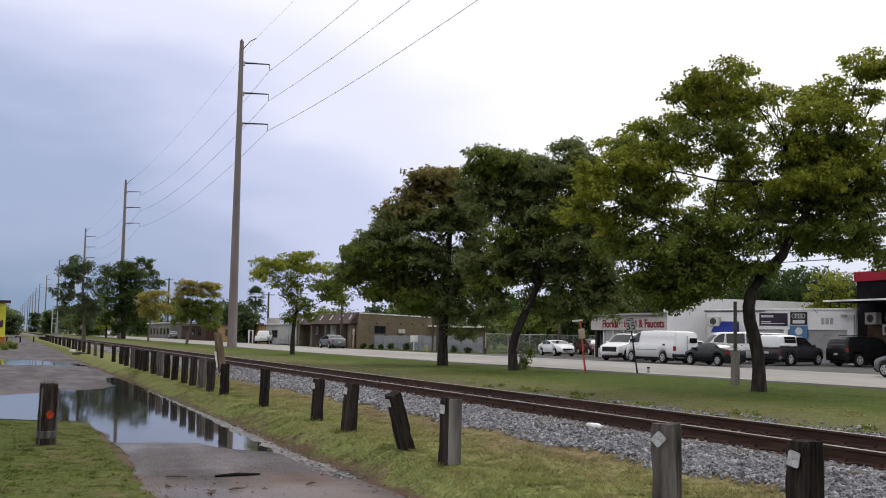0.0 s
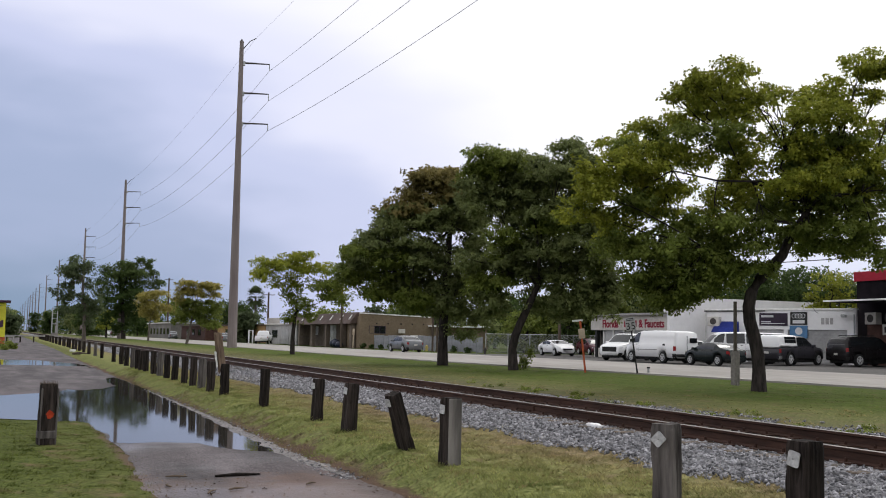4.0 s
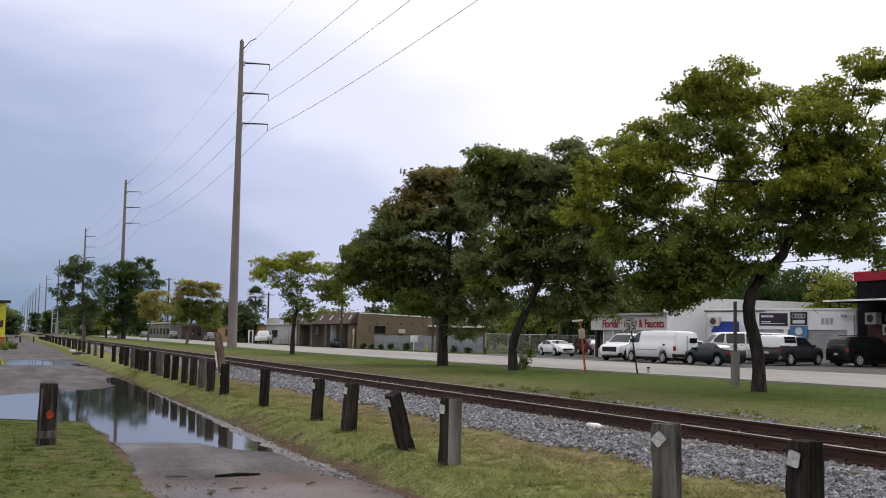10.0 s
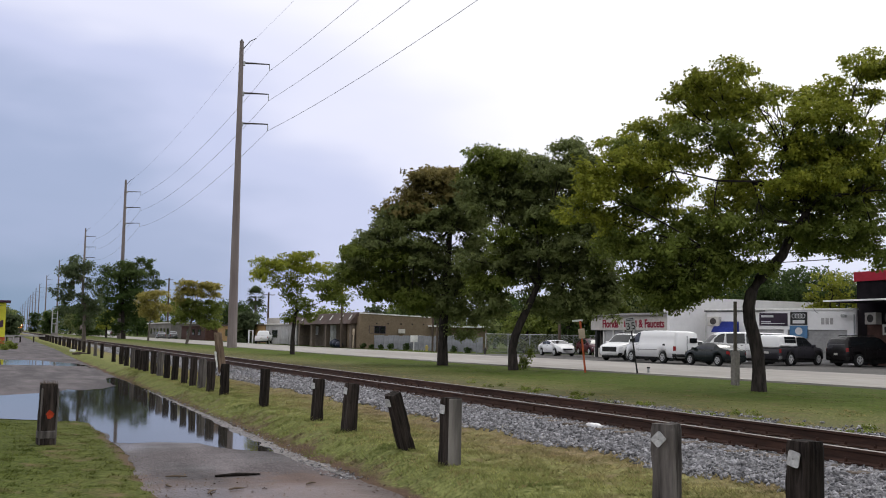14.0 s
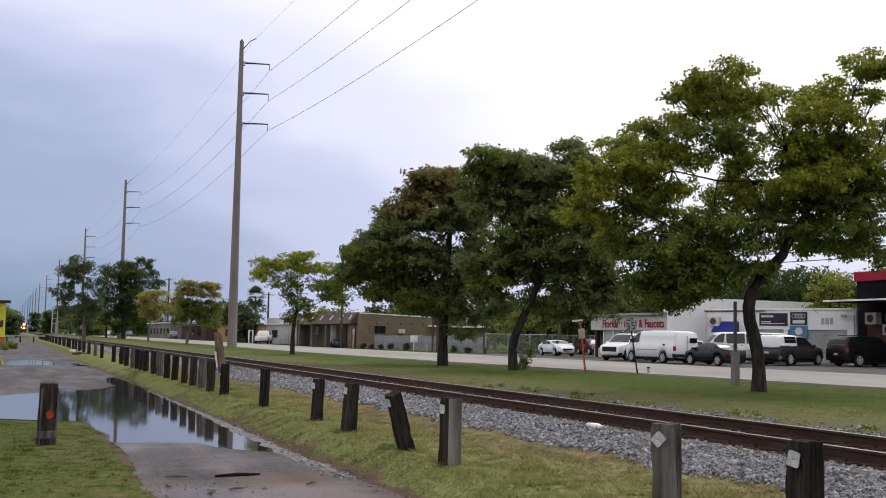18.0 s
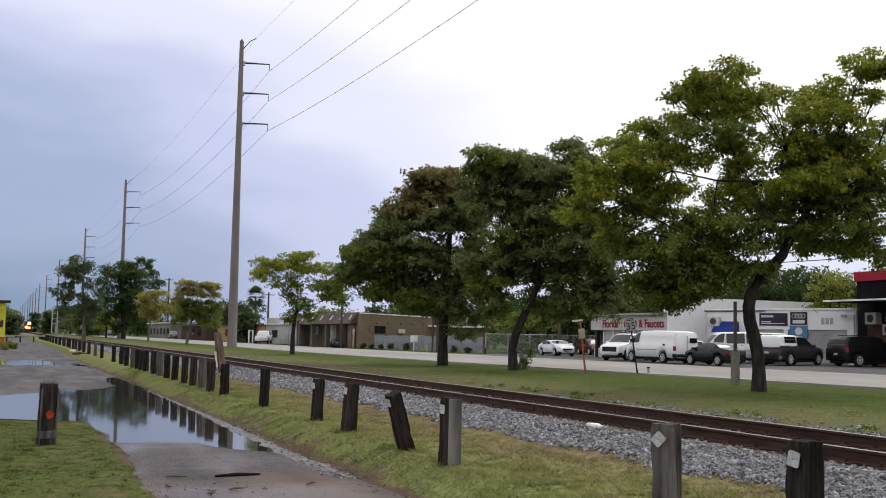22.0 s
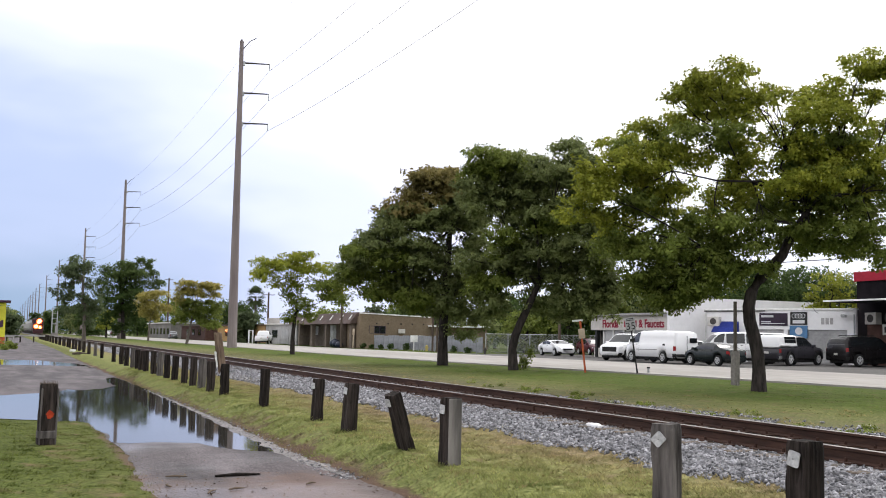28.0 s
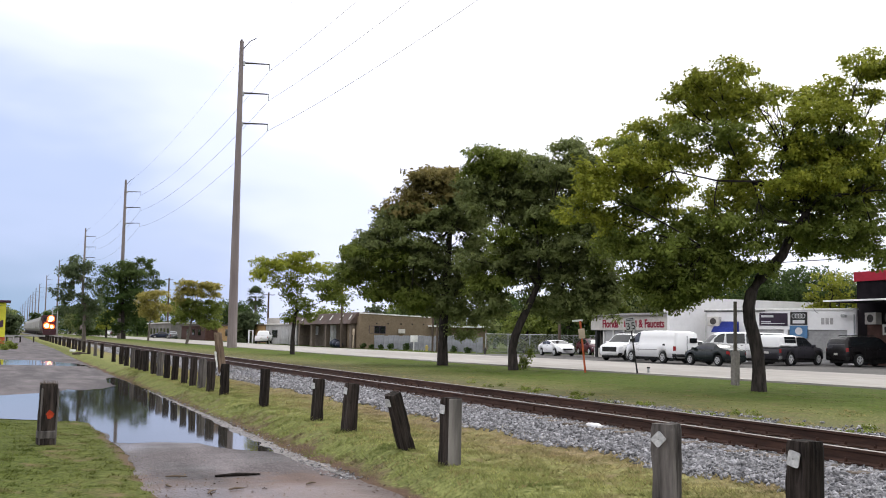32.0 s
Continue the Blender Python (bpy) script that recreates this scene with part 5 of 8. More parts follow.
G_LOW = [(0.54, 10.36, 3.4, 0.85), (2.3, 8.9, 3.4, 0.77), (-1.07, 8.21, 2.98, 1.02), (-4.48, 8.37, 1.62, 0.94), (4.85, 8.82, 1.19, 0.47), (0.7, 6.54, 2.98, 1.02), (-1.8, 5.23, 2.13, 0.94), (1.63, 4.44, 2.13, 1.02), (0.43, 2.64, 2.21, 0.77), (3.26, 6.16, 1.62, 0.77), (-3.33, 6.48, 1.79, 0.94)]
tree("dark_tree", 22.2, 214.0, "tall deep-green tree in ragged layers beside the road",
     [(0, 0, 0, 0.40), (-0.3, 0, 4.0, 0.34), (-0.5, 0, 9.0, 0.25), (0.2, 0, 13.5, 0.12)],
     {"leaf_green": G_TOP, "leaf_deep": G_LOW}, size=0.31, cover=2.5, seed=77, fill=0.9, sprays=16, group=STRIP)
tree("young_tree", 21.2, 240.0, "small rounded bright green tree",
     [(0, 0, 0, 0.24), (0, 0, 2.0, 0.18), (-0.2, 0, 3.8, 0.1)],
     {"leaf_olive": [(-0.45, 5.54, 1.33, 0.57), (-1.44, 4.2, 1.43, 0.71), (0.64, 4.51, 1.24, 0.71), (-0.59, 3.17, 1.81, 0.57)]}, size=0.3, cover=2.4, seed=88, group=STRIP)
tree("verge_tree", 6.55, 95.0, "slender grey-green tree with sparse drooping boughs",
     [(0, 0, 0, 0.22), (0.0, 0, 1.5, 0.17), (-0.05, 0, 3.5, 0.12), (-0.4, 0, 6.4, 0.06)],
     {"leaf_grey": [(-0.6, 7.17, 1.21, 0.6), (-1.17, 7.58, 0.6, 0.41), (0.14, 7.41, 0.52, 0.41), (-1.03, 6.51, 0.71, 0.33), (-2.54, 5.0, 0.74, 0.41), (-2.11, 5.6, 0.41, 0.3), (-1.47, 4.7, 0.48, 0.48), (-1.24, 5.34, 0.3, 0.33), (-1.85, 4.12, 0.41, 0.22), (-0.05, 5.41, 0.84, 0.74), (-0.17, 4.01, 0.89, 0.6), (-0.98, 3.35, 0.6, 0.3), (0.15, 3.09, 0.78, 0.48), (0.84, 4.31, 0.71, 0.63), (0.56, 2.21, 0.6, 0.37), (-1.82, 3.43, 0.41, 0.22), (-0.3, 4.66, 0.65, 0.47)]}, bark="bark_grey", size=0.16, cover=3.0, deep=0.6, seed=99, fill=0.4)


def far_tree(x, y, h, w, leaf, seed, label="dense green tree behind the buildings", size=0.38, name="background_tree"):
    g = random.Random(seed)
    pads = []
    for k in range(16):
        f = g.uniform(0.10, 0.92)
        half = w * 0.5 * math.sqrt(max(0.1, 1 - (2 * f - 1.0) ** 2 * 0.8))
        pads.append((g.uniform(-0.75, 0.75) * half, h * f, half * g.uniform(0.45, 0.68), h * g.uniform(0.07, 0.12)))
    return tree(name, x, y, label, [(0, 0, 0, 0.22), (g.uniform(-0.2, 0.2), 0, h * 0.3, 0.18), (g.uniform(-0.3, 0.3), 0, h * 0.55, 0.12)], {leaf: pads}, size=size, cover=1.3, seed=seed, sprays=10, group="trees behind the buildings")


# behind the shops and along the fence
for k, (x, y, h, w, leaf) in enumerate((
        (54, 92, 7.2, 8, "leaf_mid"), (60, 90, 8.0, 9, "leaf_deep"), (50, 96, 6.2, 7, "leaf_deep"), (57, 80, 7.0, 8, "leaf_dark"), (63, 78, 8.2, 9, "leaf_deep"), (66, 70, 8.4, 9, "leaf_deep"),
        (70, 64, 10.2, 9, "leaf_mid"), (72, 57, 10.8, 9, "leaf_mid"), (75, 50, 10.6, 9, "leaf_grey"), (66, 54, 7.6, 6, "leaf_mid"), (58, 104, 7.0, 9, "leaf_deep"), (64, 118, 6.8, 10, "leaf_grey"), (62, 128, 7.6, 9, "leaf_dark"), (57, 136, 6.8, 9, "leaf_grey"),
        (56, 150, 6.6, 10, "leaf_mid"), (49.0, 140, 6.3, 6, "leaf_grey"), (53.0, 139, 6.9, 7, "leaf_green"), (62, 160, 6.6, 11, "leaf_dark"), (62, 205, 7.5, 12, "leaf_mid"), (36.6, 168, 5.2, 4.6, "leaf_grey"), (50, 245, 10, 13, "leaf_deep"), (44, 290, 11, 14, "leaf_mid"), (40, 345, 11, 14, "leaf_deep"), (36, 400, 11, 14, "leaf_mid"), (59, 84, 8.0, 9, "leaf_deep"), (64, 76, 8.8, 9, "leaf_deep"), (68, 71, 7.6, 9, "leaf_dark"), (73, 66, 8.0, 8, "leaf_deep"), (78, 58, 8.4, 9, "leaf_deep"), (48, 92, 4.5, 6, "leaf_mid"), (52, 90.5, 5.0, 6, "leaf_deep"), (56, 89, 5.2, 6, "leaf_mid"))):
    far_tree(x, y, h, w, leaf, 200 + k, size=0.28 if y < 100 else 0.5)
far_tree(58.0, 61.0, 7.5, 4.6, "leaf_olive", 290, "yellow-green tree between two shops", 0.2)
# beyond the far end of the path
for k, (x, y, h, w, leaf) in enumerate(((21.5, 300, 9, 10, "leaf_deep"), (22.5, 345, 10, 11, "leaf_dark"), (1.6, 270, 5.2, 6, "leaf_grey"), (-4, 300, 9, 11, "leaf_deep"), (0, 360, 10, 12, "leaf_dark"), (-10, 250, 8, 10, "leaf_mid"), (24.5, 430, 12, 13, "leaf_deep"), (17.4, 440, 9, 5.5, "leaf_deep"), (19.5, 520, 11, 8, "leaf_dark"), (17.0, 640, 12, 8, "leaf_deep"), (1.5, 500, 11, 12, "leaf_deep"), (-6, 460, 13, 14, "leaf_dark"), (30, 520, 12, 16, "leaf_dark"), (-3, 620, 14, 18, "leaf_deep"))):
    far_tree(x, y, h, w, leaf, 300 + k, "distant dark green tree beyond the path", 0.6)

palm = thing("palm_tree", pose(42.6, 189.0, -0.02), "distant fan palm above the roofs", "palm tree")
part("trunk", tube([(0, 0, 0), (0.1, 0, 4), (0.05, 0, 8.3)], [0.28, 0.2, 0.18], 8), M["bark_grey"], palm)
pr = random.Random(5)
for k in range(96):
    az, el = pr.uniform(0, 6.28), pr.uniform(-1.25, 1.4)
    d = Vector((math.cos(az) * math.cos(el), math.sin(az) * math.cos(el), math.sin(el)))
    tip = Vector((0.05, 0, 8.3)) + d * 1.7
    side = d.cross(Vector((0, 0, 1))).normalized()
    v, f = [], []
    for j in range(7):
        a = (j - 3) / 3
        q = (tip - Vector((0.05, 0, 8.3))).normalized() * (1 - 0.25 * abs(a)) * 1.0 + side * a * 0.8 - Vector((0, 0, 0.35 * abs(a)))
        b0 = Vector((0.05, 0, 8.3)) + d * 0.9
        v += [b0 - side * 0.16 + q * 0.3, b0 + side * 0.16 + q * 0.3, b0 + q * 1.25]
        f.append((3 * j, 3 * j + 1, 3 * j + 2))
    part("frond", (v, f), M["palm"], palm)

# weeds against the trunk of the forked tree
bush = thing("shrub", pose(22.6, 43.7, -0.05) @ Matrix.Scale(0.7, 4), "leafy green shrub at the foot of a tree", "shrub")
v, f, nn = leaf_cloud([((0.1, 0, 0.7), 0.35, 0.35, 0.35), ((0.5, -0.2, 1.2), 0.3, 0.3, 0.3), ((-0.3, 0, 0.35), 0.3, 0.3, 0.25), ((0.35, 0, 0.45), 0.3, 0.3, 0.3)], 0.14, 1.8, 71)
quick_mesh("leaves", v, f, M["leaf_mid"], bush, normals=nn)
part("stems", join([tube([(0, 0, 0), (0.1, 0, 0.5), (0.4, -0.1, 1.2)], [0.03, 0.025, 0.01], 5), tube([(0, 0, 0), (-0.1, 0, 0.3), (-0.3, 0, 0.5)], [0.03, 0.02, 0.01], 5)]), M["bark"], bush)

# woods along the horizon
wr = np.random.default_rng(17)
wp = []
for k in range(150):
    x = wr.uniform(-220, 420)
    y = wr.uniform(620, 900) if x < 60 else wr.uniform(380, 700)
    if 2 < x < 42:
        continue
    h = wr.uniform(7, 13)
    wp.append(((x, y, h * 0.5), wr.uniform(7, 13), wr.uniform(5, 9), h * 0.5))
v, f, nn = leaf_cloud(wp, 1.3, 1.3, 18, 9)
tagged(quick_mesh("far_woods", v, f, M["leaf_deep"], normals=nn), "low dark woods along the horizon", "woods", kind="stuff")

# ---- buildings ----
def wall_run(name, parent, p, q, z0, z1, thick, material, label="", z1b=None):
    """A straight wall on the ground line from p to q, thickness to its right; its top may slope to z1b."""
    p, q = Vector((*p, 0)), Vector((*q, 0))
    d = (q - p).normalized()
    nrm = Vector((d.y, -d.x, 0)) * thick
    zb = z1 if z1b is None else z1b
    pts = [p, q, q + nrm, p + nrm]
    v = [(a.x, a.y, z0) for a in pts] + [(a.x, a.y, z) for a, z in zip(pts, (z1, zb, zb, z1))]
    f = [(3, 2, 1, 0), (4, 5, 6, 7), (0, 1, 5, 4), (1, 2, 6, 5), (2, 3, 7, 6), (3, 0, 4, 7)]
    return part(name, (v, f), material, parent, label)


def framed_window(parent, m, w, h, material, bars=1, name="window", trim="trim_white"):
    """A window in local X (width) and Z (height), facing local -Y."""
    win = part(name, bx(-w / 2, w / 2, 0.0, 0.05, 0, h), material, parent)
    win.matrix_basis = m
    for x0, x1, z0, z1 in ((-w / 2 - 0.06, -w / 2, -0.06, h + 0.06), (w / 2, w / 2 + 0.06, -0.06, h + 0.06), (-w / 2, w / 2, h, h + 0.06), (-w / 2, w / 2, -0.06, 0)):
        part("window_frame", bx(x0, x1, -0.05, 0.05, z0, z1, 0.006), M[trim], win)
    for k in range(bars):
        x = -w / 2 + w * (k + 1) / (bars + 1)
        part("mullion", bx(x - 0.03, x + 0.03, -0.03, 0.02, 0, h), M[trim], win)
    return win


FACE_ROAD = pose(0, 0, 0, 0, 0, -90)  # local -Y turned to face the railway (-X)

# tan brick building with a porch along the road
brick_house = thing("brick_building", pose(0, 0, 0), "low tan brick building with a brown porch roof", "building")
wall_run("wall", brick_house, (37.6, 113.0), (46.6, 113.4), -0.05, 3.95, -0.3, M["brick_wall"], "side wall of tan brick", 3.65)
wall_run("wall", brick_house, (37.6, 113.35), (37.6, 118.3), -0.05, 3.6, 0.3, M["brick_wall"])
wall_run("wall", brick_house, (39.6, 118.3), (39.6, 141.0), -0.05, 3.6, 0.3, M["brown_wall"], "recessed porch wall")
wall_run("wall", brick_house, (37.9, 118.3), (39.6, 118.3), -0.05, 3.4, -0.2, M["brown_wall"])
wall_run("wall", brick_house, (46.6, 113.7), (46.6, 141.0), -0.05, 3.6, 0.3, M["brick_wall"])
part("roof", bx(37.7, 46.9, 113.7, 141.2, 3.45, 3.6), M["grey_wall"], brick_house)
part("roof_edge", tube([(37.55, 112.95, 4.0), (46.7, 113.35, 3.7)], [0.09, 0.09], 4), M["trim_white"], brick_house, "pale metal coping")
fas = part("porch_roof", prism([(36.6, 2.75), (39.7, 2.9), (39.7, 4.1), (37.6, 4.1)], 113.9, 141.4, 0.03), M["fascia"], brick_house, "sloping brown porch fascia")
for y in (115.0, 118.4, 122.6, 126.9, 131.0, 135.5):
    part("beam_end", prism([(36.90, 3.28), (36.97, 3.24), (37.36, 3.80), (37.29, 3.84)], y - 0.13, y + 0.13), M["trim_white"], brick_house, "white rib on the fascia")
for y in (114.6, 118.0, 124.6, 131.0, 137.2):
    part("porch_column", bx(37.0, 37.5, y - 0.35, y + 0.35, -0.05, 2.8, 0.02), M["brown_wall"], brick_house)
framed_window(brick_house, pose(39.56, 129.8, 0.6) @ FACE_ROAD, 2.6, 2.0, M["head_clear"], 1)
framed_window(brick_house, pose(39.56, 137.4, 1.5) @ FACE_ROAD, 1.2, 1.0, M["shutter"], 0)
door = part("door", bx(-0.5, 0.5, 0, 0.05, 0, 2.1), M["dark_open"], brick_house, "dark doorway")
door.matrix_basis = pose(39.56, 125.6, 0) @ FACE_ROAD
framed_window(brick_house, pose(39.75, 113.08, 1.75) @ pose(0, 0, 0), 1.9, 0.75, M["car_glass"], 2, trim="sign_dark")
ac = part("wall_unit", bx(-0.35, 0.35, -0.45, 0, 0, 0.5, 0.02), M["cream_wall"], brick_house, "window air conditioner")
ac.matrix_basis = pose(42.7, 113.1, 1.75)
for x in (39.6, 41.0, 42.6, 44.0, 45.4):
    part("wall_vent", bx(x, x + 0.14, 112.99, 113.1, 2.75, 2.9), M["dark_open"], brick_house)
wall_run("annex_wall", brick_house, (46.6, 113.0), (53.6, 113.2), -0.05, 2.55, -0.3, M["brick_wall"], "low brick annex")
wall_run("annex_wall", brick_house, (53.6, 113.2), (53.6, 121.0), -0.05, 2.55, 0.3, M["brick_wall"])
part("annex_roof", bx(46.2, 54.3, 112.4, 121.0, 2.55, 2.75, 0.03), M["trim_white"], brick_house, "flat white roof edge")
framed_window(brick_house, pose(49.0, 113.05, 1.0), 1.0, 0.6, M["shutter"], 0)
framed_window(brick_house, pose(51.3, 113.05, 1.0), 1.0, 0.6, M["shutter"], 0)

# panel fence before it, then chain link to the shops
fence = thing("panel_fence", pose(0, 0, 0), "weathered grey panel fence before the brick building", "fence")
fa, fb = Vector((38.6, 110.6, 0)), Vector((41.6, 88.4, 0))
first = None
for k in range(20):
    a, b = fa.lerp(fb, k / 20), fa.lerp(fb, (k + 1) / 20)
    ang = math.degrees(math.atan2(b.y - a.y, b.x - a.x))
    if first is None:
        first = part("panel", bx(0.02, (b - a).length - 0.02, -0.02, 0.02, 0.05, 1.5, 0.008), M["fence_sheet"], fence)
        first.matrix_basis = pose(a.x, a.y, -0.02, 0, 0, ang)
        post0 = part("fence_post", bx(-0.04, 0.04, -0.05, 0.05, -0.05, 1.55, 0.008), M["fence_sheet"], fence)
        post0.matrix_basis = pose(a.x, a.y, -0.02, 0, 0, ang)
    else:
        share("panel", first, fence, pose(a.x, a.y, -0.02 + 0.04 * math.sin(k * 2.2), 0, 0, ang))
        share("fence_post", post0, fence, pose(a.x, a.y, -0.02, 0, 0, ang))
chain = thing("chain_link_fence", pose(0, 0, 0), "chain-link fence along the empty lot", "fence")


def mesh_net(a, b, z0, z1, pitch, r):
    """Diagonal wires of a chain-link panel."""
    a, b = Vector((*a, 0)), Vector((*b, 0))
    length, out = (b - a).length, []
    d = (b - a).normalized()
    h = z1 - z0
    n = int((length + h) / pitch)
    for k in range(n):
        for up in (1, -1):
            s0 = k * pitch - h
            lo, hi = max(0.0, s0), min(length, s0 + h)
            if hi - lo < 0.05:
                continue
            p0, p1 = a + d * lo, a + d * hi
            za, zb = (z0 + lo - s0, z0 + hi - s0) if up > 0 else (z1 - (lo - s0), z1 - (hi - s0))
            out.append(tube([(p0.x, p0.y, za), (p1.x, p1.y, zb)], [r, r], 3))
    return join(out)


c_pts = [(41.7, 88.0), (46.5, 88.3), (51.5, 88.6), (56.5, 86.0)]
for k in range(3):
    part("mesh_panel", mesh_net(c_pts[k], c_pts[k + 1], 0.02, 1.75, 0.16, 0.008), M["galv"], chain)
    part("top_rail", tube([(*c_pts[k], 1.78), (*c_pts[k + 1], 1.78)], [0.03, 0.03], 6), M["galv"], chain)
    for j in range(2):
        q = Vector(c_pts[k]).lerp(Vector(c_pts[k + 1]), j / 2)
        part("fence_post", cyl(0.04, 1.9, "Z", (q.x, q.y, 0.9), 8), M["galv"], chain)
board = thing("notice_board", pose(39.9, 100.8, -0.02, 0, 0, -23), "white notice board on two legs", "sign")
part("panel", bx(-0.75, 0.75, -0.02, 0.02, 0.85, 1.55, 0.01), M["trim_white"], board)
for x in (-0.38, 0.38):
    part("leg", bx(x - 0.05, x + 0.05, -0.05, 0.03, 0, 1.5, 0.01), M["trim_white"], board)
for k, (x, y, r) in enumerate(((37.9, 111.0, 0.5), (38.3, 109.4, 0.4), (38.6, 107.2, 0.4), (38.9, 105.0, 0.55), (39.6, 101.9, 0.6), (40.8, 92.3, 0.5), (41.2, 90.0, 0.45))):
    r *= 0.7
    b = thing("shrub", pose(x - 0.5, y, -0.05), "small green shrub before the fence", "shrub", "shrubs before the fence")
    v, f, nn = leaf_cloud([((0, 0, r * 0.8), r, r, r * 0.8), ((0.2, 0.3, r * 1.2), r * 0.5, r * 0.5, r * 0.5)], 0.14, 1.8, 400 + k)
    quick_mesh("leaves", v, f, M["leaf_deep"], b, normals=nn)
hyd = thing("standpipe", pose(38.7, 81.8, -0.02), "short dark standpipe at the roadside", "pipe")
part("barrel", cyl(0.11, 0.5, "Z", (0, 0, 0.25), 10, bevel=0.02), M["steel"], hyd)
part("cap", cyl(0.13, 0.1, "Z", (0, 0, 0.54), 10, 0.08), M["steel"], hyd)
part("outlet", cyl(0.05, 0.34, "X", (0, 0, 0.36), 8), M["steel"], hyd)
yel = thing("hydrant", pose(39.4, 97.0, -0.02), "small yellow roadside hydrant", "hydrant")
part("barrel", cyl(0.12, 0.5, "Z", (0, 0, 0.25), 10, bevel=0.03), M["hydrant_yellow"], yel)
part("bonnet", cyl(0.14, 0.12, "Z", (0, 0, 0.55), 10, 0.05), M["hydrant_yellow"], yel)
part("outlet", cyl(0.06, 0.38, "X", (0, 0, 0.36), 8), M["hydrant_yellow"], yel)


def utility_pole(x, y, h, arms=1, r=0.14):
    u = thing("utility_pole", pose(x, y, -0.03), "dark wooden utility pole beyond the road", "utility pole", "wooden utility poles")
    part("shaft", tube([(0, 0, 0), (0, 0, h)], [r, r * 0.75], 8), M["utility"], u)
    for k in range(arms):
        a = part("crossarm", bx(-1.1, 1.1, -0.05, 0.05, h - 0.5 - 0.8 * k, h - 0.38 - 0.8 * k, 0.01), M["utility"], u)
        for x in (-1.0, -0.4, 0.4, 1.0):
            part("insulator", cyl(0.05, 0.16, "Z", (x, 0, h - 0.3 - 0.8 * k), 7), M["galv"], a)


utility_pole(36.2, 115.5, 11.0, 0)
utility_pole(39.0, 94.5, 9.0, 0, 0.11)
utility_pole(39.35, 94.2, 9.0, 0, 0.11)
utility_pole(43.4, 182.0, 8.8, 1, 0.2)
utility_pole(44.6, 79.2, 9.0, 1)
utility_pole(52.0, 22.0, 9.0, 1)
utility_pole(40.0, 280.0, 15.7, 1, 0.25)
pipe_sign = thing("leaning_placard", pose(36.7, 112.6, 0.0, 0, 4, -70), "slim leaning placard beside the porch", "sign")
part("stake", bx(-0.08, 0.08, -0.03, 0.03, 0, 2.1, 0.01), M["tan_plate"], pipe_sign)
part("plate", bx(-0.2, 0.2, -0.05, -0.03, 1.5, 2.2, 0.01), M["tan_plate"], pipe_sign)
bin_ = thing("scrap_pile", pose(36.6, 118.5, 0.0), "low heap of dark bundles at the kerb", "bundles")
for k, (x, y, s) in enumerate(((0, 0, 0.55), (0.1, 1.1, 0.6), (0.0, -1.0, 0.45), (0.2, 2.0, 0.5))):
    bm = bmesh.new()
    bmesh.ops.create_icosphere(bm, subdivisions=2, radius=s)
    for v_ in bm.verts:
        v_.co *= 1 + 0.2 * noise.noise(v_.co * 3 + Vector((k, 0, 0)))
        v_.co.z = v_.co.z * 0.9 + s * 0.75
    b = part("bundle", bm, PAINT["navy"], bin_, smooth=True)
    b.matrix_basis = pose(x, y, 0)

# ochre building and others along the road further off
och = thing("ochre_building", pose(0, 0, 0), "low ochre building with a flat roof", "building")
wall_run("wall", och, (38.0, 161.0), (38.0, 200.0), -0.05, 2.75, 0.3, M["orange_wall"])
wall_run("wall", och, (38.3, 161.0), (50.0, 161.0), -0.05, 2.75, -0.3, M["orange_wall"])
part("roof", bx(37.7, 50, 160.7, 200.2, 2.75, 2.95, 0.03), M["fascia"], och)
part("parapet_sign", bx(40.2, 40.5, 161.5, 169.0, 2.95, 4.0, 0.03), M["cream_wall"], och, "pale block on the roof")
part("door", bx(37.92, 38.02, 171, 172.6, 0, 2.2), M["trim_white"], och)
for y in (176, 183, 190):
    part("window", bx(37.93, 38.02, y, y + 2.2, 0.9, 2.1), M["car_glass"], och)
gate = thing("white_gate_frame", pose(34.4, 153.6, 0.0), "white tubular gateway frame", "gate")
for y in (0.0, 2.6):
    part("upright", bx(-0.09, 0.09, y - 0.09, y + 0.09, 0, 1.95, 0.01), M["trim_white"], gate)
part("lintel", bx(-0.06, 0.06, 0.1, 2.5, 1.83, 1.95, 0.01), M["trim_white"], gate)
garage = thing("grey_shed", pose(0, 0, 0), "grey shed between the ochre and brick buildings", "building")
wall_run("wall", garage, (38.0, 142.0), (38.0, 160.4), -0.05, 2.8, 0.3, M["grey_wall"])
wall_run("wall", garage, (38.3, 142.0), (48.0, 142.0), -0.05, 2.8, -0.3, M["brown_wall"])
part("roof", bx(37.7, 48.0, 141.7, 160.5, 2.8, 3.0, 0.03), M["cream_wall"], garage)
part("shutter", bx(37.9, 38.02, 146.2, 150.2, 0, 2.2), M["shutter"], garage)
part("window", bx(37.9, 38.02, 153.0, 156.0, 0.9, 2.0), M["car_glass"], garage)
mar = thing("maroon_building", pose(0, 0, 0), "dark maroon roadside building", "building")
wall_run("wall", mar, (36.2, 203.0), (36.2, 232.0), -0.05, 2.7, 0.3, M["maroon_wall"])
wall_run("wall", mar, (36.5, 203.0), (48.0, 203.0), -0.05, 2.7, -0.3, M["maroon_wall"])
part("roof", bx(35.9, 48, 202.6, 232.2, 2.7, 2.95, 0.03), M["fascia"], mar)
for y in (208, 215, 222):
    part("window", bx(36.12, 36.22, y, y + 2.6, 0.9, 2.1), M["car_glass"], mar)
gry = thing("grey_building", pose(0, 0, 0), "dull grey flat-roofed building down the road", "building")
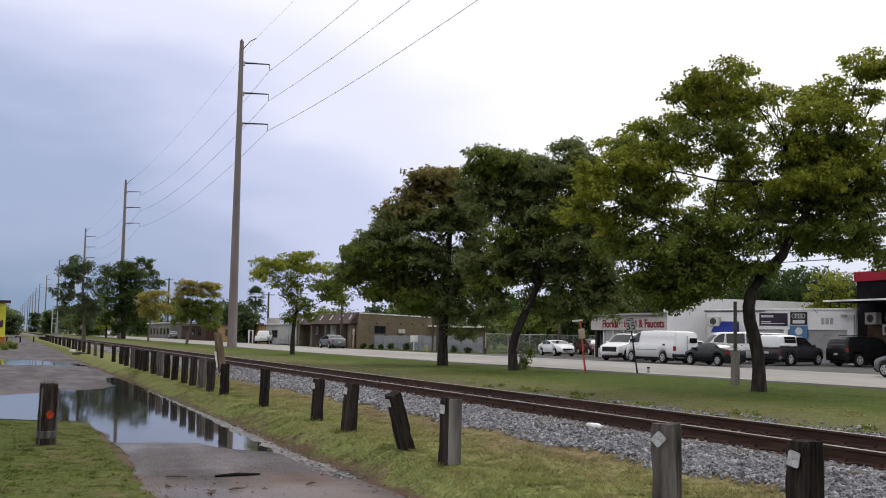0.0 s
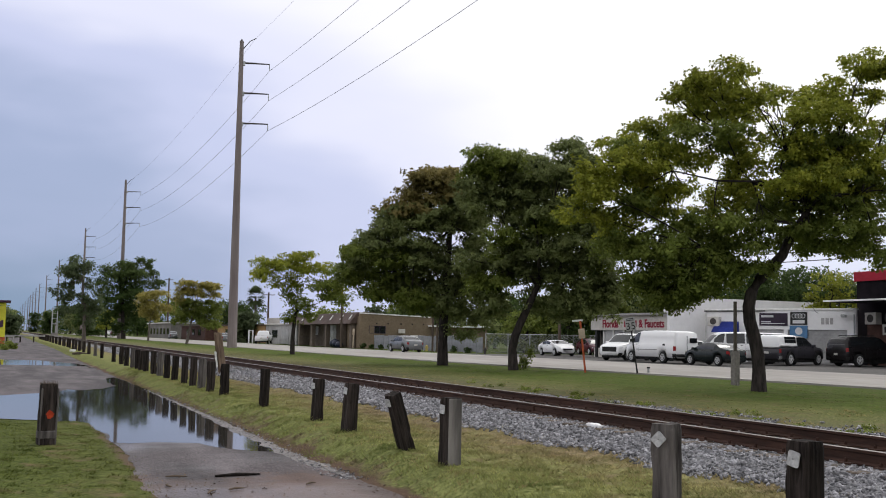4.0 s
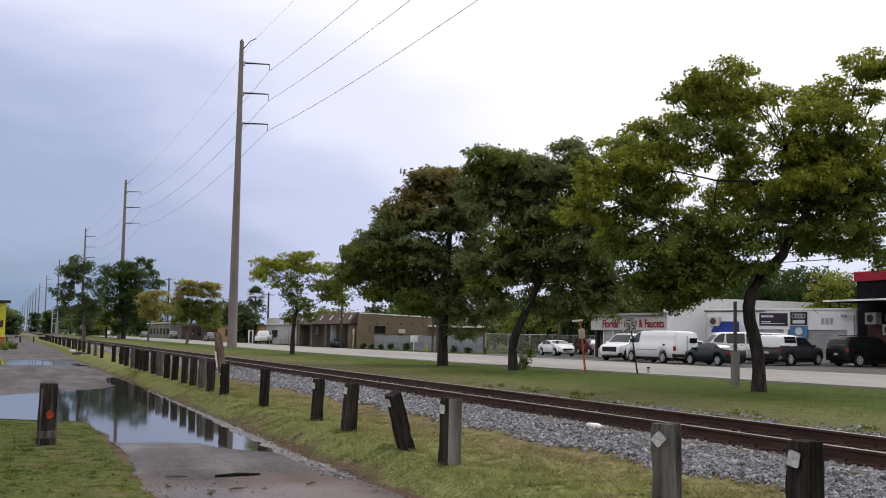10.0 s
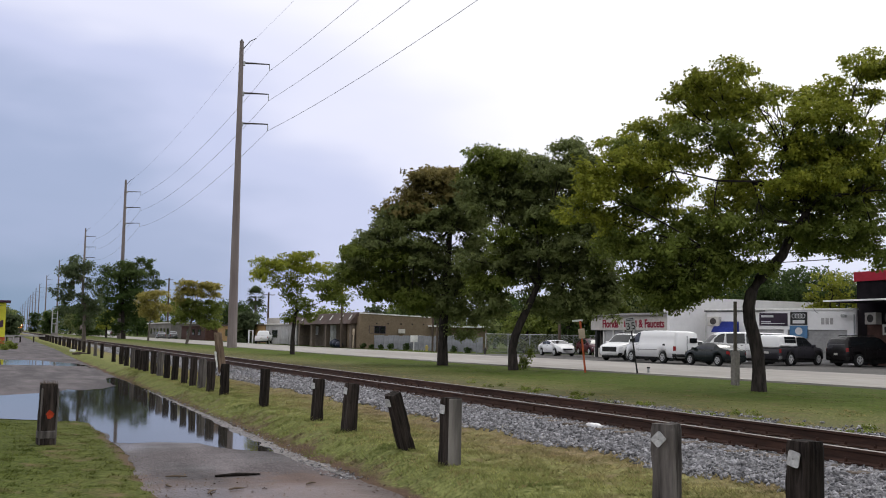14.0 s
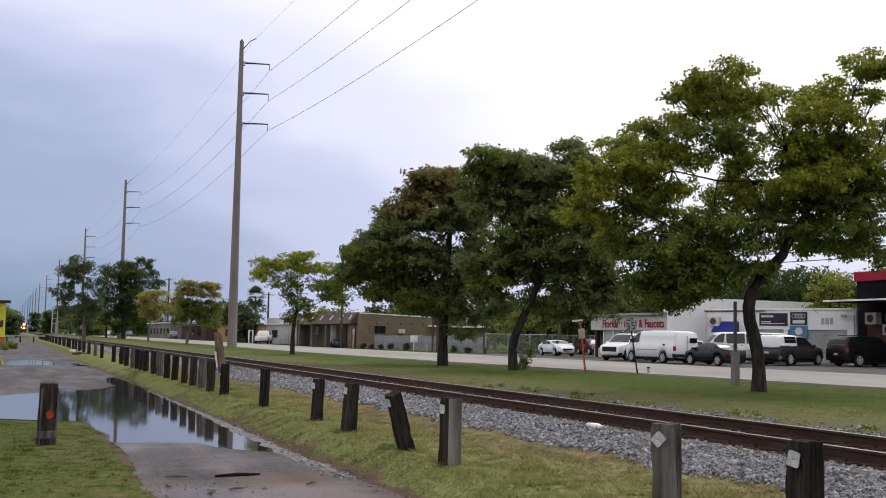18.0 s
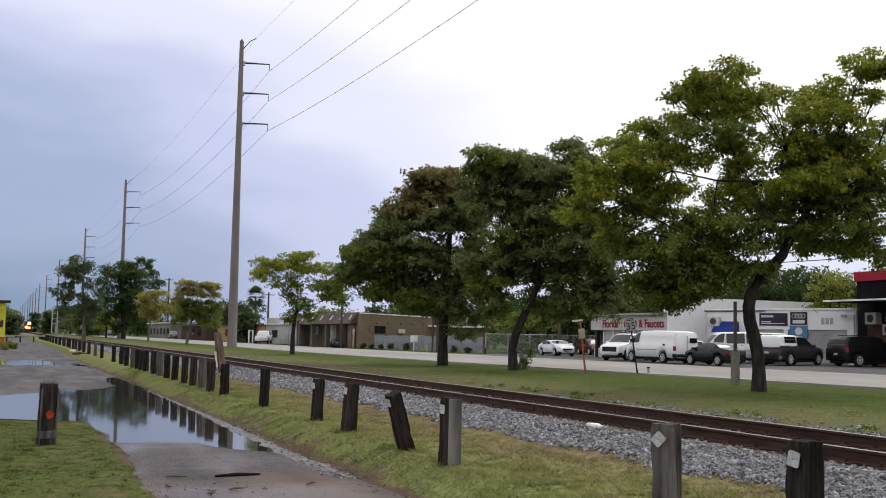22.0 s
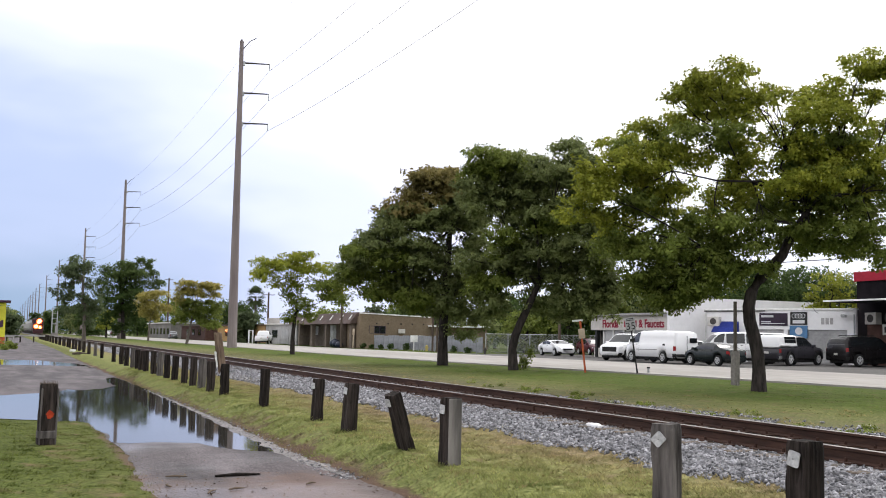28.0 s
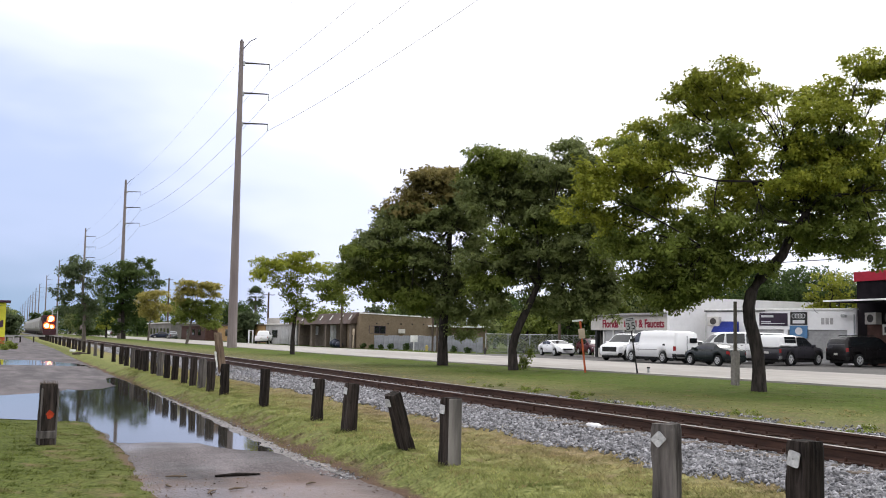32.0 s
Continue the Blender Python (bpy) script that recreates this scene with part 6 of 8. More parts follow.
wall_run("wall", gry, (36.4, 249.0), (36.4, 290.0), -0.05, 3.5, 0.3, M["dun_wall"])
wall_run("wall", gry, (36.7, 249.0), (52.0, 249.0), -0.05, 3.5, -0.3, M["dun_wall"])
part("roof", bx(36.0, 52, 248.6, 290.2, 3.5, 3.75, 0.03), M["cream_wall"], gry)
for y in range(252, 288, 6):
    for z in (0.9,):
        part("window", bx(36.32, 36.42, y, y + 2.8, z, z + 1.4), M["car_glass"], gry)

# shop with red letters
shop = thing("letter_shop", pose(0, 0, 0), "cream shopfront with red lettering on its fascia", "shop")
wall_run("wall", shop, (45.3, 64.2), (45.3, 74.6), -0.02, 0.75, 0.25, M["cream_wall"], "low wall under the shop windows")
wall_run("wall", shop, (45.6, 74.6), (55.0, 74.6), -0.02, 3.3, -0.25, M["cream_wall"])
wall_run("back_wall", shop, (47.2, 64.2), (47.2, 74.3), -0.02, 2.2, 0.2, M["cream_wall"])
fas = part("fascia", bx(45.15, 45.5, 64.0, 74.9, 2.2, 3.32, 0.02), M["cream_wall"], shop, "broad cream fascia")
part("roof", bx(44.75, 59.9, 64.1, 76.9, 3.325, 3.46, 0.02), M["grey_wall"], shop, "flat roof with an overhanging edge")
for k in range(7):
    y = 64.4 + 1.45 * k
    part("mullion", bx(45.28, 45.42, y - 0.08, y + 0.08, 0.75, 2.2), M["trim_white"], shop)
    if k < 6:
        pane = part("shop_window", bx(45.36, 45.40, y + 0.08, y + 1.37, 0.75, 2.2), M["shutter"] if k % 3 else M["car_glass"], shop)
        for j in range(7):
            part("blind_slat", bx(45.345, 45.36, y + 0.1, y + 1.35, 0.85 + 0.19 * j, 0.95 + 0.19 * j), M["shutter"], pane)
part("door_post", bx(45.2, 45.5, 74.0, 74.3, 0, 2.2, 0.01), M["letter_dark"], shop)
FRONT = Matrix.Rotation(radians(90), 4, "X")
to_track = pose(0, 0, 0, 0, 0, -90) @ FRONT
lettering("Florida", 0.86, M["letter_red"], shop, pose(45.13, 71.85, 2.42) @ to_track, bold=0.02)
lettering("& Faucets", 0.86, M["letter_red"], shop, pose(45.13, 66.1, 2.42) @ to_track, bold=0.02)
part("letter_bar", bx(45.11, 45.15, 68.1, 69.8, 2.45, 2.95), M["letter_red"], shop, "red lettering hidden behind the road sign")

# tall white building with the low white shopfront before it
white = thing("white_building", pose(0, 0, 0), "plain white flat-roofed building", "building")
wall_run("wall", white, (45.15, 63.75), (60.4, 65.0), -0.02, 4.66, -0.3, M["white_wall"], "tall plain white side wall", 4.66)
wall_run("wall", white, (60.4, 65.05), (60.0, 74.0), -0.02, 4.66, 0.3, M["white_wall"])
wall_run("wall", white, (45.15, 64.1), (45.15, 64.6), 3.3, 4.66, 0.3, M["white_wall"])
part("roof", bx(47.5, 60.0, 65.4, 74.2, 3.50, 3.62), M["grey_wall"], white)
part("roof_vent", cyl(0.18, 0.5, "Z", (46.0, 65.0, 4.66), 10), M["galv"], white)
front = thing("white_shopfront", pose(48.0, 63.3, 0, 0, 0, -62.5), "low white shopfront with signs and shutters", "shop")
# local x runs along the front, local -y faces the road
W = 10.9
part("wall", bx(0, 0.9, 0, 0.3, -0.02, 3.7), M["white_wall"], front)
part("lintel_wall", bx(0.9, W, 0, 0.3, 2.35, 3.7), M["white_wall"], front)
for a, b in ((2.4, 3.2), (5.9, 6.2), (10.3, W)):
    part("pier", bx(a, b, 0, 0.3, -0.02, 2.35), M["white_wall"], front)
part("coping", bx(-0.1, W + 0.1, -0.08, 0.36, 3.7, 3.82, 0.02), M["trim_white"], front)
part("drip_edge", bx(-0.05, 4.6, -0.12, -0.02, 3.62, 3.69, 0.01), M["letter_dark"], front, "dark drip edge")
part("doorway", bx(0.9, 2.4, 0.22, 0.30, 0, 2.35), M["dark_open"], front)
for a, b in ((3.2, 5.9), (6.2, 10.3)):
    sh = part("roller_shutter", bx(a, b, 0.16, 0.22, 0, 2.35), M["shutter"], front, "pale roller shutter")
    for j in range(12):
        part("slat", bx(a + 0.02, b - 0.02, 0.135, 0.16, 0.05 + 0.19 * j, 0.20 + 0.19 * j, 0.006), M["shutter"], sh)
aw = part("awning", prism([(0.0, 2.1), (0.0, 2.9), (0.95, 2.1)], 0.85, 2.6), M["blue_awning"], front, "blue canvas door awning")
aw.matrix_basis = Matrix(((0, 1, 0, 0), (-1, 0, 0, -0.01), (0, 0, 1, 0), (0, 0, 0, 1)))
s1 = part("sign_panel", bx(4.15, 6.2, -0.06, -0.005, 2.62, 3.5, 0.01), M["sign_dark"], front, "dark purple sign panel")
for z0, z1, a, b in ((3.2, 3.36, 4.3, 5.2), (2.85, 2.93, 4.3, 5.0), (2.74, 2.79, 4.3, 6.0)):
    part("text_bar", bx(a, b, -0.072, -0.06, z0, z1), M["letter_white"], s1)
s2 = part("sign_panel", bx(6.4, 7.6, -0.06, -0.005, 2.68, 3.58, 0.01), M["letter_dark"], front, "black sign panel with pale rings")
for k in range(4):
    ringv = tube([(6.68 + 0.21 * k + 0.15 * math.cos(a), -0.07, 3.3 + 0.15 * math.sin(a)) for a in np.linspace(0, 6.2832, 17)], [0.022] * 17, 5)
    part("ring", ringv, M["letter_white"], s2)
part("text_bar", bx(6.58, 7.42, -0.072, -0.06, 2.78, 3.02), M["letter_white"], s2)
s3 = part("sign_panel", bx(6.35, 7.6, -0.05, 0.02, 1.75, 2.62, 0.01), M["sign_blue"], front, "pale blue sign panel with a white disc")
part("disc", cyl(0.26, 0.02, "Y", (7.0, -0.06, 2.25), 20), M["letter_white"], s3)
for k in range(3):
    part("painted_mark", bx(8.55 + 0.30 * k, 8.77 + 0.30 * k, -0.02, -0.002, 2.72, 3.16), M["grey_wall"], front, "faded grey painted mark")
ac = part("wall_unit", bx(0.35, 1.25, -0.45, 0, 2.55, 3.25, 0.03), M["cream_wall"], front, "air conditioner on brackets")
part("fan", cyl(0.24, 0.03, "Y", (0.8, -0.46, 2.9), 18), M["steel"], ac)
part("downpipe", tube([(0.05, -0.08, 3.5), (0.05, -0.08, 0.0)], [0.05, 0.05], 6), M["trim_white"], front)
part("downpipe", tube([(W - 0.1, -0.08, 3.4), (W - 0.1, -0.08, 0.0)], [0.05, 0.05], 6), M["galv"], front)
part("flood_lamp", bx(W - 0.9, W - 0.6, -0.4, -0.05, 3.2, 3.4, 0.02), M["galv"], front)

# dark building with a red band and a canopy
dark = thing("red_banded_building", pose(0, 0, 0), "dark garage building with a red top band", "building")
wall_run("wall", dark, (54.4, 54.9), (54.4, 51.2), -0.02, 6.3, -0.3, M["shaded_charcoal"])
wall_run("wall", dark, (54.8, 54.9), (68.0, 58.5), -0.02, 6.3, -0.3, M["shaded_charcoal"])
wall_run("upper_wall", dark, (54.4, 51.2), (54.4, 36.0), 3.6, 6.3, -0.3, M["shaded_charcoal"])
wall_run("wall", dark, (54.4, 36.0), (66.0, 36.0), -0.02, 6.3, 0.3, M["shaded_charcoal"])
part("band", bx(54.2, 54.37, 36.0, 54.9, 5.72, 6.38, 0.02), M["red_band"], dark, "bright red painted band")
part("side_band", prism([(54.38, 5.72), (56.0, 5.72), (56.0, 6.38), (54.38, 6.38)], 54.95, 55.15), M["red_band"], dark)
part("canopy", bx(50.6, 54.35, 36.0, 54.0, 4.17, 4.29, 0.02), M["shaded_charcoal"], dark, "projecting flat canopy")
part("canopy_edge", bx(50.5, 50.6, 36.0, 54.0, 4.18, 4.29, 0.01), M["trim_white"], dark, "pale metal canopy edge")
part("garage_back", bx(61.0, 61.2, 36.3, 53.5, 0, 4.0), M["shaded_charcoal"], dark)
part("garage_roof", bx(54.7, 66.0, 36.2, 55.0, 5.2, 5.4), M["shaded_charcoal"], dark)
part("red_panel", bx(54.28, 54.38, 51.5, 53.9, 0.0, 2.75, 0.01), M["maroon_wall"], dark, "dull red lower wall")
ac = part("wall_unit", bx(53.85, 54.38, 52.7, 53.7, 2.75, 3.55, 0.03), M["cream_wall"], dark, "air conditioner on the wall")
part("fan", cyl(0.27, 0.04, "X", (53.84, 53.2, 3.15), 18), M["steel"], ac)
pl = part("sign_plate", bx(54.2, 54.28, 51.1, 52.5, 2.05, 2.75, 0.01), M["cream_wall"], dark, "pale plate with plain bars")
for k in range(3):
    part("text_bar", bx(54.18, 54.2, 51.3 + 0.38 * k, 51.55 + 0.38 * k, 2.2, 2.6), M["letter_dark"], pl)
part("hoist_ring", cyl(0.45, 0.1, "X", (54.3, 51.9, 3.2), 20), M["steel"], dark)
for k, z in enumerate((6.75, 7.35)):
    ln = span((44.6, 79.2, z + 1.0), (52.0, 22.0, z + 1.0), 1.0, 0.03)
    tagged(part("service_cable", ln, M["letter_dark"]), "black overhead cable before the red-banded building", "cable", "overhead cables by the shops")

# ---- signs and posts on the grass strip ----
speed = thing("speed_sign", pose(26.3, 39.6, -0.05, 0, -8, -33), "leaning white speed sign on a dark post", "sign")
part("post", bx(-0.035, 0.035, -0.02, 0.02, 0, 2.2, 0.004), M["letter_dark"], speed)
pl = part("plate", bx(-0.23, 0.23, -0.035, -0.022, 1.95, 2.54, 0.004), M["shutter"], speed, "white plate with dark numerals")
lettering("35", 0.46, M["letter_dark"], pl, pose(0, -0.037, 2.0) @ FRONT, 0.003)
for z, w in ((2.47, 0.16), (2.40, 0.16)):
    part("text_bar", bx(-w, w, -0.038, -0.035, z, z + 0.035), M["letter_dark"], pl)
part("bracket", bx(-0.12, 0.12, -0.05, 0.05, 1.45, 1.60, 0.01), M["letter_dark"], speed)
orange = thing("orange_marker_post", pose(24.5, 41.1, -0.05, 0, -6, -30), "leaning orange marker post with a tan plate", "marker post")
part("stake", bx(-0.045, 0.045, -0.04, 0.04, 0, 2.35, 0.01), M["orange_post"], orange)
part("plate", bx(-0.13, 0.16, -0.07, -0.05, 1.55, 2.0, 0.006), M["tan_plate"], orange, "faded tan plate")
part("top_bar", bx(-0.36, 0.12, -0.03, 0.03, 2.33, 2.42, 0.008), M["trim_white"], orange, "pale bar across the top")
stub = thing("concrete_stub", pose(23.7, 29.6, -0.06), "grey square concrete marker on grass", "marker post")
part("block", timber(0.25, 0.24, 1.18, 131.0, chip=0.05), M["concrete"], stub)
slim = thing("slim_pole", pose(23.98, 29.95, -0.06), "slim grey wooden pole behind the concrete marker", "pole")
part("shaft", tube([(0, 0, 0), (0.02, 0, 2.95)], [0.07, 0.06], 8), M["bark_grey"], slim)
cap = thing("marker_pipe", pose(26.95, 39.7, -0.06), "small capped pipe in the grass", "pipe")
part("pipe", cyl(0.05, 0.28, "Z", (0, 0, 0.14), 8), M["galv"], cap)
part("cap", cyl(0.075, 0.07, "Z", (0, 0, 0.29), 8), M["steel"], cap)

# painted kiosk end and rail at the far left of the path
kiosk = thing("painted_kiosk", pose(-2.4, 146.0, -0.46), "bright yellow painted kiosk with a dark roof", "kiosk")
part("wall", bx(-2.6, 2.75, -1.5, 1.5, 0, 5.36, 0.02), M["yellow_paint"], kiosk)
part("roof", bx(-3.2, 3.3, -1.9, 1.9, 5.36, 5.66, 0.04), M["purple_paint"], kiosk, "dark overhanging roof")
part("red_base", bx(-2.6, 2.76, -1.52, -1.5, 0.0, 0.95), M["orange_post"], kiosk, "orange painted foot")
part("stripe", prism([(0.6, 2.2), (2.5, 3.2), (2.5, 2.3), (0.6, 1.5)], -1.53, -1.5), M["purple_paint"], kiosk, "dark slanting painted stripe")
part("patch", prism([(0.6, 4.2), (2.2, 5.0), (0.6, 5.0)], -1.53, -1.5), M["bluegreen_paint"], kiosk, "blue-green painted corner")
rail_l = thing("white_rail_fence", pose(0.75, 118.0, -0.44), "low pale grey railing by the path", "railing")
for k in range(2):
    part("upright", bx(-0.04 + 0.8 * k - 0.4, 0.04 + 0.8 * k - 0.4, -0.04, 0.04, 0, 1.2, 0.01), M["grey_wall"], rail_l)
for z in (0.7, 1.35):
    part("bar", bx(-0.5, 0.5, -0.065, -0.042, z - 0.2, z - 0.13, 0.01), M["grey_wall"], rail_l)
guard = thing("barrier_rail", pose(4.2, 170.0, -0.45), "low grey barrier across the end of the path", "barrier")
part("beam", bx(-4.0, 4.5, -0.06, 0.06, 0.9, 1.1, 0.02), M["grey_wall"], guard)
for k in range(5):
    part("upright", bx(-3.6 + 1.9 * k, -3.4 + 1.9 * k, -0.08, 0.08, 0, 0.9, 0.02), M["post"], guard)
box = thing("signal_mast", pose(13.1, 300.0, -0.05), "pale grey railway signal mast with a ladder cage", "signal mast")
part("plinth", bx(-0.9, 0.9, -0.6, 0.6, 0, 0.8, 0.05), M["concrete"], box)
part("cabinet", bx(0.1, 0.8, -0.4, 0.4, 0.8, 2.6, 0.04), M["grey_wall"], box)
for x in (-0.75, 0.55):
    part("upright", bx(x - 0.14, x + 0.14, -0.14, 0.14, 0.8, 7.6, 0.02), M["galv"], box)
for z in (3.2, 4.6, 6.0, 7.4):
    part("rung", bx(-0.6, 0.4, -0.06, 0.06, z, z + 0.14, 0.02), M["galv"], box)
for x, y, s in ((-0.6, 105.0, 0.9), (0.4, 110.0, 0.7)):
    b = thing("shrub", pose(x, y, -0.5), "weedy green shrub beside the path", "shrub")
    v, f, nn = leaf_cloud([((0, 0, s * 0.6), s, s, s * 0.7), ((0.6, 0, s * 0.4), s * 0.6, s * 0.6, s * 0.5)], 0.25, 1.8, int(500 + x * 10))
    quick_mesh("leaves", v, f, M["leaf_mid"], b, normals=nn)
log = thing("driftwood_log", pose(5.15, 78.0, float(lie(5.15, 78.0)), 0, 0, 15), "weathered branch lying on the verge", "branch")
part("wood", tube([(-0.5, 0, 0.08), (0, 0.1, 0.10), (0.6, -0.05, 0.07)], [0.08, 0.10, 0.05], 7), M["tie"], log)
rag_ = thing("litter", pose(5.25, 88.0, float(lie(5.25, 88.0))), "white scrap lying on the grass", "litter")
part("scrap", slab([(-0.2, -0.15), (0.15, -0.2), (0.25, 0.1), (0.0, 0.2), (-0.22, 0.1)], 0, 0.16), M["trim_white"], rag_)

# ---- vehicles: local x forward, y to the left, z up, origin on the ground below the middle ----
def wheel(parent, x, y, r, rim_mat, w=0.22):
    side = 1 if y > 0 else -1
    wh = part("wheel", cyl(r * 0.55, w * 0.9, "Y", (0, 0, 0), 16), M["trim_black"], parent)
    wh.matrix_basis = pose(x, y, r)
    part("tyre", cyl(r, w, "Y", (0, 0, 0), 20, bevel=0.03), M["tyre"], wh)
    part("rim", tube([(r * 0.58 * math.cos(a), side * (w / 2 + 0.004), r * 0.58 * math.sin(a)) for a in np.linspace(0, 2 * math.pi, 17)], [r * 0.085] * 17, 6), rim_mat, wh)
    part("hub", cyl(r * 0.18, 0.04, "Y", (0, side * (w / 2 + 0.006), 0), 10, bevel=0.01), rim_mat, wh)
    # black disc puts the shade behind the spokes into colour
    part("brake_disc", cyl(r * 0.5, 0.02, "Y", (0, side * (w / 2 - 0.004), 0), 14), M["trim_black"], wh)
    for k in range(5):
        a = 2 * math.pi * k / 5
        s = part("spoke", bx(-r * 0.12, r * 0.12, -0.012, 0.012, 0.05, r * 0.56, 0.008), rim_mat, wh)
        s.matrix_basis = pose(0, side * (w / 2 + 0.014), 0) @ Matrix.Rotation(a, 4, "Y")
    return wh


class Shell:
    """A car body lofted along x: tables of roof line, waist line and half width, wheel openings cut from below."""

    def __init__(self, L, top, belt, half, wheels, r, low=0.24, lean=0.26, gap=0.07):
        self.L, self.top, self.belt, self.half, self.wheels, self.r, self.low, self.lean, self.gap = L, top, belt, half, wheels, r, low, lean, gap

    def at(self, x, u, sgn):
        """The point of the skin at x and u: 0 keel, 2 sill, 4 to 5 waist, 5 to 7 side glass, 7 to 9 roof."""
        t = float(np.interp(x, *zip(*self.top)))
        h = float(np.interp(x, *zip(*self.half)))
        b = self.low
        for xw in self.wheels:
            d = abs(x - xw)
            if d < self.r + self.gap:
                b = max(b, self.r + math.sqrt((self.r + self.gap) ** 2 - d * d) - 0.02)
        w = min(float(np.interp(x, *zip(*self.belt))), t - 0.03)
        b = min(b, w - 0.08)
        rise = t - w
        g = min(1.0, rise / 0.4)
        yr = 0.96 * h - self.lean * max(0.0, rise - 0.03)
        ring = ((0, b), (0.84 * h, b), (0.97 * h, b + 0.05), (h, b + 0.55 * (w - b)), (0.985 * h, w - 0.02), (0.955 * h, w), ((0.955 * h + yr) / 2 + 0.02 * g, w + 0.52 * rise), (yr, t - 0.05 * g - 0.012), (0.72 * yr, t - 0.01), (0, t))
        k = min(int(u), 8)
        f = u - k
        return Vector((x, sgn * (ring[k][0] * (1 - f) + ring[k + 1][0] * f), ring[k][1] * (1 - f) + ring[k + 1][1] * f))

    def body(self, parent, paint, name="body"):
        xs = set(np.linspace(-self.L / 2, self.L / 2, 57).tolist())
        for xw in self.wheels:
            xs.update(xw + (self.r + self.gap) * c for c in (-1.0, -0.995, -0.97, -0.9, 0.9, 0.97, 0.995, 1.0))
        xs = sorted(x for x in xs if abs(x) <= self.L / 2)
        verts, faces, n = [], [], 19
        for x in xs:
            verts += [tuple(self.at(x, u, -1)) for u in range(9, 0, -1)] + [tuple(self.at(x, u, 1)) for u in range(0, 10)]
        for i in range(len(xs) - 1):
            for k in range(n):
                k2 = (k + 1) % n
                faces.append((i * n + k, i * n + k2, (i + 1) * n + k2, (i + 1) * n + k))
        faces += [tuple(range(n))[::-1], tuple((len(xs) - 1) * n + k for k in range(n))]
        bm = bmesh.new()
        vs = [bm.verts.new(q) for q in verts]
        for f in faces:
            try:
                bm.faces.new([vs[k] for k in f])
            except ValueError:
                pass
        bmesh.ops.remove_doubles(bm, verts=bm.verts, dist=0.001)
        bmesh.ops.recalc_face_normals(bm, faces=bm.faces)
        return part(name, bm, paint, parent, smooth=True)

    def skin(self, name, parent, material, xa, xb, ua, ub, sides=(-1, 1), lift=0.010, label="", slant=0.0):
        """A panel that lies on the skin, a little proud of it; with both sides given at once through the middle it is one piece."""
        nx, nu = 7, 4
        across = [(u, s) for s in sides for u in np.linspace(ua, ub, nu)]
        if len(sides) == 2:
            across = [(u, -1) for u in np.linspace(ua, ub, nu)] + [(u, 1) for u in np.linspace(ub, ua, nu)][1:]
        verts, faces = [], []
        for i in range(nx):
            for u, s in across:
                x = xa + (xb - xa) * i / (nx - 1) + slant * (u - ua) / max(0.01, ub - ua)
                q = self.at(x, u, s)
                e = 0.03
                nrm = (self.at(x + e, u, s) - self.at(x - e, u, s)).cross(self.at(x, min(8.99, u + 0.1), s) - self.at(x, u - 0.1, s)) * s
                nrm = nrm.normalized() if nrm.length > 1e-9 else Vector((0, s, 0))
                if nrm.y * s < -0.2 or nrm.z < -0.5:
                    nrm = -nrm
                verts.append(tuple(q + nrm * lift))
        m = len(across)
        for i in range(nx - 1):
            faces += [(i * m + k, i * m + k + 1, (i + 1) * m + k + 1, (i + 1) * m + k) for k in range(m - 1)]
        return part(name, (verts, faces), material, parent, label, smooth=True)


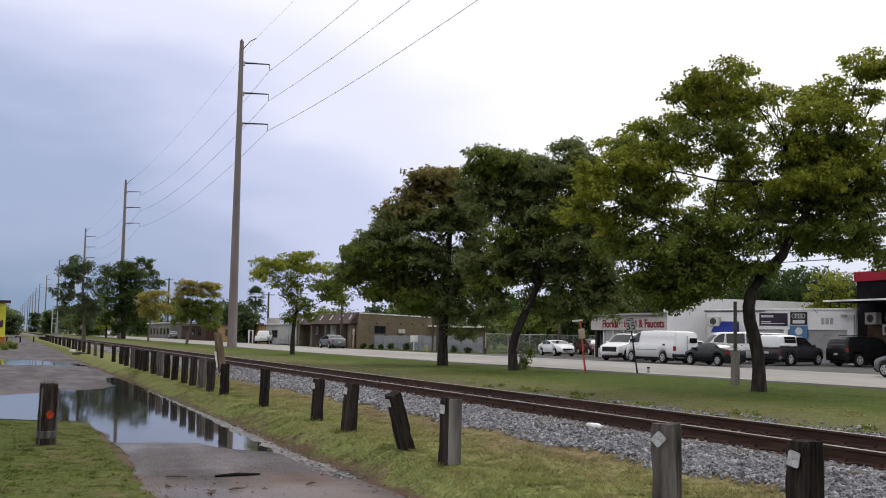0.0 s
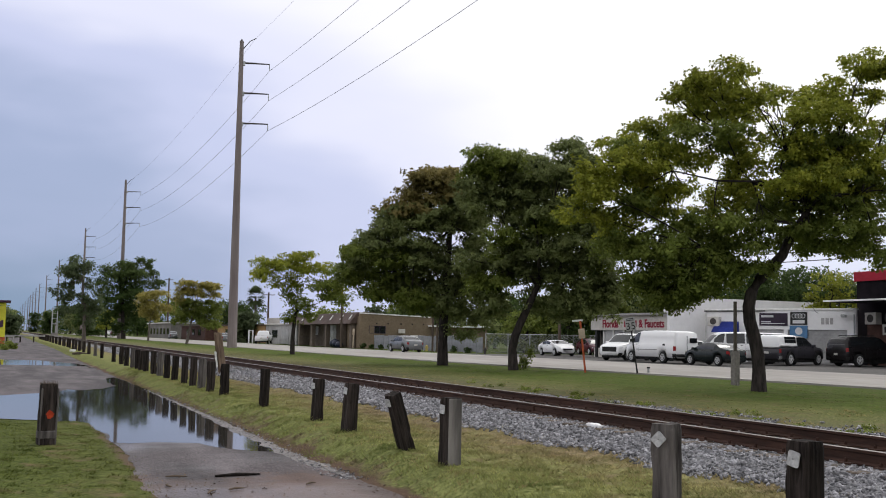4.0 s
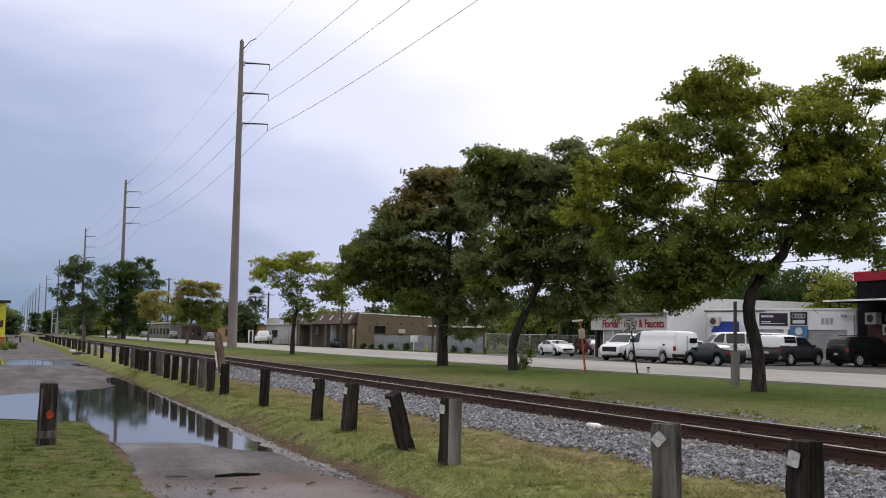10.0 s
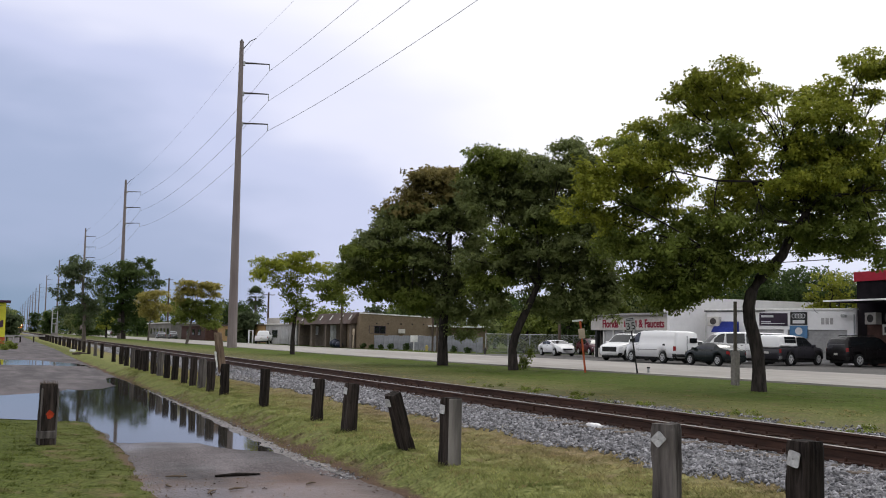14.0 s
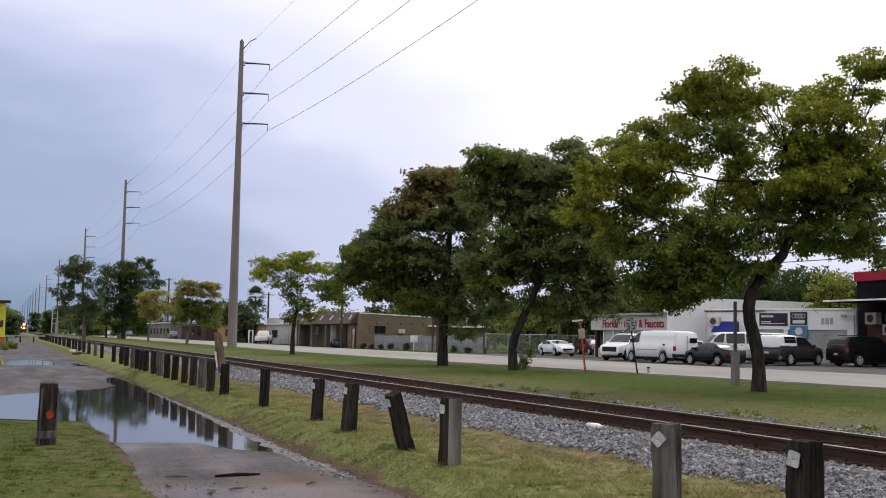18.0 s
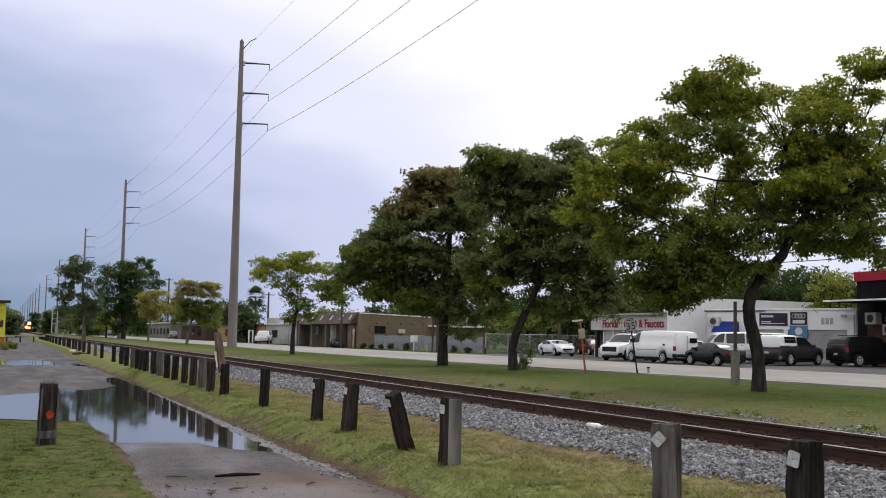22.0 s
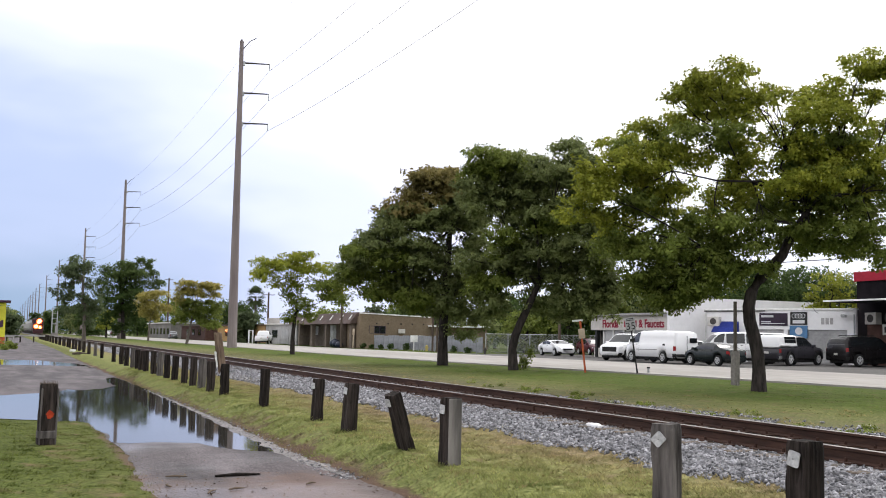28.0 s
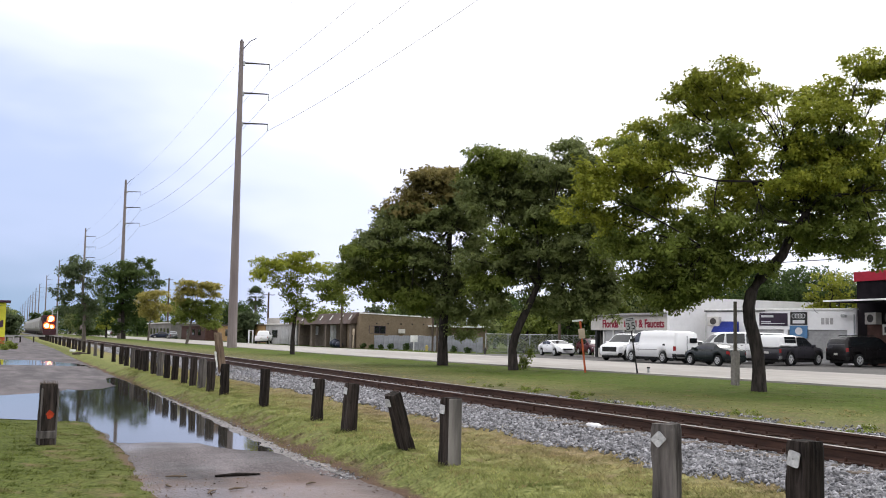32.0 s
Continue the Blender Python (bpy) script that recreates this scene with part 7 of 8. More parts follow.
def finish(car, sh, paint, screens, windows, lamps, r, w, rims="rim", bumper="trim_black", grille=(0.5, 0.62)):
    """Glass, lamps, wheels, mirrors, seams and bumpers of a lofted body."""
    L = sh.L
    for nm, xa, xb in screens:
        sh.skin(nm, car, M["car_glass"], xa, xb, 7.35, 9.0)
    for xa, xb, slant in windows:
        for s in (-1, 1):
            sh.skin("side_window", car, M["car_glass"], xa, xb, 5.22, 6.86, (s,), slant=slant)
    part("underbody", bx(-L / 2 + 0.2, L / 2 - 0.2, -w / 2 + 0.24, w / 2 - 0.24, 0.2, 0.62), M["trim_black"], car)
    for x in sh.wheels:
        for s in (-1, 1):
            wheel(car, x, s * (w / 2 - 0.13), r, M[rims])
    hi, lo = lamps
    for s in (-1, 1):
        sh.skin("headlight", car, M["head_clear"], L / 2 - 0.36, L / 2 - 0.04, hi, min(hi + 0.75, 5.6), (s,))
        sh.skin("tail_light", car, M["tail_red"], -L / 2 + 0.015, -L / 2 + 0.17, lo, lo + 0.75, (s,))
        xm = screens[0][2] - 0.12
        q = sh.at(xm, 5.0, s)
        part("mirror", bx(q.x - 0.06, q.x + 0.08, q.y + (0.0 if s > 0 else -0.2), q.y + (0.2 if s > 0 else 0.0), q.z + 0.02, q.z + 0.17, 0.03), paint, car)
        for xa, xb, slant in windows[:2]:
            q = sh.at(xa + 0.12, 4.4, s)
            part("door_handle", bx(q.x, q.x + 0.17, q.y - 0.02, q.y + 0.02, q.z - 0.05, q.z - 0.01, 0.008), M["trim_black"], car)
            sh.skin("door_seam", car, M["trim_black"], xa - 0.05, xa - 0.036, 2.0, 5.2, (s,), 0.004)
        sh.skin("sill", car, M["trim_black"], sh.wheels[-1] + r + 0.1, sh.wheels[0] - r - 0.1, 1.2, 2.0, (s,), 0.006)
        sh.skin("front_bumper", car, M[bumper], L / 2 - 0.30, L / 2 - 0.01, 1.3, 2.5, (s,), 0.02)
        sh.skin("rear_bumper", car, M[bumper], -L / 2 + 0.01, -L / 2 + 0.26, 1.3, 2.5, (s,), 0.02)
    he = float(sh.half[-1][1]) if sh.half[-1][0] > 0 else float(sh.half[0][1])
    part("grille", bx(L / 2 - 0.05, L / 2 + 0.012, -he * 0.8, he * 0.8, *grille, 0.01), M["trim_black"], car)
    part("rear_plate", bx(-L / 2 - 0.014, -L / 2 + 0.01, -0.16, 0.16, grille[0] + 0.08, grille[0] + 0.21, 0.006), M["cream_wall"], car)
    return car


def sedan(name, m, label, paint, group="", category="car", tall=1.46, L=4.6, w=1.78):
    k, q, h = L / 4.6, tall / 1.46, w / 2
    sh = Shell(L, [(-2.3 * k, 0.62), (-2.27 * k, 0.92), (-2.15 * k, 1.02 * q), (-1.72 * k, 1.07 * q), (-1.5 * k, 1.12 * q), (-1.05 * k, 1.33 * q), (-0.65 * k, 1.43 * q), (-0.1 * k, 1.46 * q), (0.25 * k, 1.43 * q), (0.55 * k, 1.32 * q), (1.15 * k, 1.01), (1.5 * k, 0.94), (2.0 * k, 0.80), (2.22 * k, 0.66), (2.3 * k, 0.5)],
               [(-2.3 * k, 0.88), (-1.4 * k, 0.95), (1.1 * k, 0.90), (2.3 * k, 0.62)],
               [(-2.3 * k, h - 0.24), (-2.15 * k, h - 0.10), (-1.6 * k, h - 0.01), (0.0, h), (1.5 * k, h - 0.02), (2.05 * k, h - 0.12), (2.3 * k, h - 0.36)], (1.40 * k, -1.34 * k), 0.32)
    car = thing(name, m, label, category, group)
    sh.body(car, paint)
    return finish(car, sh, paint, (("windscreen", 0.36 * k, 1.10 * k), ("rear_window", -1.46 * k, -0.78 * k)), ((-0.18 * k, 0.86 * k, -0.10), (-1.06 * k, -0.26 * k, 0.05)), (4.0, 3.4), 0.32, w)


def van(name, m, label, paint, group="", L=5.6, glazed=False):
    w, e = 2.0, L / 2
    sh = Shell(L, [(-e, 0.7), (-e + 0.01, 1.75), (-e + 0.10, 1.98), (-e + 0.35, 2.05), (-0.3, 2.10), (e - 1.75, 2.07), (e - 1.5, 1.98), (e - 1.2, 1.72), (e - 0.78, 1.26), (e - 0.45, 1.16), (e - 0.12, 1.02), (e - 0.03, 0.86), (e, 0.6)],
               [(-e, 1.25), (e - 1.0, 1.22), (e, 0.85)], [(-e, 0.86), (-e + 0.12, 0.97), (-1.0, 1.0), (e - 0.8, 0.99), (e - 0.25, 0.90), (e, 0.70)], (e - 0.92, -e + 1.28), 0.37, 0.34, 0.14)
    v = thing(name, m, label, "van", group)
    sh.body(v, paint)
    wins = [(e - 1.78, e - 1.08, -0.12)]
    if glazed:
        wins += [(-0.1, e - 1.98, 0.0), (-1.3, -0.2, 0.0), (-e + 0.25, -1.4, 0.0)]
    finish(v, sh, paint, (("windscreen", e - 1.40, e - 0.82),), wins, (3.6, 2.9), 0.37, w, grille=(0.62, 0.82))
    for s in (-1, 1):
        if not glazed:
            sh.skin("vent", v, M["trim_black"], -e + 1.0, -e + 1.24, 3.5, 4.5, (s,), label="dark square flap on its side")
        sh.skin("side_moulding", v, M["grey_wall"], -e + 1.8, e - 1.5, 3.0, 3.12, (s,), 0.012)
    for a, b in ((-0.78, -0.2),):
        part("rear_pane", bx(-e - 0.012, -e + 0.02, a, b, 1.32, 1.62, 0.01), M["car_glass"], v)
    part("door_seam", bx(-e - 0.010, -e + 0.03, -0.008, 0.008, 0.5, 1.75), M["trim_black"], v)
    part("step_bumper", bx(-e - 0.14, -e + 0.02, -0.9, 0.9, 0.42, 0.6, 0.03), M["trim_black"], v, "black step bumper")
    return v


def pickup(name, m, label, paint, group="", cap=None, L=5.5, w=1.95):
    e = L / 2
    sh = Shell(L, [(-e, 0.8), (-e + 0.01, 1.10), (-e + 0.06, 1.15), (-0.74, 1.16), (-0.70, 1.70), (-0.55, 1.84), (-0.2, 1.88), (0.45, 1.85), (0.62, 1.78), (1.30, 1.24), (1.7, 1.18), (e - 0.35, 1.10), (e - 0.08, 0.98), (e, 0.7)],
               [(-e, 1.10), (1.2, 1.16), (e, 0.92)], [(-e, 0.86), (-e + 0.12, 0.94), (0.0, 0.97), (e - 0.6, 0.96), (e - 0.15, 0.86), (e, 0.72)], (e - 0.95, -e + 1.22), 0.40, 0.40, 0.30)
    p = thing(name, m, label, "pickup truck", group)
    sh.body(p, paint)
    finish(p, sh, paint, (("windscreen", 0.56, 1.24),), ((0.12, 0.98, -0.12), (-0.60, 0.04, 0.0)), (3.7, 3.1), 0.40, w, bumper="galv", grille=(0.66, 0.94))
    if cap:
        ch = Shell(2.0, [(-1.0, 1.2), (-0.98, 1.66), (-0.88, 1.84), (-0.6, 1.90), (0.9, 1.92), (0.98, 1.86), (1.0, 1.25)], [(-1.0, 1.32), (1.0, 1.32)], [(-1.0, 0.86), (-0.9, 0.94), (0.9, 0.95), (1.0, 0.92)], (), 0.1, 1.165, 0.14)
        c = ch.body(p, cap, "bed_cap")
        c.matrix_basis = pose(-e + 1.06, 0, 0)
        for s in (-1, 1):
            g_ = ch.skin("cap_window", c, M["car_glass"], -0.45, 0.85, 5.3, 6.75, (s,))
    else:
        # black sheet level with the rim stands for the shaded load bed
        part("bed_floor", bx(-e + 0.1, -0.78, -w / 2 + 0.14, w / 2 - 0.14, 1.162, 1.17), M["trim_black"], p, "black sheet for the shade in the open load bed")
    for s in (-1, 1):
        for x in sh.wheels:
            part("wheel_arch", tube([(x + 0.475 * math.cos(a), s * (w / 2 - 0.015), 0.39 + 0.475 * math.sin(a)) for a in np.linspace(0.1, 3.04, 9)], [0.03] * 9, 5), M["trim_black"], p)
    return p


def suv(name, m, label, paint, group="", L=5.0, w=1.95):
    e = L / 2
    sh = Shell(L, [(-e, 0.8), (-e + 0.02, 1.25), (-e + 0.18, 1.70), (-e + 0.35, 1.84), (-1.2, 1.90), (0.3, 1.89), (0.55, 1.80), (1.22, 1.24), (1.6, 1.17), (e - 0.3, 1.08), (e - 0.06, 0.95), (e, 0.65)],
               [(-e, 1.18), (1.2, 1.15), (e, 0.9)], [(-e, 0.84), (-e + 0.15, 0.93), (0.0, 0.97), (e - 0.6, 0.95), (e - 0.15, 0.86), (e, 0.70)], (e - 0.95, -e + 1.05), 0.40, 0.36, 0.28)
    p = thing(name, m, label, "suv", group)
    sh.body(p, paint)
    finish(p, sh, paint, (("windscreen", 0.50, 1.16), ("rear_window", -e + 0.06, -e + 0.26)), ((0.02, 0.90, -0.12), (-0.95, -0.06, 0.0), (-e + 0.42, -1.03, 0.0)), (3.7, 3.3), 0.40, w, grille=(0.62, 0.95))
    for s in (-1, 1):
        part("roof_rail", tube([(-1.7, s * 0.62, 1.90), (-1.6, s * 0.62, 1.95), (0.0, s * 0.62, 1.96), (0.1, s * 0.62, 1.91)], [0.022] * 4, 6), M["trim_black"], p)
    return p


def heading(x, y, az):
    """On the ground at x, y, with the nose towards the compass angle az (0 along +Y, 90 along +X)."""
    return pose(x, y, 0.0, 0, 0, 90 - az)


PARK = "vehicles parked by the shops"
van("panel_van", heading(39.85, 57.35, -2), "white panel van parked along the road", PAINT["white"], PARK)
sedan("parked_sedan", heading(39.88, 51.78, -4), "dark green sedan parked along the road", PAINT["green"], PARK, tall=1.40, L=4.1, w=1.68)
pickup("covered_pickup", heading(46.45, 52.6, 72), "dark grey pickup with a white cap over its bed", PAINT["grey"], PARK, PAINT["white"])
suv("black_suv", heading(51.0, 50.8, 90), "black sport utility with tinted windows", PAINT["black"], PARK)
van("passenger_van", heading(45.7, 56.6, -66), "long white van parked before the white shopfront", PAINT["white"], PARK, 6.2, True)
suv("white_suv", heading(41.1, 63.2, 244), "white sport utility nosed out towards the road", PAINT["white"], PARK, 4.8, 1.9)
sedan("white_sedan", heading(45.4, 61.6, -60), "white sedan parked in the gap behind the panel van", PAINT["white"], PARK, tall=1.5)
sedan("white_coupe", heading(43.6, 77.9, 184), "white coupe parked facing along the road", PAINT["white"], PARK, tall=1.32, L=4.4)
sedan("maroon_car", heading(50.5, 83.5, 190), "dark maroon car parked beside the shop", PAINT["maroon"], PARK, tall=1.5)
pickup("old_pickup", heading(35.0, 149.0, 21), "white pickup parked by the ochre building", PAINT["white"], PARK)
sedan("distant_car", heading(34.4, 232.0, 4), "pale car parked down the road", PAINT["silver"], PARK, tall=1.6)
for k, (y, c) in enumerate(((330.0, "white"), (346.0, "silver"), (362.0, "white"), (300.0, "white"), (318.0, "maroon"))):
    sedan("distant_car", heading(34.2 + 0.8 * (k % 2), y + 45, 2), "small distant car parked by the road", PAINT[c], PARK, tall=1.6)

silver_a = sedan("silver_sedan", heading(34.4, 116, 0), "silver sedan driving away along the road", PAINT["silver"])
silver_b = sedan("silver_sedan", heading(36.2, 30, 0), "silver sedan driving along the road past the shops", PAINT["silver"], tall=1.48, L=4.6)
dark_c = sedan("dark_sedan", heading(40.8, 240, -90), "dark sedan pulling out of a driveway", PAINT["navy"], tall=1.5)

# ---- train ----
loco = thing("locomotive", pose(MID, 870, RAIL_TOP), "dark red diesel locomotive with blazing headlights", "locomotive")
# local -y is the front
part("frame", bx(-1.45, 1.45, 0.2, 18.5, 0.95, 1.5, 0.03), M["loco_dark"], loco)
part("fuel_tank", bx(-1.2, 1.2, 6.5, 12.0, 0.35, 0.95, 0.08), M["loco_dark"], loco)
part("nose", bx(-1.1, 1.1, 1.2, 3.4, 1.5, 3.15, 0.10), M["loco_red"], loco, "low red nose")
cab_ = part("cab", bx(-1.5, 1.5, 3.4, 5.9, 1.5, 4.55, 0.12), M["loco_dark"], loco, "dark crew cab")
for s in (-1, 1):
    part("cab_window", bx(s * 0.75 - 0.5, s * 0.75 + 0.5, 3.38, 3.45, 3.3, 4.0, 0.02), M["car_glass"], cab_)
part("hood", bx(-0.95, 0.95, 5.9, 17.9, 1.5, 4.2, 0.1), M["loco_red"], loco, "long engine hood")
part("radiator", bx(-1.35, 1.35, 14.0, 17.2, 3.3, 4.45, 0.06), M["loco_dark"], loco)
for k in range(6):
    part("hood_door", bx(-0.97, -0.94, 6.3 + 1.2 * k, 7.3 + 1.2 * k, 1.7, 3.4, 0.01), M["loco_dark"], loco)
part("pilot", prism([(-1.4, 0.12), (1.4, 0.12), (1.4, 1.1), (-1.4, 1.1)], 0.0, 0.3), M["loco_dark"], loco, "snowplough pilot")
part("coupler", bx(-0.15, 0.15, -0.5, 0.1, 0.7, 1.0, 0.03), M["steel"], loco)
for s in (-1, 1):
    part("handrail", tube([(s * 1.4, 0.3, 1.5), (s * 1.4, 0.3, 2.6), (s * 1.4, 3.3, 2.6)], [0.03] * 3, 5), M["galv"], loco)
head = part("headlight", bx(-0.45, 0.45, 3.15, 3.4, 4.05, 4.5, 0.04), M["loco_dark"], loco, "twin headlight housing")
# discs wider than the lamps: the glare is built as glowing discs
part("lamp", cyl(0.50, 0.06, "Y", (0.38, 3.08, 3.80), 20), M["hot_lamp"], head, "bright disc for the headlight and its glare")
# added disc that joins the upper and lower glare
part("lamp", cyl(0.34, 0.06, "Y", (0.12, 3.085, 3.15), 20), M["hot_lamp"], head, "bright disc for the headlight and its glare")
# added orange discs for the red fringe of the glare
part("lens_ring", cyl(0.86, 0.05, "Y", (0.32, 3.10, 3.70), 20), M["amber_glare"], head, "orange disc for the glare round a lamp")
part("lens_ring", cyl(0.72, 0.05, "Y", (0.10, 3.12, 3.05), 20), M["amber_glare"], head, "orange disc for the glare round a lamp")
for s, r in ((-1, 0.44), (1, 0.30)):
    d_ = part("ditch_light", bx(s * 0.95 - 0.2, s * 0.95 + 0.2, 0.25, 0.5, 1.5, 1.9, 0.03), M["loco_dark"], loco)
    part("lamp", cyl(r, 0.06, "Y", (s * 0.55 - 0.1, 0.2, 2.05 - 0.12 * s), 20), M["hot_lamp"], d_, "glowing ditch light")
    part("lens_ring", cyl(r + 0.32, 0.05, "Y", (s * 0.55 - 0.1, 0.22 + 0.01 * s, 2.05 - 0.12 * s), 20), M["amber_glare"], d_, "orange disc for the glare round a lamp")
for y0 in (2.2, 13.2):
    tr_ = part("truck", bx(-1.25, 1.25, y0, y0 + 3.8, 0.4, 0.95, 0.05), M["steel"], loco)
    for k in range(3):
        part("wheelset", cyl(0.5, 1.6, "X", (0, y0 + 0.5 + 1.4 * k, 0.5), 18), M["steel"], tr_)
hop0 = thing("hopper_car", pose(MID, 890, RAIL_TOP), "grey covered hopper wagon", "rail wagon", "wagons of the train")
sec = [(-1.2, 1.2), (1.2, 1.2), (1.55, 1.8), (1.58, 3.4), (1.25, 4.2), (0.5, 4.5), (-0.5, 4.5), (-1.25, 4.2), (-1.58, 3.4), (-1.55, 1.8)]
part("tank_body", prism([(a, b) for a, b in sec], 0.8, 15.2), M["hopper"], hop0)
part("sill", bx(-0.4, 0.4, 0.0, 16.0, 0.9, 1.2), M["steel"], hop0)
part("running_board", bx(-0.5, 0.5, 0.8, 15.2, 4.55, 4.62), M["galv"], hop0)
for k in range(3):
    part("chute", prism([(-1.1, 1.2), (1.1, 1.2), (0.3, 0.4), (-0.3, 0.4)], 2.2 + 4.2 * k, 5.4 + 4.2 * k), M["hopper"], hop0)
for y0 in (1.0, 13.0):
    part("truck", bx(-1.2, 1.2, y0, y0 + 2.0, 0.35, 0.85, 0.04), M["steel"], hop0)
    for k in range(2):
        part("wheelset", cyl(0.46, 1.6, "X", (0, y0 + 0.3 + 1.4 * k, 0.46), 16), M["steel"], hop0)
for y0 in (0.75, 15.2):
    part("ladder", bx(-1.3, -0.9, y0, y0 + 0.06, 1.2, 4.2), M["galv"], hop0)
hoppers = [hop0] + [copy_thing(hop0, pose(MID, 890 + 16.6 * k, RAIL_TOP)) for k in range(1, 12)]


# ---- grass and litter ----
def blades(n, xf, yf, h0, h1, width, keep=None, zf=None, tuft=14, loose=0.05):
    """Blades in tufts of uneven height."""
    m_ = n // tuft
    tall_ = np.repeat(rng.uniform(0.6, 1.7, m_), tuft)
    x, y = np.repeat(xf(m_), tuft), np.repeat(yf(m_), tuft)
    if tuft > 1:
        x, y = x + rng.normal(0, loose, len(x)), y + rng.normal(0, loose, len(y))
    if keep is not None:
        k = keep(x, y)
        x, y, tall_ = x[k], y[k], tall_[k]
    n = len(x)
    z = (ground_z(x, y) if zf is None else zf(x, y)) - 0.008
    a = rng.uniform(0, 2 * np.pi, n)
    h = rng.uniform(h0, h1, n) * tall_
    w = width * rng.uniform(0.7, 1.4, n)
    lean = rng.uniform(0.5, 1.8, n) * h
    b = 1.17 + rng.uniform(-1.35, 1.35, n)  # combed over by the wind
    p = np.stack([x, y, z], 1)
    s = np.stack([np.cos(a) * w, np.sin(a) * w, 0 * w], 1)
    tip = p + np.stack([np.cos(b) * lean, np.sin(b) * lean, h], 1)
    turned = (np.cross(2 * s, tip - p)[:, 2] < 0)[:, None]
    v = np.stack([np.where(turned, p + s, p - s), np.where(turned, p - s, p + s), tip], 1).reshape(-1, 3)
    up = rng.normal(scale=0.28, size=(n, 3)) + np.array([0, 0, 1.0])
    up /= np.linalg.norm(up, axis=1)[:, None]
    return v, np.arange(3 * n).reshape(n, 3), np.repeat(up, 3, axis=0)


def verge_keep(x, y):
    return x > path_edge(y) + np.abs(rng.normal(0, np.interp(y, (10, 14, 18), (0.22, 0.14, 0.07)))) + np.interp(y, (11, 13, 15.5), (0.16, 0.12, -0.02)) * (1 + 0.8 * np.sin(3.1 * y))


def patchy(x, y):
    return np.sin(1.3 * x + 0.4 * y) * np.sin(0.7 * y - 0.8 * x) + 0.5 * np.sin(3.1 * x) * np.sin(2.3 * y) + rng.normal(0, 0.5, len(x))


U = rng.uniform
near_y = lambda n: 5.0 + 45 * rng.random(n) ** 1.9
v, f, nn = blades(150000, lambda n: U(4.2, 7.7, n), near_y, 0.014, 0.04, 0.012, lambda x, y: verge_keep(x, y) & (patchy(x, y) < 0.75))
tagged(quick_mesh("verge_grass", v, f, M["blade"], normals=nn), "short green grass around the posts", "grass", kind="stuff")
v, f, nn = blades(60000, lambda n: U(4.2, 8.0, n), near_y, 0.012, 0.04, 0.010, lambda x, y: verge_keep(x, y) & (patchy(x, y) + 0.5 * (x - 6.2) > 0.1))
tagged(quick_mesh("dry_grass", v, f, M["dry_blade"], normals=nn), "yellow dry grass beside the track bed", "grass", kind="stuff")
v, f, nn = blades(80000, lambda n: U(-7, 2.1, n), lambda n: 8 + 16.8 * rng.random(n) ** 1.2, 0.010, 0.026, 0.014, lambda x, y: x < np.interp(y, (8, 12.5, 14.7, 17.4, 19, 22.6, 23.6, 24.6), (1.5, 1.62, 1.74, 1.88, 1.82, 1.7, 1.1, -7)) + rng.uniform(-0.15, 0.1, len(x)) + 0.12 * rng.standard_exponential(len(x)) - 0.03)
tagged(quick_mesh("island_grass", v, f, M["blade"], normals=nn), "short green grass beside the puddle", "grass", kind="stuff")
v, f, nn = blades(110000, lambda n: U(12.6, 27.0, n), lambda n: 10 + 90 * rng.random(n) ** 1.7, 0.006, 0.014, 0.020, lambda x, y: (x < road_near(y) - 0.1), tuft=5, loose=0.3)
tagged(quick_mesh("strip_grass", v, f, M["blade"], normals=nn), "mown grass strip between rails and road", "grass", kind="stuff")
v, f, nn = blades(35000, lambda n: U(11.9, 18.5, n), lambda n: 10 + 70 * rng.random(n) ** 1.5, 0.012, 0.04, 0.011, lambda x, y: patchy(x, y) > -0.2 + 0.25 * (x - 13))
tagged(quick_mesh("strip_dry_grass", v, f, M["dry_blade"], normals=nn), "pale dry grass beside the far rail", "grass", kind="stuff")
feet = np.array([(5.5, 7.82), (5.56, 6.16), (5.42, 12.5), (5.5, 14.18), (5.55, 17.15), (5.6, 19.3), (5.5, 23.2), (5.5, 27.75), (5.5, 29.7), (5.5, 31.2), (5.5, 32.7), (5.5, 34.3), (5.5, 36.4)])
pick = rng.integers(0, len(feet), 1500)
round_a = U(0, 6.28, 1500)
v, f, nn = blades(1500, lambda n: feet[pick, 0] + np.cos(round_a) * U(0.11, 0.24, n), lambda n: feet[pick, 1] + np.sin(round_a) * U(0.11, 0.24, n), 0.03, 0.085, 0.007, tuft=1)
tagged(quick_mesh("post_grass", v, f, M["blade"], normals=nn), "longer grass left standing round the posts", "grass", kind="stuff")
wx, wy = U(12.7, 14.8, 30), 12.5 + 22 * rng.random(30)
v, f, nn = leaf_cloud([((float(a), float(b), float(lie(a, b)) + 0.03), r_, r_ * 1.6, 0.05) for a, b, r_ in zip(wx, wy, U(0.08, 0.22, 30))], 0.04, 0.7, 61, 8)
tagged(quick_mesh("weeds", v, f, M["leaf_mid"], normals=nn), "low leafy weeds at the track edge", "weeds", kind="stuff")
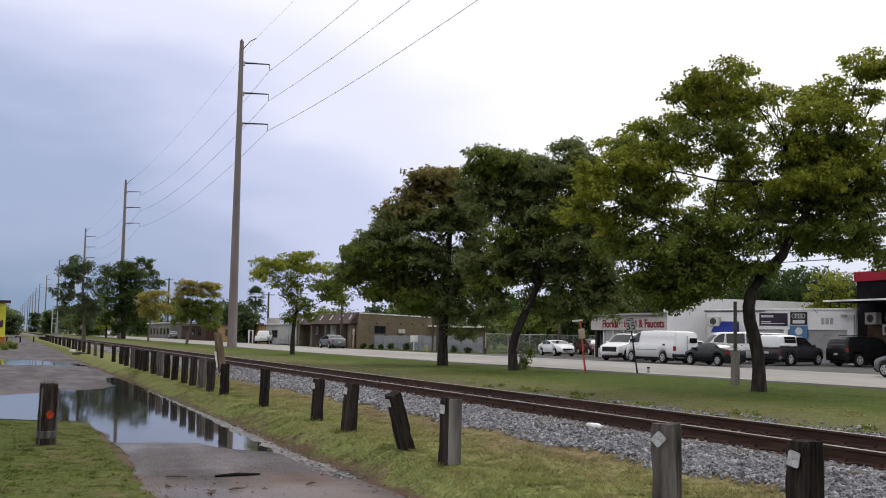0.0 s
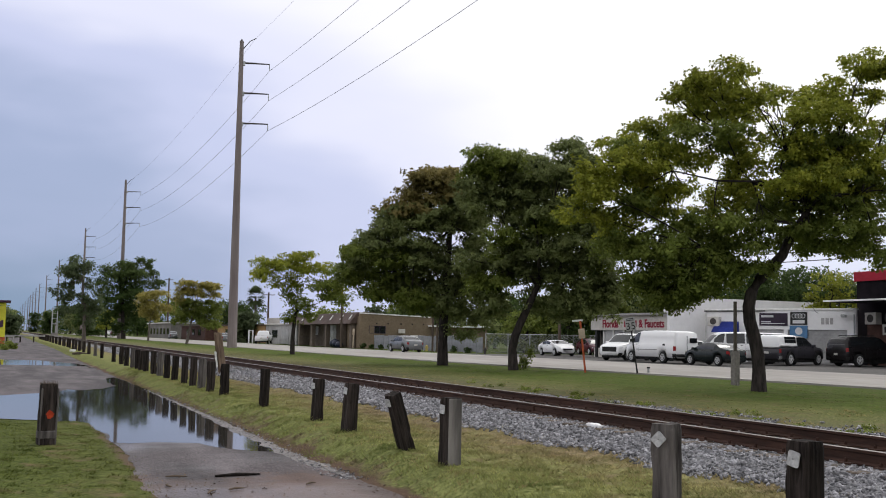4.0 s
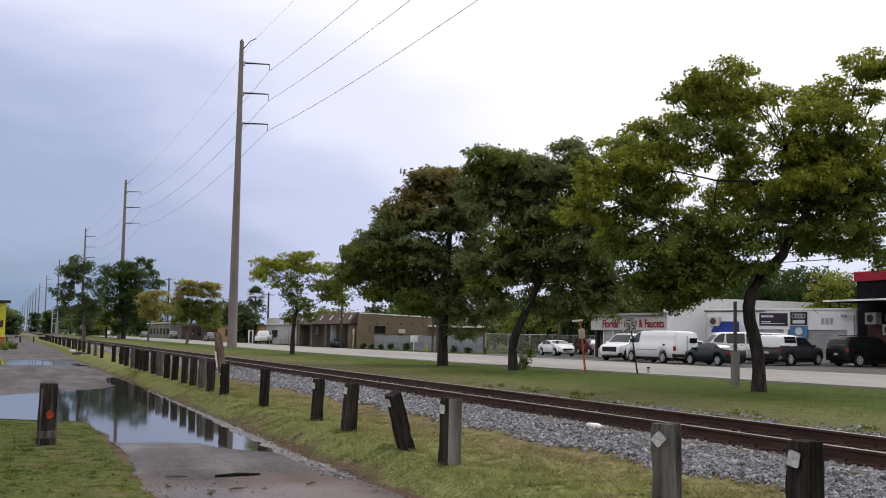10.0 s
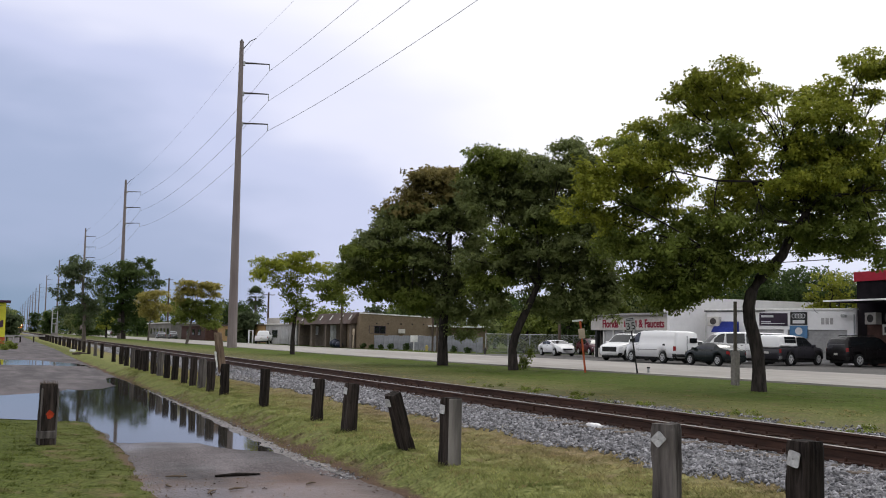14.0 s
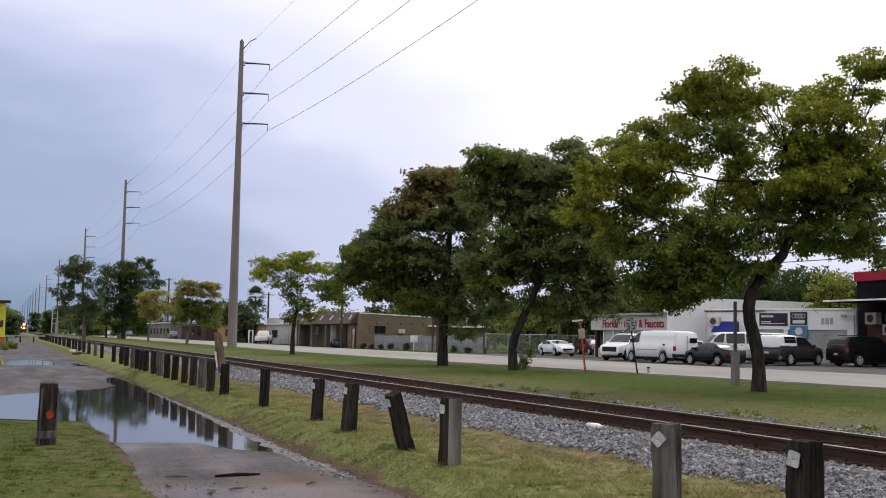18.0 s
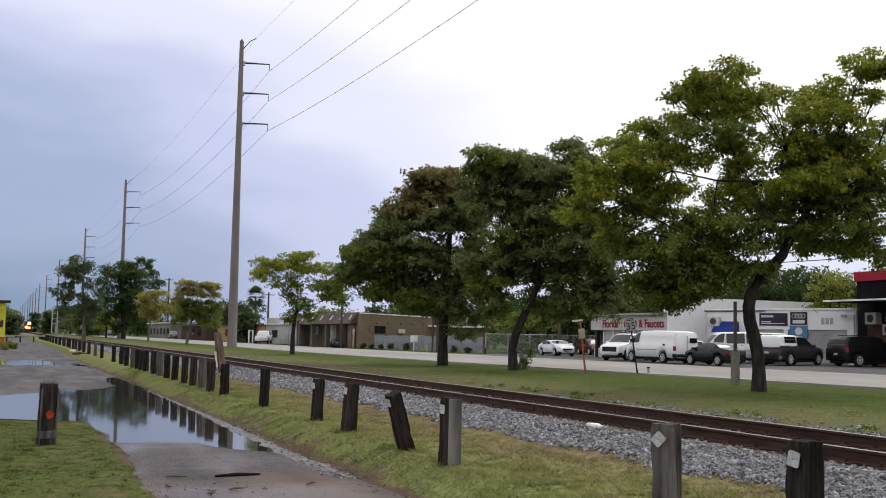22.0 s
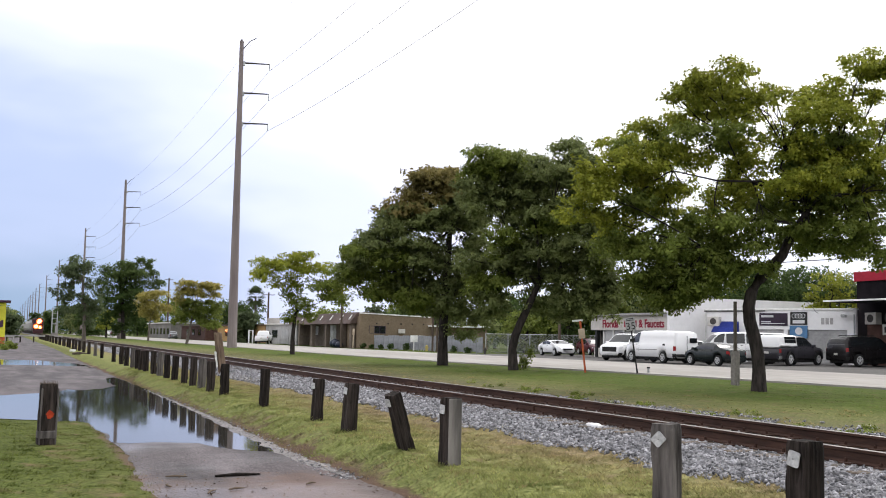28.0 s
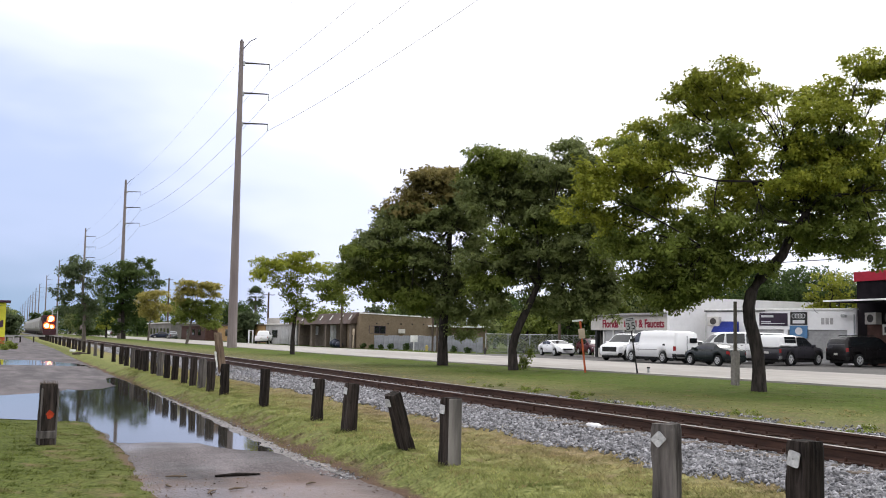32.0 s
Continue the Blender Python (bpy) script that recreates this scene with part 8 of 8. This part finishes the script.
for k, (x, y, a, n_) in enumerate(((3.02, 14.12, 3, 0.62), (2.22, 14.2, -12, 0.28), (3.75, 13.1, 40, 0.2), (2.42, 12.75, 62, 0.3), (2.75, 12.9, 20, 0.22), (2.0, 13.4, 100, 0.2))):
    b = thing("stick", pose(x, y, -0.424, 0, 0, a), "dark stick lying on the wet path" if k == 0 else "pale splinter of wood lying on the path", "stick", "sticks on the path")
    part("wood", tube([(-n_ / 2, 0, 0.012), (0, 0.02, 0.018), (n_ / 2, 0, 0.012)], [0.016, 0.026, 0.012] if k == 0 else [0.010, 0.016, 0.007], 6), M["post"] if k == 0 else M["debris"], b)
cx = np.concatenate([4.55 + 0.16 * rng.normal(size=300), 2.3 + 0.5 * rng.normal(size=40), 3.9 + 0.4 * rng.normal(size=30)])
cy = np.concatenate([10.9 + 10 * rng.random(300), 12.7 + 0.8 * rng.normal(size=40), 15.4 + 2.0 * rng.random(30)])
cx = np.where((cy > 16.6) & (cx < 4.6), cx + 0.4, cx)
v, f = scatter_stones(cx, cy, np.maximum(-0.428, lie(cx, cy)) + 0.001, 0.008)
tagged(quick_mesh("path_grit", v, f, M["debris"]), "scattered grit and leaf litter on the path", "gravel", kind="stuff")


py = 13.4 + 22 * rng.random(1100) ** 1.6
px_ = path_edge(py) + 0.02 + 0.11 * rng.normal(size=1100) + np.interp(py, (15.4, 19), (-0.1, 0.05))
v, f = scatter_stones(px_, py, np.maximum(lie(px_, py), -0.43) + 0.003, rng.uniform(0.006, 0.018, 1100))
tagged(quick_mesh("shore_grit", v, f, M["stone"]), "pale pebbles washed up along the puddle", "gravel", kind="stuff")
# dead leaves and wood chips along the edge of the path
n_l = 1260
lx = np.concatenate([4.68 + 0.24 * rng.normal(size=800), 2.7 + 0.75 * rng.normal(size=260), 1.78 + 0.12 * rng.normal(size=200)])
ly = np.concatenate([9.7 + 11.5 * rng.random(800) ** 1.2, 10.2 + 4.6 * rng.random(260), 10.9 + 5 * rng.random(200)])
lx = np.where((ly > 16.6) & (lx < 4.7), lx + 0.45, lx)
lz = np.maximum(-0.429, lie(lx, ly) + 0.004) + 0.004
la, ls = U(0, 6.28, n_l), np.concatenate([U(0.005, 0.016, 800), U(0.006, 0.030, 260), U(0.005, 0.016, 200)])
lift_ = U(0.0, 0.012, n_l)
c0 = np.stack([lx, ly, lz], 1)
e1 = np.stack([np.cos(la) * ls, np.sin(la) * ls, lift_], 1)
e2 = np.stack([-np.sin(la) * ls * 0.6, np.cos(la) * ls * 0.6, 0 * ls], 1)
v = np.stack([c0 - e1, c0 + e2, c0 + e1, c0 - e2], 1).reshape(-1, 3)
tagged(quick_mesh("leaf_litter", v, np.arange(4 * n_l).reshape(n_l, 4), M["litter"]), "brown dead leaves along the path edge", "leaf litter", kind="stuff")


slab_ = thing("stone_slab", pose(8.72, 14.36, 0.075, 0, 0, 78), "flat pale stone slab among the ballast", "stone")
part("block", timber(0.5, 0.16, 0.07, 151.0, chip=0.02), M["white_wall"], slab_)
plank = thing("plank", pose(4.55, 58.2, float(lie(4.55, 58.2)) + 0.01, 0, 0, 72), "pale thin plank lying beside the path", "plank")
part("wood", bx(-0.9, 0.9, -0.07, 0.07, 0.0, 0.04, 0.008), M["stump_wood"], plank)
tagged(part("service_cable", span((48.5, 55.6, 6.0), (50.75, 54.7, 3.42), 0.05, 0.012), M["letter_dark"]), "thin slack cable running down to the shopfront", "cable", "overhead cables by the shops")

# ---- what moves ----
def lane_x(y):
    """The far lane that the cars use, as it follows the road."""
    return float(np.interp(y, (0, 45, 80, 120, 400, 1500), (36.9, 36.3, 34.4, 32.2, 31.2, 31.2)))


def drive(points):
    """Rows along the lane from (seconds, metres along the road)."""
    rows = []
    ts = np.arange(0, 32.01, 0.5)
    for t in ts:
        y = float(np.interp(t, [p[0] for p in points], [p[1] for p in points]))
        dx = lane_x(y + 1) - lane_x(y - 1)
        rows.append((float(t), pose(lane_x(y), y, 0.02, 0, 0, 90 - math.degrees(math.atan2(dx, 2)))))
    return rows


def motions():
    walk(silver_a, drive([(0, 108), (2, 131.4), (4, 163), (6, 196), (8, 230), (10, 259), (14, 312), (32, 560)]))
    walk(silver_b, drive([(0, 33.0), (1, 47), (1.5, 54), (2, 60.8), (2.5, 68), (3, 75), (3.5, 82), (5.5, 108.8), (6, 115), (8, 144.4), (9.5, 167), (11, 189), (14, 232), (32, 500)]))
    walk(dark_c, [(t, pose(x, y, 0.0, 0, 0, 90 - az)) for t, x, y, az in ((0.0, 40.8, 240, -90), (28.2, 40.8, 240, -90), (29.0, 39.2, 240, -90), (30.0, 36.8, 240, -90), (31.0, 34.7, 240, -90), (32.0, 33.0, 240.3, -86))])
    run = ((0.0, 1000.0), (12.0, 716.0), (14.5, 655.0), (18.0, 569.0), (20.0, 512.0), (22.5, 447.0), (25.0, 389.0), (28.0, 331.0), (30.0, 290.0), (32.0, 251.0))
    walk(loco, [(t, pose(MID, y, RAIL_TOP)) for t, y in run])
    for k, h in enumerate(hoppers):
        walk(h, [(t, pose(MID, y + 19.4 + 16.6 * k, RAIL_TOP)) for t, y in run])


motions()
